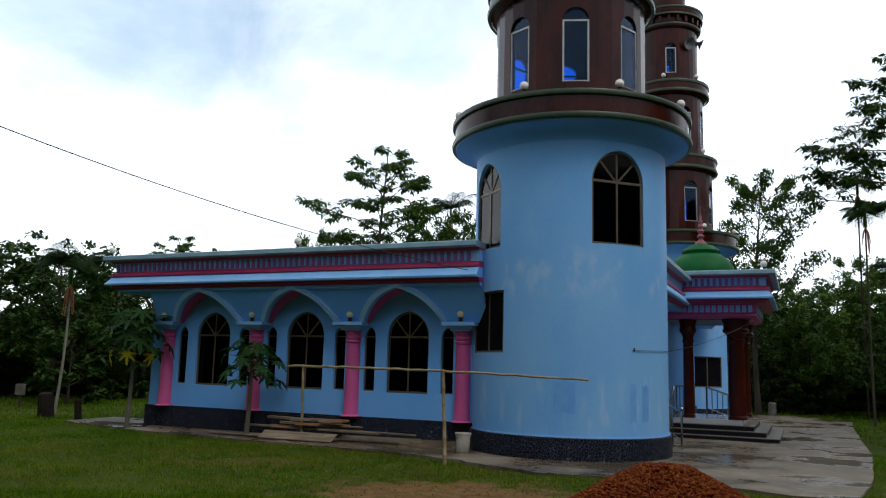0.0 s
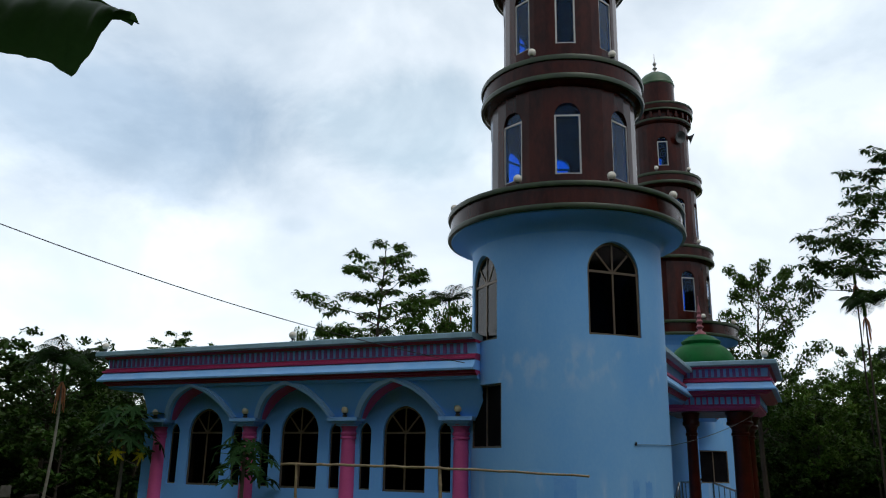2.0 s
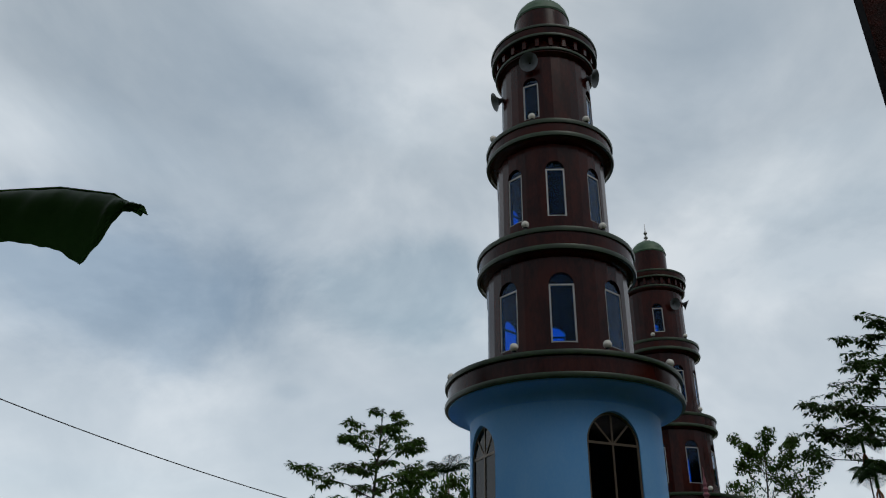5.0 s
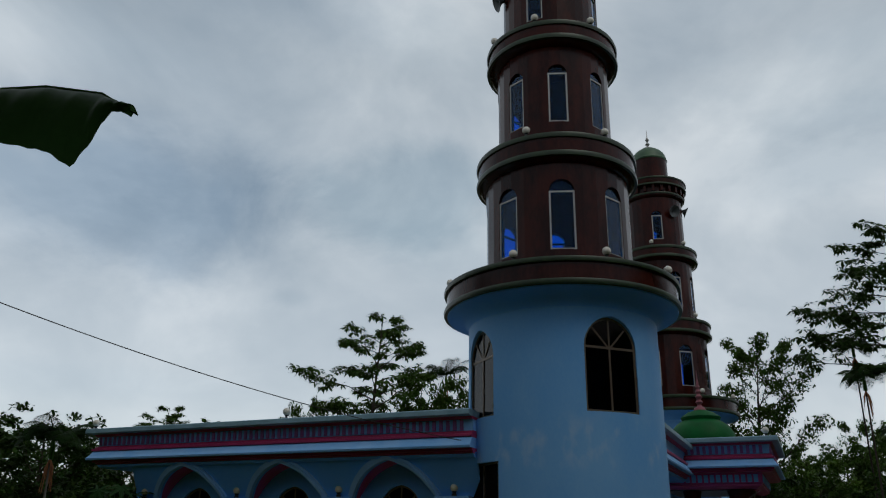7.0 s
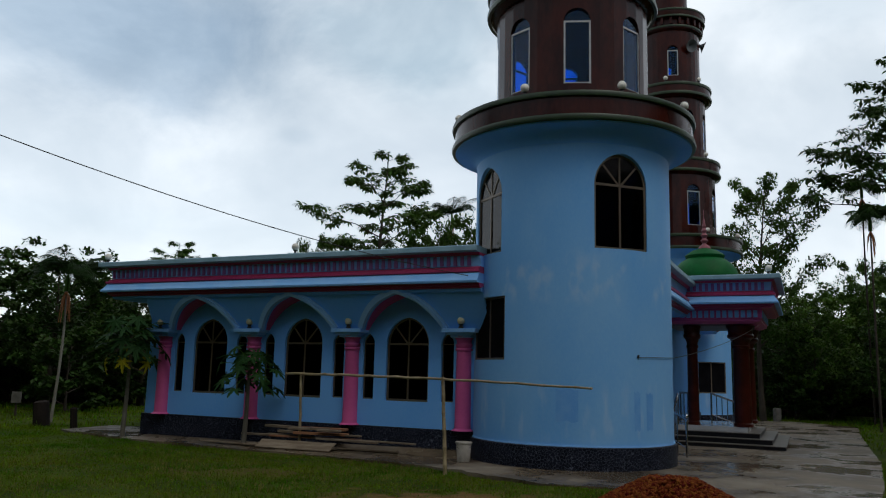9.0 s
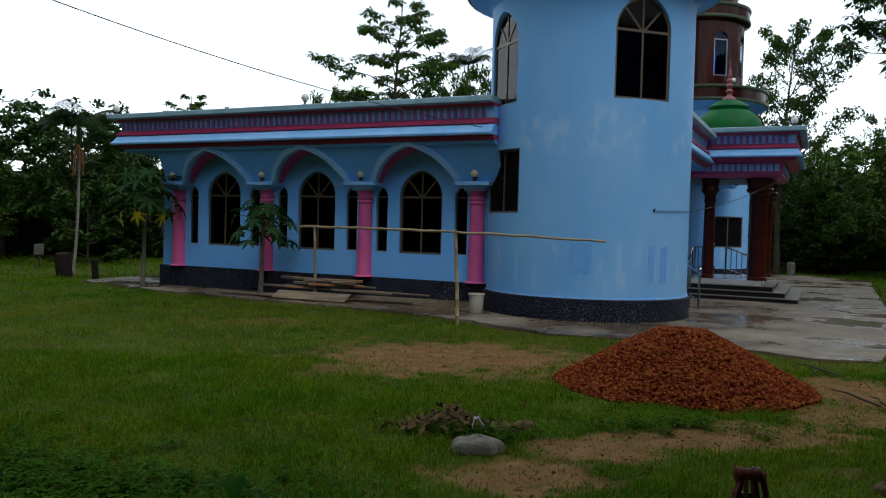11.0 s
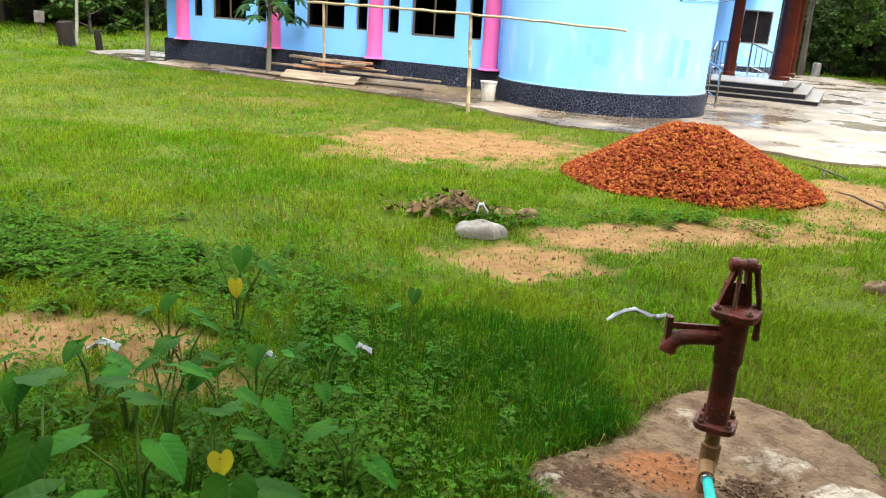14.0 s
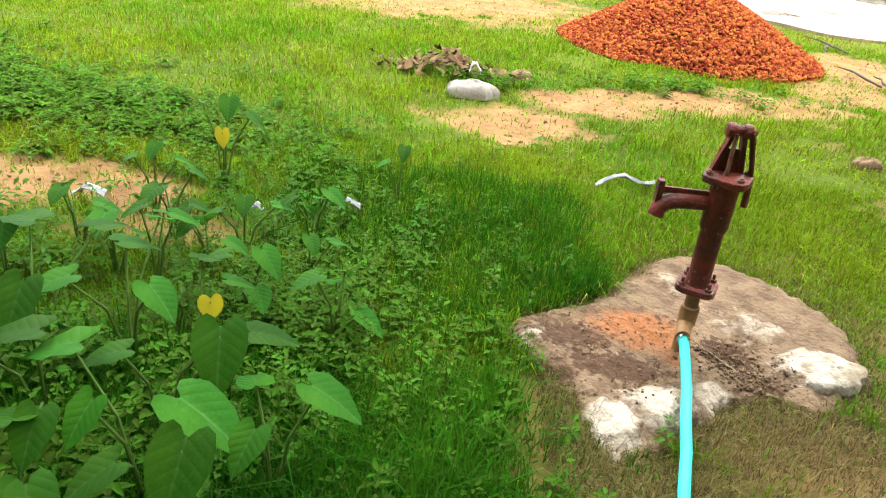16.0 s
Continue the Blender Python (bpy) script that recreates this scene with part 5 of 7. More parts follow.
def rim_distance(x, y):
    """How far a place lies from the slab's outline."""
    best = np.full(np.shape(x), 9.0)
    for (ax, ay), (bx, by) in zip(SLAB, SLAB[1:] + SLAB[:1]):
        f = np.clip(((x - ax) * (bx - ax) + (y - ay) * (by - ay)) / ((bx - ax) ** 2 + (by - ay) ** 2), 0, 1)
        best = np.minimum(best, np.hypot(x - ax - f * (bx - ax), y - ay - f * (by - ay)))
    return best


def pad_at(x, y):
    """Uneven top of the old slab: sunken by the pump, broken at the near side."""
    h = 0.018 + 0.010 * ripple(x, y, 6) + 0.006 * ripple(y, x, 17) + 0.004 * ripple(x, y, 41)
    h = h - 0.035 * np.exp(-((x - 1.22) ** 2 / 0.02 + (y - 2.78) ** 2 / 0.05))
    h = h + 0.022 * np.clip(3 * (blot(x, y, PALE) - 0.3 + 0.12 * ripple(x, y, 31)), 0, 1)
    return h - 0.008 * (ripple(x + 3, y, 11) + 0.5 * ripple(y, x, 33) > 0.3) * (x < 1.0)


sx, sy = np.meshgrid(np.arange(0.3, 1.85, 0.012), np.arange(2.1, 3.8, 0.012))
wob = 0.025 * ripple(sx, sy, 9) + 0.018 * ripple(sy, sx, 27)
inn = inside(SLAB, sx + wob, sy - wob)
low_edge = np.clip((rim_distance(sx, sy) + 0.03 * ripple(sx, sy, 23)) / 0.07, 0, 1)
sz = np.where(inn, pad_at(sx, sy) * low_edge - 0.012 * (1 - low_edge), -0.06)
idx = np.arange(sx.size).reshape(sx.shape)
faces = np.stack([idx[:-1, :-1], idx[:-1, 1:], idx[1:, 1:], idx[1:, :-1]], -1).reshape(-1, 4)
ok = inn.ravel()[faces].any(1)
pad_mesh = quick_mesh("concrete_pad", np.stack([sx, sy, sz], -1).reshape(-1, 3), faces[ok], M_PAD, True)
rusty = blot(sx, sy, ((0.86, 2.93, 0.21, 0.14, 1.1), (0.98, 2.78, 0.10, 0.10, 0.5)))
for layer_name, values in (("rust", rusty), ("dirt", blot(sx, sy, DIRT)), ("pale", blot(sx, sy, PALE))):
    layer = pad_mesh.attributes.new(layer_name, "FLOAT", "POINT")
    layer.data.foreach_set("value", values.ravel())
solo("concrete_pad", pad_mesh, None, "cracked rust-stained concrete pad round the hand pump", "concrete pad")


def lump(name, x, y, rx, ry, h, mat, label, category, turn=0.0, group="", z=0.0, seed=0):
    """A rough low lump with an uneven outline."""
    n, m = 40, 12
    bm = bmesh.new()
    rings = []
    for k in range(m + 1):
        a = math.pi / 2 * k / m
        ring = []
        for i in range(n):
            b = 2 * math.pi * i / n
            r = math.cos(a) * (1 + 0.13 * math.sin(2 * b + seed) + 0.09 * math.sin(5 * b + 2.1 * seed) + 0.04 * math.sin(11 * b + seed))
            ring.append(bm.verts.new((rx * r * math.cos(b), ry * r * math.sin(b), h * math.sin(a) * (1 + 0.12 * math.sin(3 * b + 7 * r + seed)) - (0.03 if k == 0 else 0))))
        rings.append(ring)
    for p, q in zip(rings, rings[1:]):
        for i in range(n):
            bm.faces.new((p[i], p[(i + 1) % n], q[(i + 1) % n], q[i]))
    bmesh.ops.remove_doubles(bm, verts=bm.verts[:], dist=0.0005)
    return solo(name, bm, mat, label, category, group, smooth=True, m=pose(x, y, z, 0, 0, turn))


lump("cement_lump", 1.54, 2.75, 0.13, 0.10, 0.03, M_CEMENT, "pale hardened cement lump on the concrete pad", "cement", 20, z=0.03, seed=1)
rx, ry = rng.normal(1.2, 0.085, 420), rng.normal(2.75, 0.085, 420)
rubs = solo("mortar_rubble", rubble("mortar_rubble", rx, ry, pad_at(rx, ry) + 0.003, rng.uniform(0.002, 0.008, 420), M_RUBBLE), None, "crumbled grey mortar rubble beside the pump", "rubble", kind="stuff")
rx, ry = rng.uniform(0.42, 0.98, 200), rng.uniform(2.42, 3.0, 200)
solo("pad_crumbs", rubble("pad_crumbs", rx, ry, pad_at(rx, ry) + 0.002, rng.uniform(0.002, 0.006, 200), M_RUBBLE), None, "brown crumbs of broken concrete on the pad", "rubble", kind="stuff")

pump = thing("hand_pump", pose(0.995, 2.83, 0.0, 0, 0, 0), "rusty red cast-iron hand pump on the concrete pad", "hand pump")
part("riser_pipe", lathe([(0.0, 0.0), (0.027, 0.0), (0.025, 0.28), (0.0, 0.28)], 20), M_PVC, pump, "orange-stained riser pipe", smooth=True)
part("pipe_socket", lathe([(0.024, 0.13), (0.033, 0.13), (0.034, 0.2), (0.024, 0.205)], 20), M_PVC, pump, "pipe socket", smooth=True)
part("side_outlet", tube(bmesh.new(), [(0, 0, 0.13), (-0.02, -0.05, 0.125), (-0.03, -0.09, 0.12)], [0.03, 0.028, 0.026], 14), M_PVC, pump, "orange-stained outlet elbow", smooth=True)


def flange(w, z0, z1, turn):
    pts = []
    for k in range(4):
        a = radians(90 * k + turn)
        for d in (-17, 0, 17):
            b = a + radians(d)
            pts.append((w * (1.0 if d == 0 else 0.93) * math.cos(b), w * (1.0 if d == 0 else 0.93) * math.sin(b)))
    bm = bmesh.new()
    lo, hi = [bm.verts.new((x, y, z0)) for x, y in pts], [bm.verts.new((x, y, z1)) for x, y in pts]
    bm.faces.new(hi)
    bm.faces.new(lo[::-1])
    for i in range(len(pts)):
        j = (i + 1) % len(pts)
        bm.faces.new((lo[i], lo[j], hi[j], hi[i]))
    bmesh.ops.bevel(bm, geom=bm.edges[:], offset=0.003, segments=1, affect="EDGES")
    return bm


part("base_flange", flange(0.085, 0.272, 0.296, 20), M_IRON, pump, "bolted base flange")
part("barrel", lathe([(0.0, 0.296), (0.046, 0.296), (0.043, 0.31), (0.040, 0.33), (0.040, 0.50), (0.044, 0.508), (0.048, 0.52), (0.048, 0.67), (0.052, 0.685), (0.0, 0.685)], 32), M_IRON, pump, "red-oxide painted pump barrel with chipped paint", smooth=True)
part("top_flange", flange(0.093, 0.685, 0.71, 15), M_IRON, pump, "bolted top plate")
for w, z, turn, up in ((0.072, 0.71, 15, 0.016), (0.066, 0.296, 20, 0.03)):
    for k in range(4):
        a = radians(90 * k + turn)
        part("bolt", lathe([(0.0, -0.03), (0.006, -0.03), (0.006, 0.0), (0.012, 0.0), (0.012, 0.011), (0.006, 0.011), (0.006, up), (0.0, up)], 6), M_RUST, pump, "rusty bolt", m=Matrix.Translation((w * math.cos(a), w * math.sin(a), z)))
spout = part("spout", tube(bmesh.new(), [(-0.03, 0, 0.603), (-0.10, 0, 0.602), (-0.15, -0.004, 0.6), (-0.185, -0.006, 0.59), (-0.205, -0.008, 0.57), (-0.21, -0.008, 0.545)], [0.028, 0.028, 0.028, 0.028, 0.029, 0.030], 18), M_IRON, pump, "curved water spout", smooth=True)
part("spout_rib", box(bmesh.new(), -0.21, -0.04, -0.005, 0.005, 0.625, 0.645), M_IRON, spout)
part("spout_lug", box(bmesh.new(), -0.225, -0.205, -0.018, 0.012, 0.58, 0.668), M_IRON, spout)
# bracket head with its pin
fork = bmesh.new()
for sx_ in (-1, 1):
    vs = [fork.verts.new(q) for q in ((sx_ * 0.052, 0.052, 0.708), (sx_ * 0.052, 0.030, 0.708), (sx_ * 0.022, 0.0, 0.855), (sx_ * 0.022, 0.04, 0.855), (sx_ * 0.036, 0.052, 0.708), (sx_ * 0.036, 0.030, 0.708), (sx_ * 0.010, 0.0, 0.855), (sx_ * 0.010, 0.04, 0.855))]
    for f in ((0, 1, 2, 3), (7, 6, 5, 4), (0, 4, 5, 1), (1, 5, 6, 2), (2, 6, 7, 3), (3, 7, 4, 0)):
        fork.faces.new([vs[i] for i in f])
for w in fork.verts:
    if w.co.x > 0:
        w.co.x *= 1.15
box(fork, -0.038, 0.045, 0.034, 0.05, 0.708, 0.79)
part("bracket", fork, M_IRON, pump, "forked handle bracket")
part("pivot_pin", tube(bmesh.new(), [(-0.042, 0.018, 0.858), (-0.038, 0.018, 0.858), (-0.014, 0.018, 0.858), (-0.012, 0.018, 0.858), (0.012, 0.018, 0.858), (0.014, 0.018, 0.858), (0.040, 0.018, 0.858), (0.043, 0.018, 0.858)], [0.016, 0.024, 0.024, 0.018, 0.018, 0.024, 0.024, 0.016], 16), M_IRON, pump, "pivot pin", smooth=True)
part("pin_end", tube(bmesh.new(), [(0.040, 0.018, 0.858), (0.060, 0.018, 0.856)], 0.01, 8), M_RUST, pump)
part("pump_rod", tube(bmesh.new(), [(-0.012, -0.012, 0.705), (-0.01, 0.0, 0.85)], 0.008, 8), M_RUST, pump, "pump rod", smooth=True)
part("handle_stub", tube(bmesh.new(), [(0.046, 0.012, 0.855), (0.058, 0.01, 0.80), (0.072, 0.01, 0.74), (0.082, 0.01, 0.68), (0.084, 0.012, 0.60)], [0.011, 0.010, 0.009, 0.009, 0.013], 8), M_IRON, pump, "broken pump handle", smooth=True)
rngp = random.Random(5)
hose = [(0.965, 2.74, 0.12), (0.962, 2.70, 0.112), (0.955, 2.62, 0.082), (0.935, 2.50, 0.06), (0.90, 2.36, 0.052), (0.865, 2.20, 0.045), (0.825, 2.05, 0.03), (0.76, 1.75, 0.022), (0.67, 1.3, 0.022), (0.6, 0.9, 0.022)]
hs = solo("garden_hose", tube(bmesh.new(), hose, 0.0185, 14), M_HOSE, "turquoise plastic hose fixed to the pump outlet", "hose", smooth=True)
part("hose_clamp", lathe([(0.0195, -0.008), (0.023, -0.008), (0.023, 0.008), (0.0195, 0.008)], 16, closed=True), M_STEEL, hs, "wire clamp", m=pose(0.964, 2.725, 0.117, 80, 0, 0))
solo("wire_offcut", tube(bmesh.new(), [(0.975, 2.72, 0.135), (1.06, 2.68, 0.10), (1.14, 2.62, 0.075)], 0.0022, 5), M_BAMBOO, "thin binding wire end lying by the pump", "wire")


# ---- litter and small things on the grass ----
def film(name, pts, width, label):
    bm = bmesh.new()
    rows = []
    for i, (x, y, z) in enumerate(pts):
        a = rngp.uniform(-0.3, 0.3)
        rows.append([bm.verts.new((x - width * 0.5 * math.sin(a), y + width * (k / 3 - 0.5), z + 0.012 * math.sin(3 * i + 2 * k) + 0.012)) for k in range(4)])
    for a, b in zip(rows, rows[1:]):
        for k in range(3):
            bm.faces.new((a[k], a[k + 1], b[k + 1], b[k]))
    ob = solo(name, bm, M_PLASTIC, label, "litter", "plastic litter")
    ob.modifiers.new("thick", "SOLIDIFY").thickness = 0.004
    return ob


film("plastic_strip", [(0.90, 4.40, 0.02), (0.95, 4.43, 0.04), (1.01, 4.49, 0.05), (1.08, 4.51, 0.05), (1.14, 4.48, 0.04), (1.19, 4.45, 0.035), (1.23, 4.48, 0.05)], 0.04, "twisted strip of white plastic on the grass")
film("plastic_wrapper", [(-0.39, 3.60, 0.07), (-0.36, 3.62, 0.1), (-0.33, 3.63, 0.09), (-0.30, 3.62, 0.07)], 0.045, "crumpled white plastic wrapper in the weeds")
film("plastic_wrapper", [(-1.59, 3.55, 0.02), (-1.54, 3.57, 0.05), (-1.49, 3.58, 0.04), (-1.45, 3.57, 0.02)], 0.06, "crumpled white wrapper on bare earth")
film("plastic_wrapper", [(-0.79, 3.53, 0.05), (-0.76, 3.54, 0.07), (-0.73, 3.54, 0.05)], 0.04, "small white wrapper in the weeds")

# long grey sack, modelled as a smooth lump
stone = lump("grey_sack", 0.21, 6.12, 0.195, 0.11, 0.085, M_SACK, "smooth grey sack lying in the grass", "boulder", -8, seed=6)
film("blue_bag_scrap", [(0.17, 6.28, 0.1), (0.2, 6.3, 0.16), (0.23, 6.3, 0.17), (0.26, 6.29, 0.1)], 0.07, "pale blue plastic bag scrap behind the grey sack")
lump("brick_bit", 0.62, 6.78, 0.09, 0.05, 0.05, M_RUBBLE, "broken brick lying on bare earth", "brick", 12, seed=3)
lump("earth_clod", 2.87, 5.4, 0.09, 0.07, 0.06, M_RUBBLE, "dark clod of earth in the grass", "clod", 0, seed=8)
for x, y, turn, L in ((4.45, 10.0, 100, 0.9), (4.35, 9.75, 70, 0.5), (4.1, 8.3, 96, 0.8), (4.25, 8.1, 80, 0.6)):
    solo("fallen_stick", tube(bmesh.new(), [(-L / 2, 0, 0.02), (-L / 6, 0.03, 0.035), (L / 5, -0.02, 0.03), (L / 2, 0.01, 0.015)], [0.010, 0.013, 0.011, 0.006], 8), M_BARK, "dark fallen stick lying on bare earth", "stick", "sticks by the brick heap", smooth=True, m=pose(x, y, 0.0, 0, 0, turn))
M_CLOD = material("dry_earth_crumb", (0.18, 0.105, 0.05), (0.12, 0.068, 0.032), scale=14, fine=60, rough=0.95, bump=0.4, rand=0.4, spec=0.05)
ex, ey = rng.uniform(-3.0, 6.0, 30000), rng.uniform(1.5, 11.0, 30000)
k = (bare_at(ex, ey) > rng.uniform(0.4, 1.0, 30000)) & ~inside(SLAB, ex, ey) & (heap_at(ex, ey) < 0.01) & (rng.uniform(0, 1, 30000) < 0.28)
solo("earth_crumbs", rubble("earth_crumbs", ex[k], ey[k], height_at(ex[k], ey[k]) + 0.003, 0.003 + 0.012 * rng.uniform(0, 1, k.sum()) ** 3, M_CLOD), None, "crumbs of dry earth strewn over the bare patches", "earth", kind="stuff")
# heap of dry leaves and husks behind the grey sack
n = 240
px, py = rng.normal(0.0, 0.22, n), rng.normal(6.62, 0.12, n)
lv, lf = [], []
for i in range(n):
    L, W_ = rng.uniform(0.04, 0.12), rng.uniform(0.015, 0.04)
    a, t = rng.uniform(0, 6.28), rng.uniform(-0.7, 0.7)
    d = np.array([math.cos(a), math.sin(a), t])
    s_ = np.array([-math.sin(a), math.cos(a), rng.uniform(-0.4, 0.4)])
    c = np.array([px[i], py[i], 0.03 + 0.13 * math.exp(-((px[i]) / 0.25) ** 2) * rng.uniform(0, 1)])
    k = len(lv)
    lv += [c - d * L / 2, c + s_ * W_, c + d * L / 2 + (0, 0, 0.02), c - s_ * W_]
    lf.append((k, k + 1, k + 2, k + 3))
M_HUSK = material("dry_husk", (0.055, 0.034, 0.017), (0.095, 0.06, 0.03), scale=8, fine=50, rough=0.9, bump=0.2, rand=0.4, spec=0.05)
solo("dry_leaf_pile", quick_mesh("dry_leaf_pile", lv, lf, M_HUSK), None, "low pile of dry brown leaves and husks", "leaf pile", kind="stuff")

# ---- bamboo rail, planks, bucket ----
def bamboo(bm_name, p, q, r0, r1, parent, bend=0.0):
    p, q = Vector(p), Vector(q)
    n = max(4, int((q - p).length / 0.28))
    path, radii = [], []
    for i in range(n + 1):
        f = i / n
        c = p.lerp(q, f) + Vector((0, 0, bend * math.sin(math.pi * f))) + Vector((rngp.uniform(-1, 1), rngp.uniform(-1, 1), rngp.uniform(-1, 1))) * 0.008
        r = r0 + (r1 - r0) * f
        for off, k in ((-0.015, 1.0), (0.0, 1.22), (0.015, 1.0)):
            path.append(c + (q - p).normalized() * off)
            radii.append(r * k)
    return part(bm_name, tube(bmesh.new(), path, radii, 10), M_BAMBOO, parent, smooth=True)


rack = thing("bamboo_rail", Matrix(), "dry bamboo drying rail on two poles before the wall", "bamboo rail")
bamboo("pole", (-2.98, 16.96, -0.15), (-3.03, 16.88, 1.56), 0.032, 0.026, rack)
bamboo("pole", (0.06, 13.64, -0.15), (-0.03, 13.73, 1.56), 0.034, 0.028, rack)
bamboo("rail", (-3.42, 17.33, 1.56), (2.1, 11.48, 1.49), 0.028, 0.017, rack, 0.035)

planks = [(-4.9, -1.72, 2.6, 0.24, 0.03, 2, 0, M_WOODGREY), (-6.0, -1.9, 1.9, 0.13, 0.03, -3, 0, M_WOODGREY), (-4.2, -1.55, 2.1, 0.16, 0.03, 6, 1, M_WOODRED), (-4.7, -1.5, 1.5, 0.14, 0.04, -7, 1, M_WOODGREY), (-3.4, -1.45, 2.2, 0.12, 0.03, 3, 0, M_WOODGREY),
          (-4.0, -1.62, 1.2, 0.12, 0.05, 12, 2, M_WOODRED), (-4.6, -1.6, 1.0, 0.1, 0.05, -4, 2, M_WOODGREY), (-3.9, -1.5, 1.6, 0.1, 0.03, -2, 2, M_WOODGREY), (-2.8, -1.5, 1.9, 0.07, 0.03, -1, 1, M_WOODGREY), (-4.3, -1.6, 0.9, 0.1, 0.05, 20, 3, M_WOODGREY), (-3.75, -1.7, 0.5, 0.16, 0.04, 5, 3, M_WOODGREY), (-4.9, -1.45, 1.4, 0.15, 0.05, -10, 3, M_WOODGREY), (-4.1, -1.4, 1.1, 0.18, 0.05, 8, 3, M_WOODRED), (-3.3, -1.75, 1.5, 0.1, 0.04, -5, 1, M_WOODGREY), (-5.4, -1.6, 1.2, 0.1, 0.04, 4, 1, M_WOODGREY)]
for u_, v_, L, W_, T_, turn, lay, mat in planks:
    solo("plank", bevel_box(-L / 2, L / 2, -W_ / 2, W_ / 2, 0, T_, 0.005), mat, "rough plank in a low pile by the wall" if mat is M_WOODGREY else "brown plank on top of a low pile by the wall", "plank", "planks by the wall", m=BASE @ pose(u_ - 0.9, v_ + 0.05, 0.15 + 0.085 * lay - (0.1 if lay == 0 else 0), 0, 0, turn))
solo("plank", bevel_box(-0.9, 0.9, -0.14, 0.14, 0, 0.03, 0.006), M_WOODGREY, "wide grey board leaning on the plank pile", "plank", "planks by the wall", m=BASE @ pose(-5.3, -1.9, 0.10, 30, 0, 1))

bk = thing("bucket", pose(0.40, 15.2, 0.028), "cement-splashed plastic bucket by the wall", "bucket")
part("pail", lathe([(0.0, 0.004), (0.115, 0.0), (0.12, 0.01), (0.145, 0.33), (0.16, 0.335), (0.16, 0.36), (0.14, 0.36), (0.112, 0.02), (0.0, 0.02)], 28), M_BUCKET, bk, smooth=True)
part("handle", tube(bmesh.new(), [(0.15 * math.cos(a), -0.02 - 0.1 * math.sin(a), 0.33 - 0.11 * math.sin(a)) for a in np.linspace(0, math.pi, 11)], 0.005, 6), M_STEEL, bk)

# ---- wires ----
S_, E_ = Vector((-9.0, 7.58, 5.62)), Vector((0.42, 15.24, 3.54))
solo("power_cable", tube(bmesh.new(), [S_.lerp(E_, f) + Vector((0, 0, -1.5 * f * (1 - f))) for f in np.linspace(0, 1, 40)], 0.0075, 6), M_WIRE, "black service cable sagging to the cornice", "cable")
hook = near_tower.matrix_basis @ facing(28.0, 1.97).translation
hook.z = 2.02
far_end = BASE @ Vector((3.3, 5.9, 3.05))
wrap = [near_tower.matrix_basis @ facing(a, 2.0).translation + Vector((0, 0, 2.02 + 0.03 * (a - 28) / 40)) for a in range(28, 73, 4)]
solo("clothes_wire", tube(bmesh.new(), wrap + [wrap[-1].lerp(far_end, f) + Vector((0, 0, -0.4 * f * (1 - f))) for f in np.linspace(0.06, 1, 20)], 0.006, 6), M_WIRE, "thin wire from the tower hook to the porch", "cable")
solo("wall_hook", tube(bmesh.new(), [hook + Vector((-0.02, 0.06, 0)), hook + Vector((0, -0.03, 0)), hook + Vector((0.0, -0.05, 0.04))], 0.018, 8), M_BLACKFIT, "dark iron hook fixed in the tower wall", "hook")
# painted-over patches on the tower
for az, z0, z1, w in ((-11.5, 0.86, 1.42, 0.2), (27.0, 0.72, 1.4, 0.07), (36.0, 0.72, 1.38, 0.09)):
    bm = bmesh.new()
    rows = []
    for i in range(9):
        a = radians(az) + (i / 8 - 0.5) * 2 * w / 1.985
        rows.append([bm.verts.new((1.9825 * math.sin(a), -1.9825 * math.cos(a), z + 0.02 * math.sin(5 * i + k))) for k, z in enumerate((z0, z1))])
    for a, b in zip(rows, rows[1:]):
        bm.faces.new((a[0], b[0], b[1], a[1]))
    part("paint_patch", bm, M_BLUE2, near_tower, "darker blue touch-up patch")

# ---- post beside the yard, seen only when looking up ----
pl = thing("utility_pole", pose(3.36, 4.17, 0), "dark painted steel utility pole with brown web", "pole")
part("flange_plate", box(bmesh.new(), -0.2, -0.15, -0.1, 0.1, -0.2, 8.0), M_STEPRISE, pl, "dark flange")
part("web_plate", box(bmesh.new(), -0.15, 0.15, -0.03, 0.03, -0.2, 8.0), M_IRON, pl, "brown web")
part("flange_plate", box(bmesh.new(), 0.15, 0.2, -0.1, 0.1, -0.2, 8.0), M_STEPRISE, pl, "dark flange")
pl.rotation_euler.z = radians(-35)

# ---- distant yard things ----
solo("marker_stone", bevel_box(-0.17, 0.17, -0.1, 0.1, -0.1, 0.55, 0.05), M_SACK, "grey boundary stone beside the pavement", "stone", m=pose(13.9, 33.3, 0, 0, 0, 20))
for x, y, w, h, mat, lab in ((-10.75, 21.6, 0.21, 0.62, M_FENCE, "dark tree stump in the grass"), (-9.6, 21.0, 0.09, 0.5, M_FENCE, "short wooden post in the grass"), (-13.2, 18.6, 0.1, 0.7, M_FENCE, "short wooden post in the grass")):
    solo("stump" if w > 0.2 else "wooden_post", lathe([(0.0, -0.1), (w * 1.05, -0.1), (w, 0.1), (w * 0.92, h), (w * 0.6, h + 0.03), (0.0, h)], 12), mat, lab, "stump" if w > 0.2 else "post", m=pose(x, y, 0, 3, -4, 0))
bd = thing("notice_board", pose(-13.3, 25.0, 0, 0, 0, 8), "small grey board on a wooden stake", "board")
part("panel", bevel_box(-0.15, 0.15, -0.02, 0.02, 0.4, 0.75, 0.01), M_SACK, bd)
part("stake", box(bmesh.new(), -0.03, 0.03, 0.022, 0.06, -0.1, 0.65), M_BARK, bd)
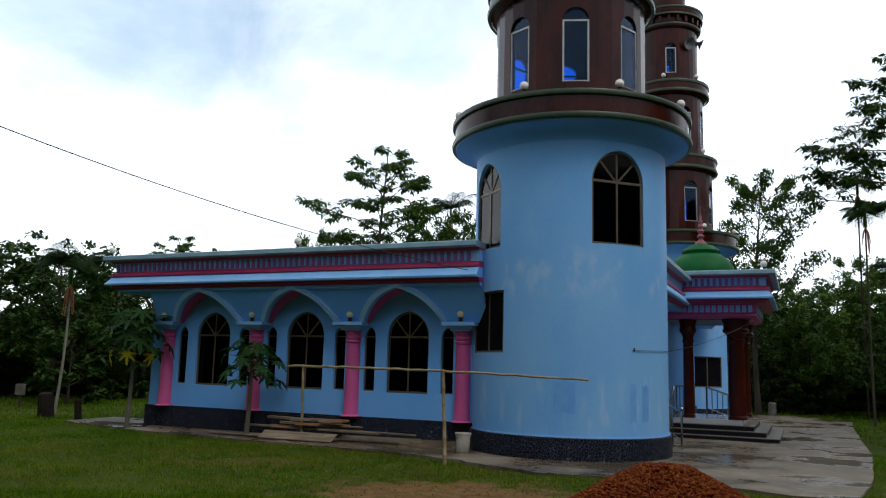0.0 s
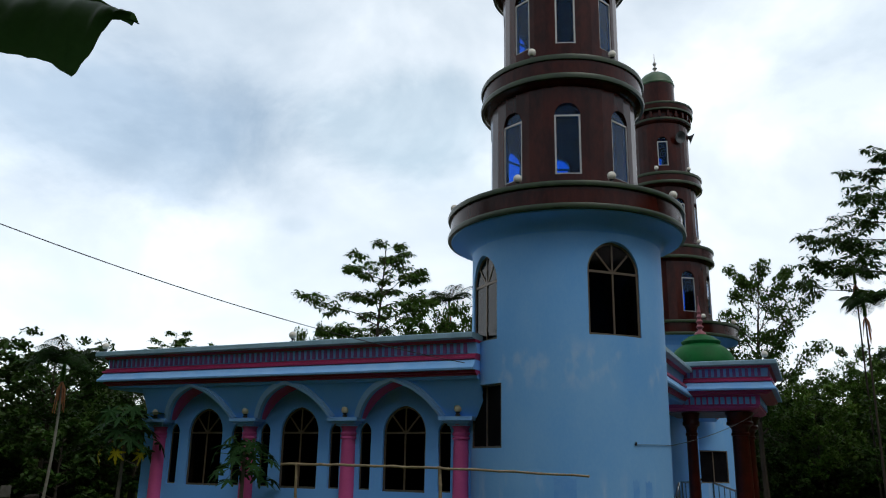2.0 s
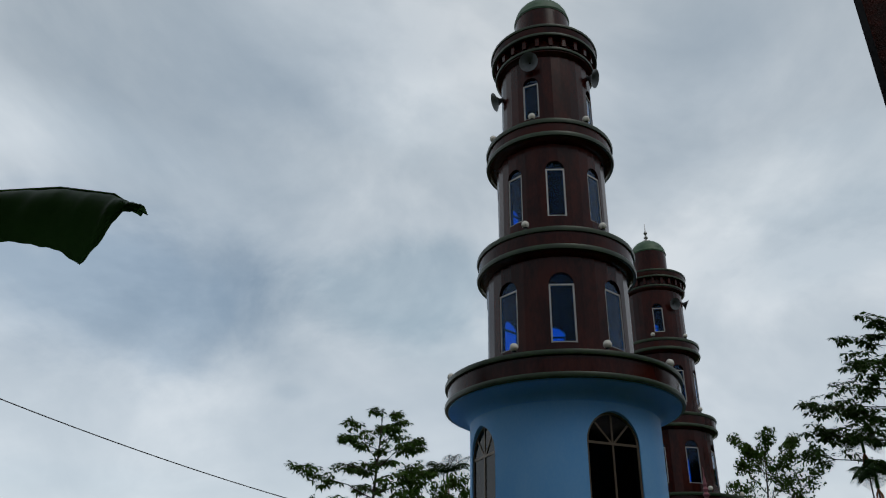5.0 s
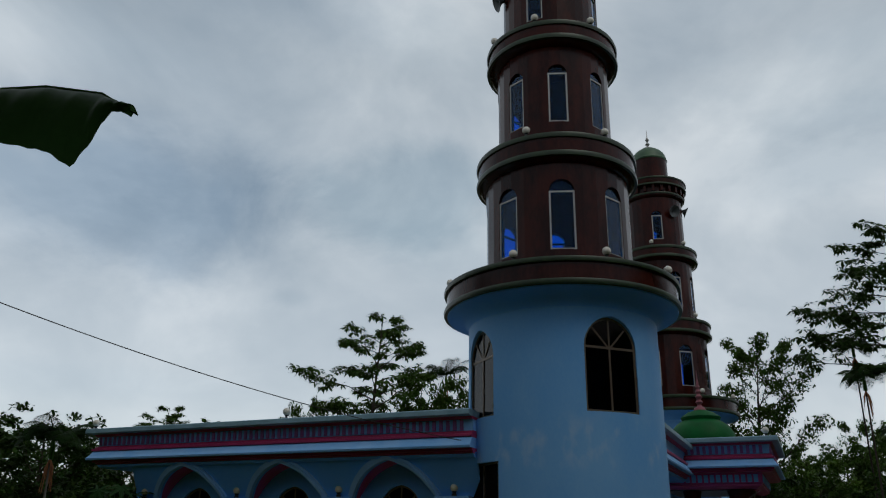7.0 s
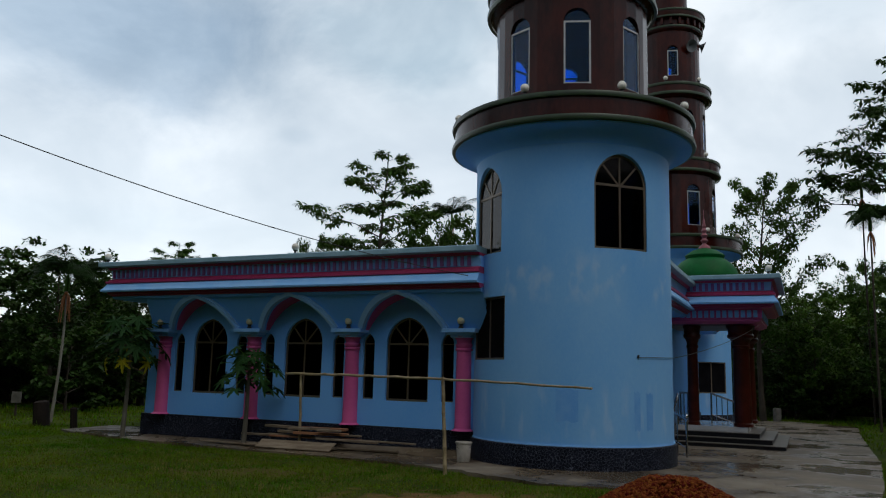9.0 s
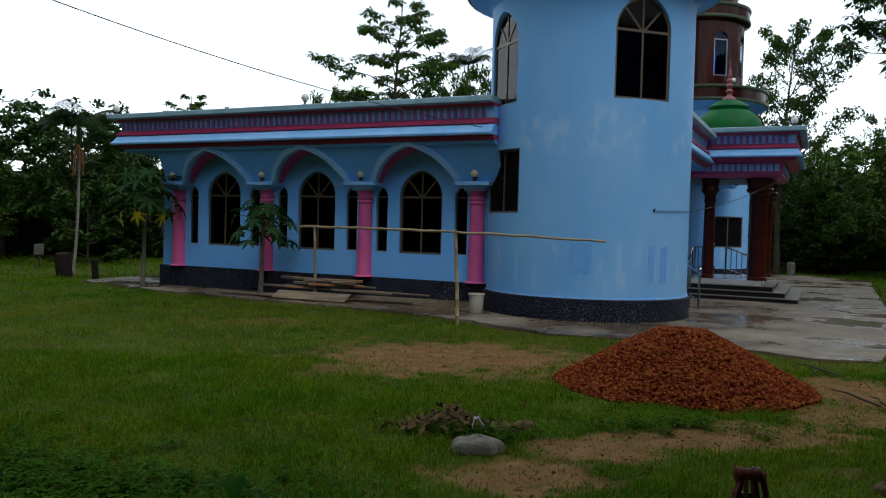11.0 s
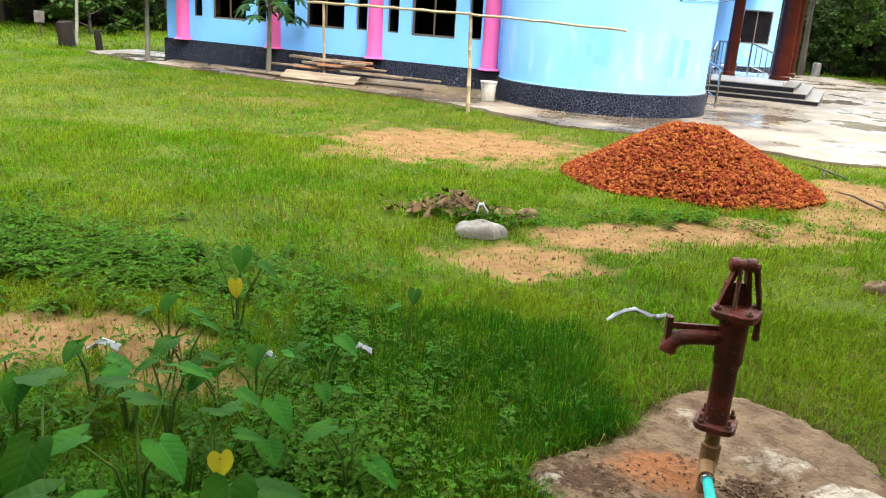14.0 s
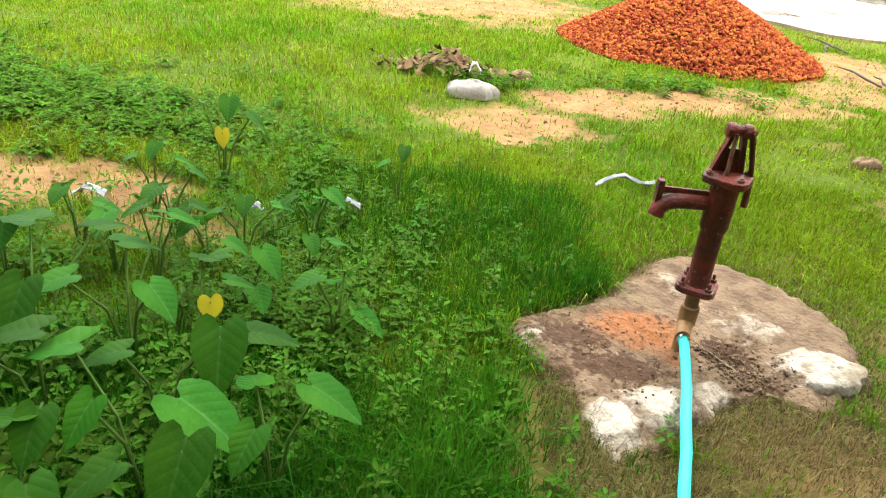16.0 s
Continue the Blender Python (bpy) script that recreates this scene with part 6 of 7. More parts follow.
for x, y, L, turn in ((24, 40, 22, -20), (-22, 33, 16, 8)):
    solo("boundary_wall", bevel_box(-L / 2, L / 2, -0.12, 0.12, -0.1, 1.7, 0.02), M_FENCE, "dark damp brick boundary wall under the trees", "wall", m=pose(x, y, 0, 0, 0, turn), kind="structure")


# ---- trees ----
def leaf_quads(rng, centres, size, flat=0.5, aspect=0.42):
    """Pointed leaves, one folded diamond each, at the centres given."""
    n = len(centres)
    a = rng.uniform(0, 2 * np.pi, n)
    tilt = rng.normal(0, flat, n)
    d = np.stack([np.cos(a) * np.cos(tilt), np.sin(a) * np.cos(tilt), np.sin(tilt) - 0.25], -1)
    s = np.stack([-np.sin(a), np.cos(a), rng.normal(0, flat, n)], -1)
    L = (size * rng.uniform(0.6, 1.25, n))[:, None]
    c = np.asarray(centres)
    v = np.stack([c - d * L * 0.5, c + s * L * aspect - d * L * 0.05, c + d * L * 0.5, c - s * L * aspect - d * L * 0.05], 1)
    return v.reshape(-1, 3), np.arange(4 * n).reshape(-1, 4)


def rosettes(rng, centres, size):
    """Whorls of eight drooping narrow leaflets, one at each centre."""
    n = len(centres)
    k = np.tile(np.arange(8), n)
    c = np.repeat(np.asarray(centres), 8, 0)
    a = k * np.pi / 4 + np.repeat(rng.uniform(0, 6.28, n), 8) + rng.normal(0, 0.2, 8 * n)
    t = rng.normal(-0.35, 0.3, 8 * n)
    d = np.stack([np.cos(a) * np.cos(t), np.sin(a) * np.cos(t), np.sin(t)], -1)
    w = np.stack([-np.sin(a), np.cos(a), rng.normal(0, 0.3, 8 * n)], -1)
    L = (size * np.repeat(rng.uniform(0.7, 1.2, n), 8) * rng.uniform(0.75, 1.1, 8 * n))[:, None]
    v = np.stack([c + d * L * 0.12, c + d * L * 0.6 + w * L * 0.17, c + d * L - np.array([0, 0, 0.12]) * L, c + d * L * 0.6 - w * L * 0.17], 1)
    return v.reshape(-1, 3), np.arange(32 * n).reshape(-1, 4)


def make_tree(seed, h, trunk_r, clear, spread, limbs, leaves, size, mats, style="dense", lean=0.0, label="leafy tree at the edge of the yard"):
    """A tree of height h: bare to the share clear, limbs that reach spread metres out, leaves in clumps on the twigs."""
    rng = np.random.default_rng(seed)
    wood = bmesh.new()
    top = h * (0.93 if style != "layered" else 0.97)
    spine = [Vector((lean * f * h + 0.03 * h * math.sin(3 * f + seed) * f, 0.03 * h * math.sin(2.3 * f + 2 * seed) * f, top * f - 0.2 * (1 - f))) for f in np.linspace(0, 1, 9)]
    tube(wood, spine, [trunk_r * (1.25 if i == 0 else 1 - 0.88 * i / 8) for i in range(9)], 8)

    def on_spine(f):
        k = min(7, int(f * 8))
        return spine[k].lerp(spine[k + 1], f * 8 - k)

    clumps, weights = [], []
    for i in range(limbs):
        f = clear + (0.98 - clear) * ((i + rng.uniform(0.1, 0.9)) / limbs)
        g = (f - clear) / (1 - clear)
        if style == "layered":
            reach = spread * (1.0 - 0.8 * g ** 1.3) * rng.uniform(0.7, 1.1)
            rise = 0.22 + 0.35 * g
        elif style == "slender":
            reach = spread * (0.55 + 0.5 * math.sin(math.pi * min(1, g * 1.1))) * rng.uniform(0.6, 1.1)
            rise = 0.85
        else:
            reach = spread * math.sqrt(max(0.05, 1 - (1.5 * g - 0.5) ** 2 * 0.8)) * rng.uniform(0.65, 1.1)
            rise = 0.25 + 0.6 * g
        a = 2.4 * i + rng.uniform(-0.5, 0.5)
        p0 = on_spine(f)
        way = Vector((math.cos(a), math.sin(a), rise))
        path = [p0 + way * reach * t + Vector((0, 0, (-0.12 if style == "layered" else 0.1) * reach * t * t)) + Vector(rng.normal(0, 0.03 * reach, 3)) * t for t in np.linspace(0, 1, 6)]
        r0 = max(0.02, trunk_r * (1 - 0.85 * f) * 0.55)
        tube(wood, path, [r0 * (1 - 0.85 * t) for t in np.linspace(0, 1, 6)], 5)
        for j in range(7):
            t = rng.uniform(0.3, 1.0)
            k = min(4, int(t * 5))
            q0 = path[k].lerp(path[k + 1], t * 5 - k)
            b = a + rng.choice([-1, 1]) * rng.uniform(0.3, 1.2)
            ln = reach * rng.uniform(0.18, 0.4) * (1.2 - 0.5 * t)
            q1 = q0 + Vector((math.cos(b), math.sin(b), rng.uniform(-0.05, 0.5))) * ln
            tube(wood, [q0, q0.lerp(q1, 0.5) + Vector((0, 0, 0.05 * ln)), q1], [r0 * 0.35, r0 * 0.25, 0.008], 3, False)
            clumps.append((q1, max(0.22, ln * 0.55)))
            clumps.append((q0.lerp(q1, 0.55), max(0.2, ln * 0.4)))
        clumps.append((path[-1], max(0.25, reach * 0.16)))
    cs = np.array([c[0] for c in clumps])
    rs = np.array([c[1] for c in clumps])
    pick = rng.choice(len(cs), leaves, p=rs ** 1.5 / (rs ** 1.5).sum())
    off = rng.normal(0, 1, (leaves, 3))
    off /= np.maximum(1, np.linalg.norm(off, axis=1) / 1.15)[:, None]
    off[:, 2] *= 0.42 if style == "layered" else 0.75
    pts = cs[pick] + off * rs[pick][:, None] * (0.75 if style == "layered" else 1.0)
    tree = thing("tree", Matrix(), label, "tree", "trees round the yard")
    part("trunk", wood, M_BARK, tree, "grey-brown trunk and limbs", smooth=True)
    if style == "layered":
        lv, lf = rosettes(rng, pts, size)
    else:
        lv, lf = leaf_quads(rng, pts, size, 0.55 if style != "slender" else 0.8, 0.36 if style != "slender" else 0.28)
    part("crown", quick_mesh("crown", lv, lf, mats), None, tree, "crown of many small leaves")
    return tree


EXTENT = {}


def place(ob, x, y, turn, width, height):
    """A copy whose crown is width across and height high."""
    if ob.name not in EXTENT:
        crown = [c for c in ob.children if c.name.startswith("crown")][0]
        co = np.empty(len(crown.data.vertices) * 3)
        crown.data.vertices.foreach_get("co", co)
        co = co.reshape(-1, 3)
        EXTENT[ob.name] = (np.ptp(co[:, 0]) + np.ptp(co[:, 1])) / 2, co[:, 2].max()
    w, h = EXTENT[ob.name]
    return copy_thing(ob, Matrix.Translation((x, y, -0.02)) @ Matrix.Rotation(radians(turn), 4, "Z") @ Matrix.Diagonal((width / w, width / w, height / h, 1)))


tall = make_tree(11, 14.6, 0.2, 0.42, 4.9, 30, 1500, 0.40, L_MID, "layered", label="tall open tree with layered branches behind the hall")
tall.matrix_basis = Matrix.Translation((-3.9, 45, 0))
over = make_tree(14, 15.0, 0.2, 0.56, 4.5, 26, 1200, 0.34, L_DARK, "layered", label="tall open tree with layered dark branches")
over.matrix_basis = Matrix.Translation((18.2, 30, 0)) @ Matrix.Rotation(radians(160), 4, "Z")
slim = make_tree(17, 10.6, 0.14, 0.3, 2.3, 24, 13000, 0.14, L_MID, "slender", label="slender feathery tree beside the far minaret")
slim.matrix_basis = Matrix.Translation((13.6, 34, 0))
dense = make_tree(21, 8.6, 0.2, 0.2, 3.2, 24, 8500, 0.24, L_DARK, label="dense dark green tree")
dense.matrix_basis = Matrix.Translation((-26, 37, 0))
dense2 = make_tree(23, 9.0, 0.18, 0.22, 2.9, 24, 8000, 0.22, L_MID, label="dense green tree among its neighbours")
dense2.matrix_basis = Matrix.Translation((-30, 44, 0))
bush = make_tree(29, 3.6, 0.08, 0.04, 1.9, 12, 2700, 0.27, L_DARK, label="dense dark shrub under the trees")
bush.matrix_basis = Matrix.Translation((-13.4, 28.5, 0)) @ Matrix.Diagonal((0.8, 0.8, 0.7, 1))
light = make_tree(31, 6.0, 0.1, 0.12, 2.1, 22, 9000, 0.17, L_LIGHT, label="light green bushy tree at the yard's edge")
light.matrix_basis = Matrix.Translation((22.5, 39, 0)) @ Matrix.Diagonal((1.1, 1.1, 1.15, 1))

# Unseen trees, added behind the walker to shade the near ground.
shade = make_tree(37, 9.6, 0.2, 0.58, 3.3, 26, 15000, 0.3, L_MID, label="unseen broad tree added behind the walker for shade")
shade.matrix_basis = Matrix.Translation((-0.2, -3.2, 0))
for x, y, turn in ((-4.2, -1.8, 70), (3.2, -3.0, 160), (6.4, -2.0, 20)):
    copy_thing(shade, Matrix.Translation((x, y, 0)) @ Matrix.Rotation(radians(turn), 4, "Z"))
# left of the hall
for x, y, turn, w, h in ((-22, 34, 10, 7, 6.4), (-18.7, 32, 80, 6.5, 6.9), (-15.6, 31.5, 140, 5.5, 6.6), (-12.6, 33.5, 200, 5, 6.0), (-20, 27, 100, 5, 4.6), (-28, 33, 20, 8, 7.4), (-24, 28, 10, 6, 5.0), (-16.5, 40, 60, 7, 6.6), (-33, 38, 60, 9, 8.0),
                         # right of the porch
                         (16.6, 38, 30, 5, 5.2), (20.5, 35, 120, 4.5, 5.2), (25, 34, 200, 5, 5.6), (23.0, 29, 250, 4, 5.4), (29, 33, 20, 8, 9.5), (18, 46, 80, 7, 6.6), (28, 42, 130, 7, 7.8), (34, 40, 20, 9, 10.5), (31, 28, 90, 7, 9.0),
                         # behind the walker, unseen, added to dim the light further
                         (-4.0, -6.4, 20, 7.5, 9.5), (6.5, -5.3, 150, 7.5, 9.0)):
    place(dense, x, y, turn, w, h)
for x, y, turn, w, h in ((-6.7, 40, 40, 3.0, 8.6), (-0.9, 42, 90, 5.0, 10.2), (1.9, 43, 30, 4.6, 10.8), (-5.2, 47, 130, 6, 9.4), (4.6, 47, 10, 6, 10.0), (-8.6, 48, 80, 5, 7.8), (18.6, 31.5, 200, 4.0, 5.2), (12.6, 41, 10, 5, 5.0), (22.5, 45, 70, 7, 7.4), (-21, 44, 30, 8, 7.2), (-17.4, 28.5, 0, 3.4, 3.8)):
    place(dense2, x, y, turn, w, h)
for x, y, turn, w, h in ((-15.6, 45, 0, 6.5, 8.9), (-13.4, 46, 120, 4.5, 8.4), (-34, 44, 30, 7, 8.0), (-21.5, 31, 200, 5, 6.8)):
    place(tall, x, y, turn, w, h)
for x, y, turn, w, h in ((18.0, 42, 60, 4.0, 7.0), (21.8, 40, 170, 4.0, 8.0), (-10.3, 50, 20, 4, 8.2)):
    place(slim, x, y, turn, w, h)
for x, y, turn, w, h in ((19.6, 40, 30, 4.6, 5.6), (26, 33, 100, 5, 6.0), (16.9, 36, 180, 3.6, 4.6), (23.8, 31, 20, 4.5, 5.5)):
    place(light, x, y, turn, w, h)
for i in range(46):
    side = -1 if i % 2 else 1
    x = rng.uniform(11, 30) * side if side > 0 else -rng.uniform(9.5, 30)
    y = (27 if side < 0 else 35.5) + 0.25 * abs(x) * (1 if side < 0 else -0.35) + rng.uniform(0, 5)
    place(bush, x, y, rng.uniform(0, 360), rng.uniform(2.4, 4.8), rng.uniform(1.6, 3.8))

# far woods that close the horizon
n = 45000
az = rng.uniform(-1.25, 1.25, n)
dist = rng.uniform(52, 80, n)
hmax = 5.0 + 1.0 * np.sin(7 * az) + 0.8 * np.sin(17 * az + 1) + 0.6 * np.sin(41 * az)
fz = rng.uniform(0, 1, n) ** 0.8 * hmax
lv, lf = leaf_quads(rng, np.stack([dist * np.sin(az), dist * np.cos(az), fz], -1), 1.15, 0.6)
solo("far_woods", quick_mesh("far_woods", lv, lf, L_DARK), None, "belt of distant dark woods", "woods", kind="stuff")
# unseen leaf ring, added to darken window reflections and light from the sides
n = 20000
az = rng.uniform(0.74, 2 * np.pi - 0.74, n)
dist = rng.uniform(19, 30, n)
lv, lf = leaf_quads(rng, np.stack([dist * np.sin(az), dist * np.cos(az), rng.uniform(0, 11, n)], -1), 2.1, 0.6)
solo("woods_behind", quick_mesh("woods_behind", lv, lf, L_DARK), None, "unseen ring of leaves added behind the walker to darken reflections", "woods", kind="stuff")


# ---- betel palms ----
def frond(bm, base, a, length, droop, rise, width=0.3, pairs=24):
    """A feathery palm frond."""
    base = Vector(base)
    side = Vector((-math.sin(a), math.cos(a), 0))
    pts = [base + Vector((math.cos(a), math.sin(a), 0)) * length * t * (1 - 0.25 * t * droop) + Vector((0, 0, length * (rise * t - droop * t * t))) for t in np.linspace(0, 1, pairs + 1)]
    tube(bm, pts, [0.022 * (1 - 0.8 * i / pairs) for i in range(pairs + 1)], 4)
    for i in range(2, pairs + 1):
        w = width * math.sin(math.pi * (0.12 + 0.86 * i / (pairs + 1))) + 0.05
        fwd = (pts[i] - pts[i - 1]).normalized()
        for sgn in (-1, 1):
            tip = pts[i] + side * sgn * w + fwd * 0.14 - Vector((0, 0, w * 0.55))
            vs = [bm.verts.new(q) for q in (pts[i] - fwd * 0.016, pts[i] + fwd * 0.016, tip + fwd * 0.012, tip - fwd * 0.008)]
            bm.faces.new(vs)


def betel_palm(x, y, h, seed, label, fronds=16, length=1.7, bark=M_BARK):
    r = random.Random(seed)
    palm = thing("betel_palm", pose(x, y, 0), label, "palm", "betel palms")
    bend = r.uniform(-0.12, 0.12)
    spine = [Vector((bend * math.sin(2 * f), 0.05 * math.sin(3 * f), h * f - 0.1)) for f in np.linspace(0, 1, 12)]
    path, radii = [], []
    for i, p in enumerate(spine):
        path.append(p)
        radii.append(0.042 * (1.15 - 0.45 * i / 11))
    part("trunk", tube(bmesh.new(), path, radii, 10), bark, palm, "slim ringed trunk", smooth=True)
    part("crownshaft", tube(bmesh.new(), [spine[-1], spine[-1] + Vector((0, 0, 0.35)), spine[-1] + Vector((0, 0, 0.6))], [0.07, 0.06, 0.03], 10), L_STALK, palm, "green crown shaft", smooth=True)
    for k in range(fronds):
        bm = bmesh.new()
        frond(bm, spine[-1] + Vector((0, 0, 0.5)), 2 * math.pi * k / fronds + r.uniform(-0.2, 0.2), length * r.uniform(0.85, 1.15), r.uniform(0.55, 1.0), r.uniform(0.55, 1.15), 0.36)
        part("frond", bm, L_PALM, palm)
    bm = bmesh.new()
    for k in range(14):
        a = r.uniform(0, 6.28)
        tube(bm, [spine[-1], spine[-1] + Vector((0.1 * math.cos(a), 0.1 * math.sin(a), -0.2)), spine[-1] + Vector((0.15 * math.cos(a), 0.15 * math.sin(a), -0.45 - r.uniform(0, 0.55)))], [0.022, 0.022, 0.010], 4)
    part("dead_frond", bm, M_DEADFROND, palm, "hanging orange dead frond")
    return palm


M_DEADFROND = material("orange_dead_frond", (0.36, 0.14, 0.045), (0.26, 0.10, 0.04), scale=5, fine=40, rough=0.9, bump=0.2)
betel_palm(-11.2, 23.0, 3.85, 2, "betel palm with a slim pale trunk and a hanging dead frond", 20, 1.3, M_PALMTRUNK)
betel_palm(15.3, 28.0, 7.2, 5, "tall betel palm among dark trees", 14, 0.95)
betel_palm(17.8, 33.0, 9.6, 9, "tall betel palm among dark trees", 14, 1.0)
betel_palm(19.2, 33.0, 6.0, 12, "young betel palm among dark trees", 9, 1.1)
betel_palm(0.2, 44.0, 10.2, 15, "fan-crowned palm among the trees behind the hall", 18, 1.6)


# ---- papaya ----
def papaya_leaf_mesh(mat, name):
    """A flat hand of seven lobes with a drooping edge."""
    bm = bmesh.new()
    hub = bm.verts.new((0, 0, 0))
    rim = []
    for k in range(7):
        a = radians(-135 + 45 * k)
        L = (0.22, 0.27, 0.32, 0.36, 0.32, 0.27, 0.22)[k]
        for da, f in ((-0.30, 0.38), (-0.24, 0.62), (-0.13, 0.66), (-0.10, 0.86), (0.0, 1.0), (0.10, 0.86), (0.13, 0.66), (0.24, 0.62), (0.30, 0.38)):
            d = L * f
            rim.append(bm.verts.new((d * math.cos(a + da), d * math.sin(a + da), -0.55 * d * d - 0.05 * d)))
    for p, q in zip(rim, rim[1:]):
        bm.faces.new((hub, p, q))
    return mesh_of(name, bm, mat)


PAPAYA, PAPAYA_OLD = papaya_leaf_mesh(L_PAPAYA, "papaya_leaf"), papaya_leaf_mesh(L_YELLOW, "papaya_leaf_old")


def papaya(x, y, h, seed, label, leaves=20, size=1.0, old=()):
    r = random.Random(seed)
    tree = thing("papaya_tree", pose(x, y, 0), label, "papaya tree", "papaya trees")
    spine = [Vector((0.03 * math.sin(2 * f), 0.02 * math.sin(3 * f), h * f - 0.1)) for f in np.linspace(0, 1, 10)]
    part("trunk", tube(bmesh.new(), spine, [0.06 - 0.03 * i / 9 for i in range(10)], 10), M_PALEBARK, tree, "slim ringed trunk", smooth=True)
    for k in range(leaves):
        f = k / leaves
        dead = k in old
        a = 2.4 * k + r.uniform(-0.3, 0.3) if not dead else (3.5, 5.9, 4.8)[old.index(k)]
        base = spine[-1] + Vector((0, 0, -0.35 * (1 - f)))
        rise = -0.5 + 1.4 * f if not dead else -0.75
        L = size * (r.uniform(0.22, 0.62) * (1.0 - 0.3 * f) if not dead else 0.42)
        tip = base + Vector((math.cos(a), math.sin(a), rise)).normalized() * L
        mid = base.lerp(tip, 0.5) + Vector((0, 0, 0.08 * L))
        st = part("leaf_stalk", tube(bmesh.new(), [base, mid, tip], [0.009, 0.007, 0.005], 5), L_STALK if not dead else L_YELLOW, tree)
        part("leaf", PAPAYA_OLD if dead else PAPAYA, None, st, "yellowed drooping leaf" if dead else "", m=Matrix.Translation(tip) @ Matrix.Rotation(a, 4, "Z") @ Matrix.Rotation(radians(r.uniform(0, 62) if not dead else 85), 4, "Y") @ Matrix.Diagonal((size * (0.5 if dead else 0.68), size * (0.5 if dead else 0.68), size * 0.8, 1)))
    return tree


papaya(-4.26, 17.3, 1.92, 3, "young papaya tree with lobed leaves before the wall", 34, 1.3)
papaya(-7.4, 18.65, 2.55, 4, "papaya tree with two yellow drooping leaves", 40, 1.6, (1, 4, 6))
papaya(-7.3, 21.3, 2.6, 6, "papaya tree behind the hall's corner", 20, 1.1)
papaya(-17.0, 24.5, 2.4, 7, "papaya tree at the edge of the yard", 22, 1.1)

# ---- banana plant whose leaf hangs into view ----
banana = thing("banana_plant", Matrix(), "banana plant with a broad torn drooping leaf", "banana plant")
part("stem", tube(bmesh.new(), [(-4.3, 2.7, -0.1), (-4.28, 2.68, 1.2), (-4.2, 2.66, 2.3), (-4.0, 2.6, 2.8)], [0.16, 0.14, 0.11, 0.07], 14), M_PALEBARK, banana, "thick pale banana stem", smooth=True)
rib = [Vector(q) for q in ((-4.0, 2.7, 2.8), (-3.2, 2.64, 3.1), (-2.6, 2.58, 3.25), (-2.25, 2.56, 3.30), (-1.92, 2.55, 3.33), (-1.60, 2.55, 3.36), (-1.37, 2.55, 3.335), (-1.21, 2.55, 3.24))]
part("leaf_rib", tube(bmesh.new(), rib, [0.035, 0.026, 0.02, 0.016, 0.013, 0.010, 0.007, 0.003], 8), L_STALK, banana, "pale midrib", smooth=True)
HANG = ((-4.0, 0.05), (-3.2, 0.2), (-2.6, 0.26), (-1.92, 0.24), (-1.79, 0.265), (-1.62, 0.31), (-1.48, 0.335), (-1.39, 0.37), (-1.34, 0.25), (-1.31, 0.14), (-1.28, 0.08), (-1.21, 0.03))
for sgn in (-1, 1):
    bm = bmesh.new()
    rows = []
    for i in range(91):
        f = 0.1 + 0.9 * i / 90
        k = min(6, int(f * 7))
        p = rib[k].lerp(rib[k + 1], f * 7 - k)
        drop = float(np.interp(p.x, [q[0] for q in HANG], [q[1] for q in HANG])) * (1 + 0.025 * math.sin(23 * f))
        row = []
        for j in range(9):
            t = j / 8
            fold = (0.008 * math.sin(70 * f + 4 * t) + 0.005 * math.sin(163 * f + 5 * t)) * t * (1.3 - t)
            if sgn < 0:
                row.append(bm.verts.new((p.x + 0.05 * t * (1 - t), p.y - 0.10 * math.sin(2.2 * t) - fold, p.z - drop * (0.35 * t + 0.65 * t * t) + fold)))
            else:
                row.append(bm.verts.new((p.x - 0.03 * t, p.y + 0.35 * drop * t, p.z + 0.02 * math.sin(3 * t) - 0.1 * drop * t * t + fold)))
        rows.append(row)
    for a, b in zip(rows, rows[1:]):
        for j in range(8):
            bm.faces.new((a[j], a[j + 1], b[j + 1], b[j]))
    part("leaf_blade", bm, L_BANANA, banana, "broad dark green leaf half with ribs and a torn edge", smooth=True)


# ---- taro and weeds ----
def taro_mesh(name, mat):
    """A heart-shaped leaf blade with a wavy edge, cupped along the midrib; the stalk meets it at the origin."""
    bm = bmesh.new()
    out = [(-0.13, 0.012), (-0.25, 0.085), (-0.30, 0.18), (-0.23, 0.285), (-0.06, 0.345), (0.14, 0.345), (0.34, 0.285), (0.53, 0.185), (0.68, 0.08), (0.775, 0.008)]
    mid = [-0.13, -0.11, -0.08, -0.04, 0.02, 0.14, 0.30, 0.47, 0.63, 0.79]

    def blade(x, y, t):
        return Vector((x, y, 0.20 * abs(y) - 0.26 * max(0.0, x) ** 2 - 0.35 * y * y - 0.1 * min(0.0, x) ** 2 + 0.022 * t * t * math.sin(17 * x + (3 if y > 0 else 0))))

    spine = [bm.verts.new(blade(x, 0, 0)) for x in mid]
    for side in (-1, 1):
        last = spine
        for t in (0.3, 0.65, 1.0):
            ring = [bm.verts.new(blade(mx + (ox - mx) * t, side * oy * t, t)) for mx, (ox, oy) in zip(mid, out)]
            for i in range(len(mid) - 1):
                bm.faces.new((last[i], last[i + 1], ring[i + 1], ring[i]))
            last = ring
    return mesh_of(name, bm, mat, True)


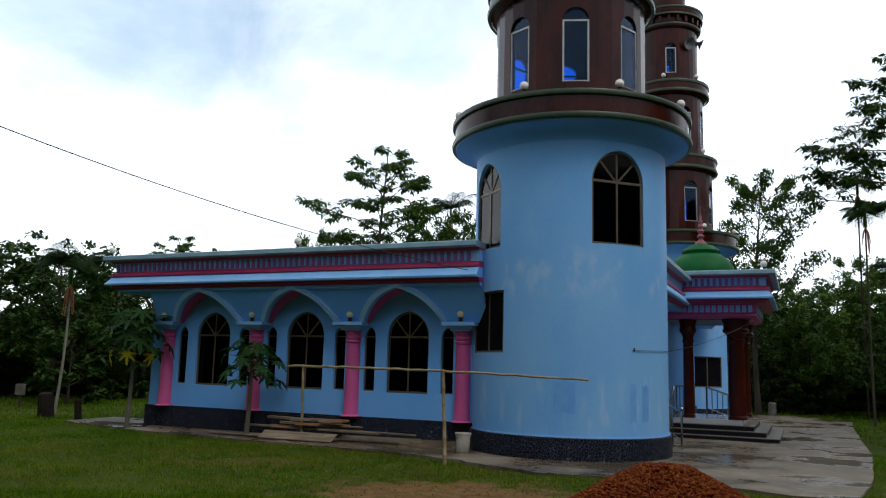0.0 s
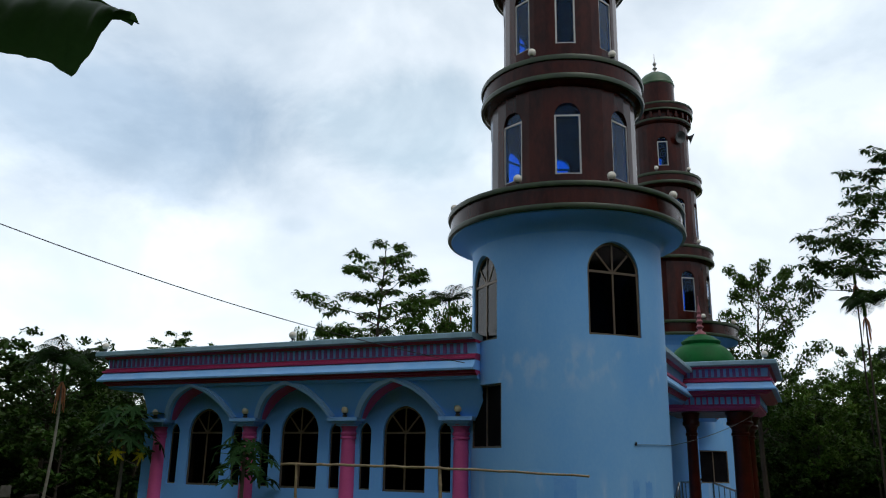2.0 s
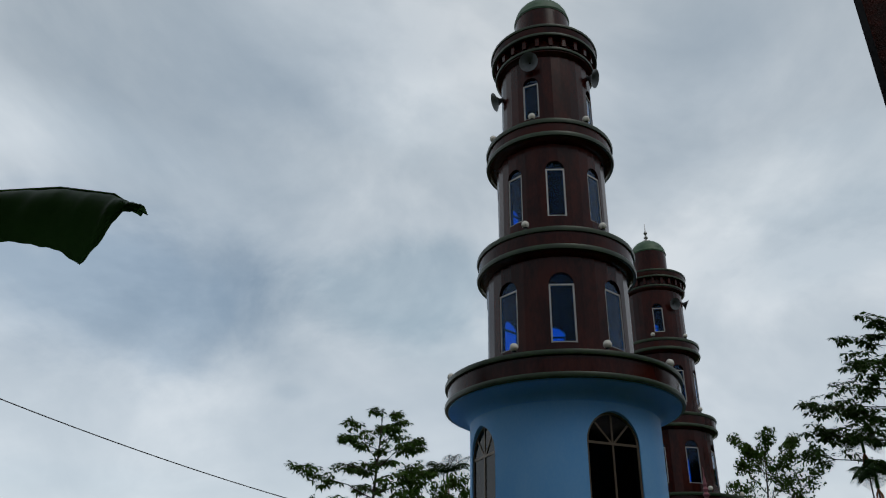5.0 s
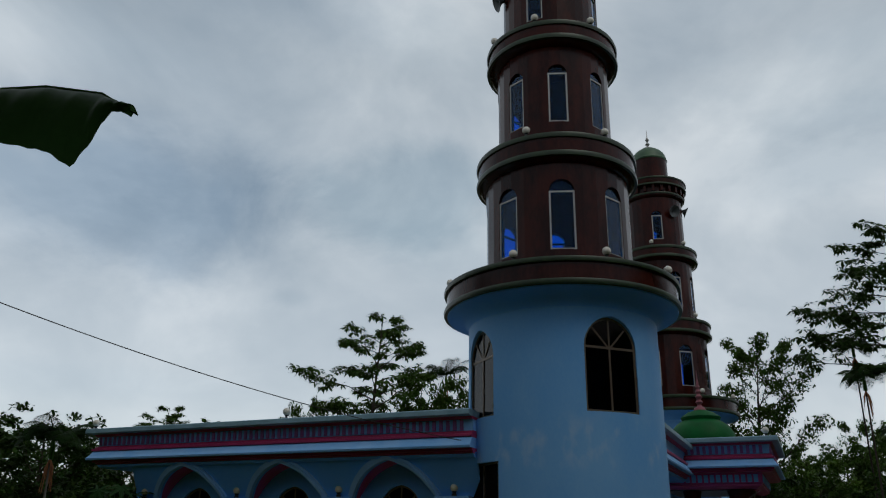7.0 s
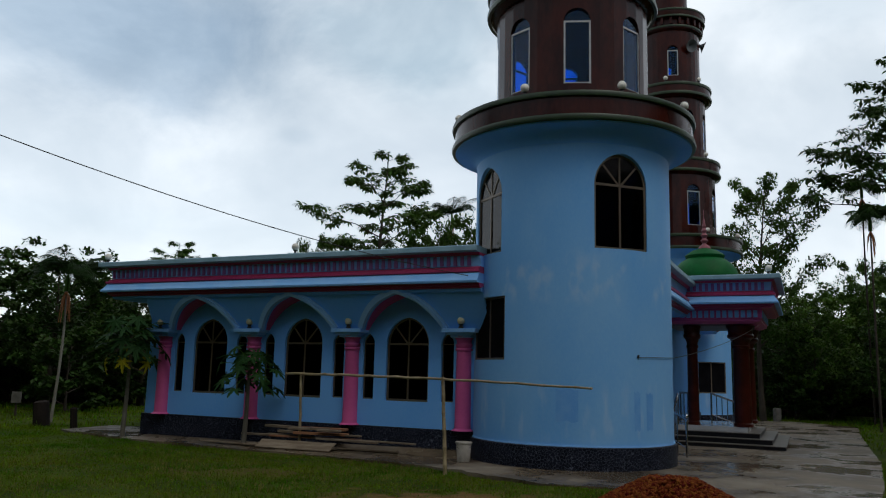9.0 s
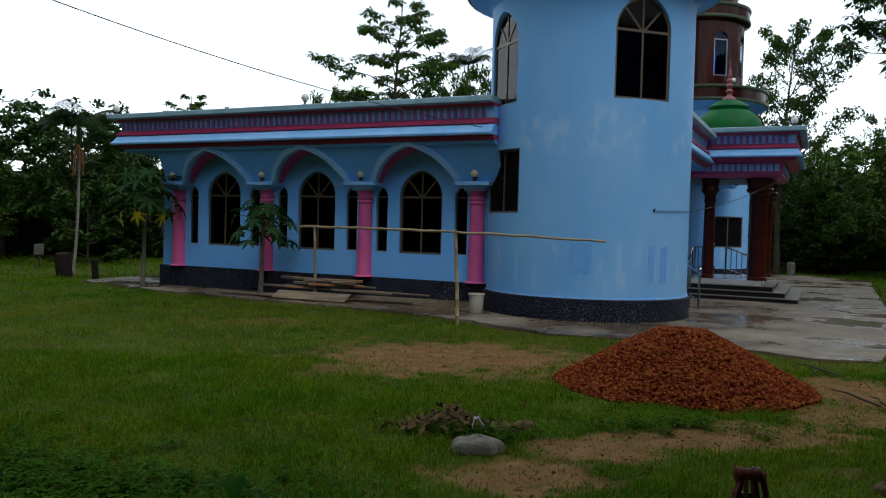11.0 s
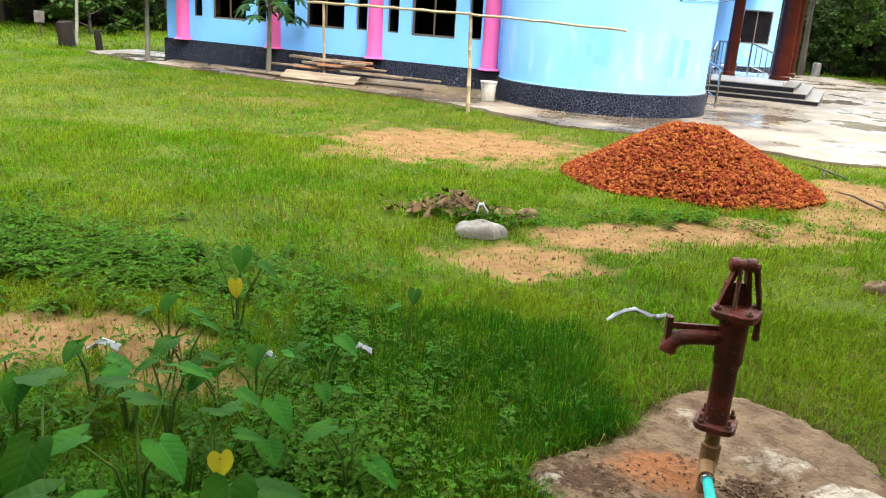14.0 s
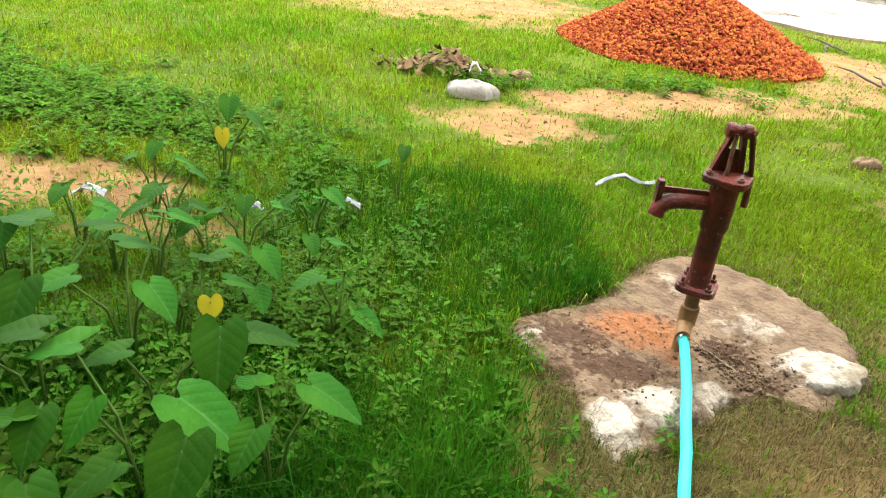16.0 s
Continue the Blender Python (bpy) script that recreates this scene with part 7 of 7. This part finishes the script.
TARO, TARO_OLD = taro_mesh("taro_leaf", L_TARO), taro_mesh("taro_leaf_old", L_YELLOW)
TAROS = [  # foot x, y, then leaves: x, y, z, yaw, pitch, size
    (-1.18, 2.42, [(-1.27, 2.63, 0.36, 150, 8, 0.26), (-1.07, 2.69, 0.33, 60, 12, 0.2), (-1.08, 2.2, 0.36, 265, 55, 0.24), (-1.30, 2.3, 0.3, 190, 25, 0.22)]),
    (-0.88, 2.42, [(-0.93, 2.56, 0.35, 40, 20, 0.2), (-0.74, 2.28, 0.36, 320, 25, 0.2), (-1.02, 2.32, 0.34, 210, 18, 0.22), (-0.84, 2.62, 0.42, 80, 30, 0.16)]),
    (-0.66, 2.1, [(-0.48, 2.05, 0.38, 280, 52, 0.26), (-0.41, 2.16, 0.33, 10, 12, 0.2), (-0.75, 2.05, 0.3, 200, 15, 0.18), (-0.56, 2.22, 0.28, 90, 20, 0.17)]),
    (-0.62, 1.85, [(-0.49, 1.83, 0.33, 335, 18, 0.3), (-0.45, 1.66, 0.34, 265, 48, 0.27), (-0.73, 1.82, 0.3, 240, 55, 0.19), (-0.84, 1.98, 0.36, 170, 25, 0.28), (-0.62, 1.66, 0.27, 215, 30, 0.2)]),
    (-0.3, 1.88, [(-0.2, 1.94, 0.33, 340, 20, 0.22), (-0.33, 1.78, 0.3, 250, 40, 0.17), (-0.38, 2.02, 0.27, 110, 20, 0.18)]),
    (-0.98, 2.08, [(-0.96, 2.02, 0.36, 180, 15, 0.24), (-1.12, 2.0, 0.3, 230, 30, 0.24), (-0.85, 1.8, 0.26, 270, 45, 0.2)]),
    (-0.85, 1.7, [(-0.95, 1.62, 0.3, 200, 20, 0.26), (-0.74, 1.55, 0.28, 300, 35, 0.22), (-0.9, 1.8, 0.26, 120, 20, 0.2)]),
    (-0.99, 3.86, [(-0.97, 3.88, 0.43, 280, 50, 0.17), (-1.1, 3.9, 0.4, 170, 35, 0.15), (-0.86, 3.86, 0.38, 350, 45, 0.15), (-0.98, 3.8, 0.3, 265, 75, -0.13)]),
    (-1.2, 3.52, [(-1.2, 3.55, 0.3, 260, 45, 0.13), (-1.28, 3.5, 0.26, 190, 30, 0.12), (-1.1, 3.55, 0.25, 20, 30, 0.12)]),
    (-0.72, 3.2, [(-0.72, 3.2, 0.25, 280, 40, 0.13), (-0.6, 3.25, 0.22, 20, 20, 0.13), (-0.82, 3.18, 0.2, 180, 25, 0.12)]),
    (-0.42, 3.0, [(-0.42, 3.02, 0.2, 300, 35, 0.12), (-0.34, 3.06, 0.18, 30, 20, 0.12)]),
    (-0.15, 3.9, [(-0.14, 3.92, 0.28, 270, 45, 0.12), (-0.22, 3.88, 0.22, 200, 30, 0.1)]),
    (-0.68, 2.5, [(-0.62, 2.42, 0.25, 285, 85, -0.14), (-0.7, 2.6, 0.3, 60, 25, 0.16), (-0.6, 2.58, 0.24, 20, 20, 0.14)]),
    (-1.45, 2.75, [(-1.5, 2.8, 0.33, 170, 30, 0.2), (-1.4, 2.7, 0.3, 280, 45, 0.18)]),
    (-0.95, 2.85, [(-0.99, 2.83, 0.35, 200, 35, 0.15), (-0.88, 2.88, 0.31, 10, 25, 0.15), (-0.95, 2.95, 0.28, 80, 25, 0.14)]),
]
SEEDLINGS = ((-1.05, 3.30), (-0.46, 3.31), (-1.13, 2.93), (-0.81, 3.02), (-0.58, 2.75), (-1.35, 3.1), (-0.25, 2.62))
for k, (x, y) in enumerate(SEEDLINGS):
    leaves = []
    for j in range(4):
        a = 2.2 * j + 1.3 * k
        leaves.append((x + 0.09 * math.cos(a), y + 0.09 * math.sin(a), 0.16 + 0.045 * ((j + k) % 4), math.degrees(a), 18 + 9 * ((2 * j + k) % 4), 0.13 + 0.02 * ((j + 2 * k) % 3)))
    TAROS.append((x, y, leaves))
for x, y, leaves in TAROS:
    plant = thing("taro_plant", pose(x, y, 0), "taro plant with broad heart-shaped green leaves" if all(l[5] > 0 for l in leaves) else "taro plant with one yellowing leaf", "taro plant", "taro plants")
    for lx, ly, lz, yaw, pitch, size in leaves:
        tip = Vector((lx - x, ly - y, lz))
        st = part("leaf_stalk", tube(bmesh.new(), [(0, 0, -0.03), (tip.x * 0.35, tip.y * 0.35, tip.z * 0.6), tip], [0.007, 0.005, 0.003], 6), L_STALK, plant)
        part("leaf", TARO if size > 0 else TARO_OLD, None, st, "yellowing leaf" if size < 0 else "", m=Matrix.Translation(tip) @ Matrix.Rotation(radians(yaw), 4, "Z") @ Matrix.Rotation(radians(pitch * (0.75 if size > 0 else 1.15)), 4, "Y") @ Matrix.Diagonal((abs(size) * 0.80,) * 3 + (1,)))


def weed_plants(rng, xs, ys, tall, size):
    """Upright weeds: crossed pairs of pointed leaves up each stem and a small whorl at the top, in one mesh."""
    verts, quads = [], []
    for x, y, h, L0 in zip(xs, ys, tall, size):
        levels = 3 + int(h / 0.045)
        turn = rng.uniform(0, 6.28)
        sway = rng.normal(0, 0.12, 2) * h
        for k in range(levels):
            f = (k + 1) / levels
            top = k == levels - 1
            count = 5 if top else 2
            turn += 1.57 + rng.normal(0, 0.25)
            for j in range(count):
                a = turn + 6.283 * j / count + rng.normal(0, 0.2)
                t = (0.45 if top else 0.05) + rng.normal(0, 0.22)
                L = L0 * (0.55 if top else 1.15 - 0.4 * f) * rng.uniform(0.75, 1.2)
                d = np.array([math.cos(a) * math.cos(t), math.sin(a) * math.cos(t), math.sin(t)])
                w = np.array([-math.sin(a), math.cos(a), 0.0]) * L * 0.24
                c = np.array([x + sway[0] * f, y + sway[1] * f, h * f]) + d * 0.006
                drop = np.array([0, 0, -L * 0.18])
                lift = np.array([0, 0, L * 0.06])
                n = len(verts)
                verts += [c, c + d * L * 0.4 + w + lift, c + d * L * 0.75 + w * 0.55 + drop * 0.4, c + d * L + drop, c + d * L * 0.75 - w * 0.55 + drop * 0.4, c + d * L * 0.4 - w + lift]
                quads += [(n, n + 1, n + 2, n + 3), (n, n + 3, n + 4, n + 5)]
    return verts, quads


rng = np.random.default_rng(12)
wx, wy, wh, ws = [], [], [], []
for cx_, cy_, sx_, sy_, n, hi, sz_ in ((-0.45, 2.7, 0.24, 0.22, 200, 0.19, 0.042), (-0.9, 2.2, 0.38, 0.35, 120, 0.2, 0.05), (-0.3, 2.2, 0.22, 0.28, 90, 0.14, 0.045), (-2.3, 4.75, 0.75, 0.28, 620, 0.09, 0.075), (-3.2, 5.2, 0.6, 0.4, 330, 0.09, 0.08), (0.0, 3.0, 0.45, 0.5, 60, 0.12, 0.045),
                                   (-1.2, 1.7, 0.4, 0.3, 70, 0.2, 0.06), (0.1, 1.75, 0.15, 0.15, 9, 0.2, 0.09), (-0.6, 3.4, 0.5, 0.25, 160, 0.14, 0.045), (-1.0, 4.3, 0.6, 0.35, 170, 0.10, 0.06), (2.2, 6.9, 0.5, 0.12, 120, 0.1, 0.07), (0.30, 6.42, 0.3, 0.08, 60, 0.10, 0.06), (-1.6, 2.9, 0.3, 0.35, 120, 0.16, 0.05), (0.25, 2.2, 0.14, 0.4, 40, 0.10, 0.05)):
    wx.append(rng.normal(cx_, sx_, n)); wy.append(rng.normal(cy_, sy_, n))
    wh.append(hi * rng.uniform(0.35, 1.1, n)); ws.append(sz_ * rng.uniform(0.6, 1.15, n))
wx, wy, wh, ws = map(np.concatenate, (wx, wy, wh, ws))
keep = ~inside(SLAB, wx, wy) & (wy > 1.2) & (heap_at(wx, wy) < 0.01) & ((bare_at(wx, wy) < 0.6) | (rng.uniform(0, 1, len(wx)) < 0.25))
lv, lf = weed_plants(rng, wx[keep], wy[keep], wh[keep], ws[keep])
solo("broadleaf_weeds", quick_mesh("broadleaf_weeds", lv, lf, L_WEED, True), None, "low broadleaf weeds among the grass", "weeds", kind="stuff")


# ---- grass ----
def blades(rng, xs, ys, heights, widths, lean=0.5, ways=None, plain=False):
    """Curved blades of grass, three faces each, or one where they stand far off."""
    n = len(xs)
    a = rng.uniform(0, 2 * np.pi, n)
    b = rng.uniform(0, 2 * np.pi, n) if ways is None else ways
    bend = np.abs(rng.normal(0.15, lean, n))
    s = np.stack([-np.sin(a), np.cos(a), np.zeros(n)], -1) * widths[:, None] * 0.5
    d = np.stack([np.cos(b), np.sin(b), np.zeros(n)], -1)
    z = height_at(xs, ys)
    c = np.stack([xs, ys, z], -1)
    h = heights[:, None]
    up = np.array([0, 0, 1.0])
    m1 = c + up * h * 0.55 + d * h * 0.2 * bend[:, None]
    tip = c + up * h * np.maximum(0.25, 1 - 0.35 * bend[:, None]) + d * h * 0.75 * bend[:, None]
    if plain:
        v = np.stack([c - s, c + s, tip], 1)
        return v.reshape(-1, 3), np.arange(3 * n).reshape(-1, 3)
    v = np.stack([c - s, c + s, m1 + s * 0.8, m1 - s * 0.8, tip], 1)
    base = 5 * np.arange(n)[:, None, None]
    f = (np.array([(0, 1, 2), (0, 2, 3), (3, 2, 4)])[None] + base).reshape(-1, 3)
    return v.reshape(-1, 3), f


def sward(name, n, x0, x1, y0, y1, hlo, hhi, wlo, whi, mat, label, bare_keep=0.06, fan=0.0, lean=0.55, clump=1.0, tuft=0.0, plain=False, thin=None):
    """A stretch of turf; fan narrows it towards the near end, where the yard lies open; with tuft the blades spread out from tussocks of that width."""
    roots = n // 12 if tuft else n
    xs, ys = rng.uniform(x0, x1, roots), y0 + (y1 - y0) * rng.uniform(0, 1, roots) ** 0.85
    vigour = rng.uniform(0.35, 1.5, roots)
    ways = None
    if tuft:
        pick = rng.integers(0, roots, n)
        ox, oy = rng.normal(0, tuft, n), rng.normal(0, tuft, n)
        xs, ys, vigour = xs[pick] + ox, ys[pick] + oy, vigour[pick]
        ways = np.arctan2(oy, ox) + rng.normal(0, 0.8, n)
    k = (np.abs(xs) < fan + 0.72 * ys) if fan else np.ones(n, bool)
    b = bare_at(xs, ys)
    patchy = 0.66 + 0.5 * ripple(xs, ys, 1.9) * clump
    k &= rng.uniform(0, 1, n) < np.where(b > 0.25, bare_keep + 0.3 * (1 - b) ** 2, patchy)
    k &= ~inside(SLAB, xs, ys) & ~inside(PAVE, xs, ys) & (heap_at(xs, ys) < 0.02)
    if thin:
        k &= (xs < thin[0]) | (xs > thin[1]) | (ys > thin[2]) | (rng.uniform(0, 1, n) < 0.25)
    xs, ys, b, vigour = xs[k], ys[k], b[k], vigour[k]
    tall_ = 0.75 + 0.45 * ripple(xs + 2, ys, 0.9) + 0.25 * ripple(ys, xs, 2.7)
    hs_ = rng.uniform(hlo, hhi, len(xs)) * vigour * np.clip(tall_, 0.4, 1.5) * (1 - 0.6 * b)
    lv, lf = blades(rng, xs, ys, hs_, rng.uniform(wlo, whi, len(xs)), lean, None if ways is None else ways[k], plain)
    return solo(name, quick_mesh(name, lv, lf, mat), None, label, "grass", kind="stuff")


sward("near_grass", 270000, -2.8, 3.4, 1.2, 4.8, 0.03, 0.12, 0.0024, 0.0068, L_GRASS, "thick green grass in the near yard", fan=0.5, lean=1.35, tuft=0.035, thin=(-1.5, 0.45, 2.5))
sward("middle_grass", 290000, -6.0, 6.5, 4.4, 9.8, 0.025, 0.095, 0.0045, 0.0095, L_GRASS, "thick green grass across the yard", bare_keep=0.16, fan=0.5, lean=1.1, tuft=0.05)
sward("far_grass", 420000, -13, 9.5, 9.2, 22, 0.025, 0.09, 0.008, 0.016, L_GRASS, "grass before the mosque", bare_keep=0.16, fan=1.0, lean=1.1, tuft=0.09, plain=True)
sward("distant_grass", 60000, -26, 26, 19, 38, 0.05, 0.16, 0.03, 0.06, L_GRASS, "distant rough grass under the trees", clump=0.6, plain=True)
sward("straw_near", 40000, -2.6, 3.2, 1.25, 4.8, 0.03, 0.10, 0.002, 0.004, L_DRY, "dry straw-coloured blades in the near grass", bare_keep=0.25, fan=0.5, lean=1.3, tuft=0.05, thin=(-1.5, 0.45, 3.0))
sward("straw_far", 120000, -8, 7, 4.2, 16, 0.04, 0.13, 0.003, 0.006, L_DRY, "dry straw-coloured blades across the yard", bare_keep=0.12, fan=0.6, lean=1.3, tuft=0.08, plain=True)
sward("tangled_grass", 60000, -1.5, 0.5, 1.15, 2.5, 0.10, 0.24, 0.003, 0.007, L_LUSH, "tall tangled grass under the taro, darkened for shade", lean=1.2, tuft=0.05)
sward("lush_grass", 70000, -0.7, 0.75, 1.35, 4.3, 0.06, 0.15, 0.0025, 0.005, L_LUSH, "tall lush green grass beside the pad", lean=0.8, tuft=0.03)
# trodden dry grass round the pad
xs, ys = rng.uniform(0.2, 2.3, 170000), rng.uniform(1.5, 4.0, 170000)
near = np.min(np.stack([np.hypot(xs - x, ys - y) for x, y in SLAB]), 0)
k = (~inside(SLAB, xs, ys) | (near < 0.07)) & (xs > 0.45) & (near < rng.uniform(0.0, 0.5, len(xs))) & ((ys < 2.75) | (rng.uniform(0, 1, len(xs)) < 0.3))
lv, lf = blades(rng, xs[k], ys[k], rng.uniform(0.015, 0.06, k.sum()), rng.uniform(0.002, 0.004, k.sum()), 2.0)
solo("trodden_straw", quick_mesh("trodden_straw", lv, lf, L_TROD), None, "trodden dry grass round the concrete pad", "grass", kind="stuff")
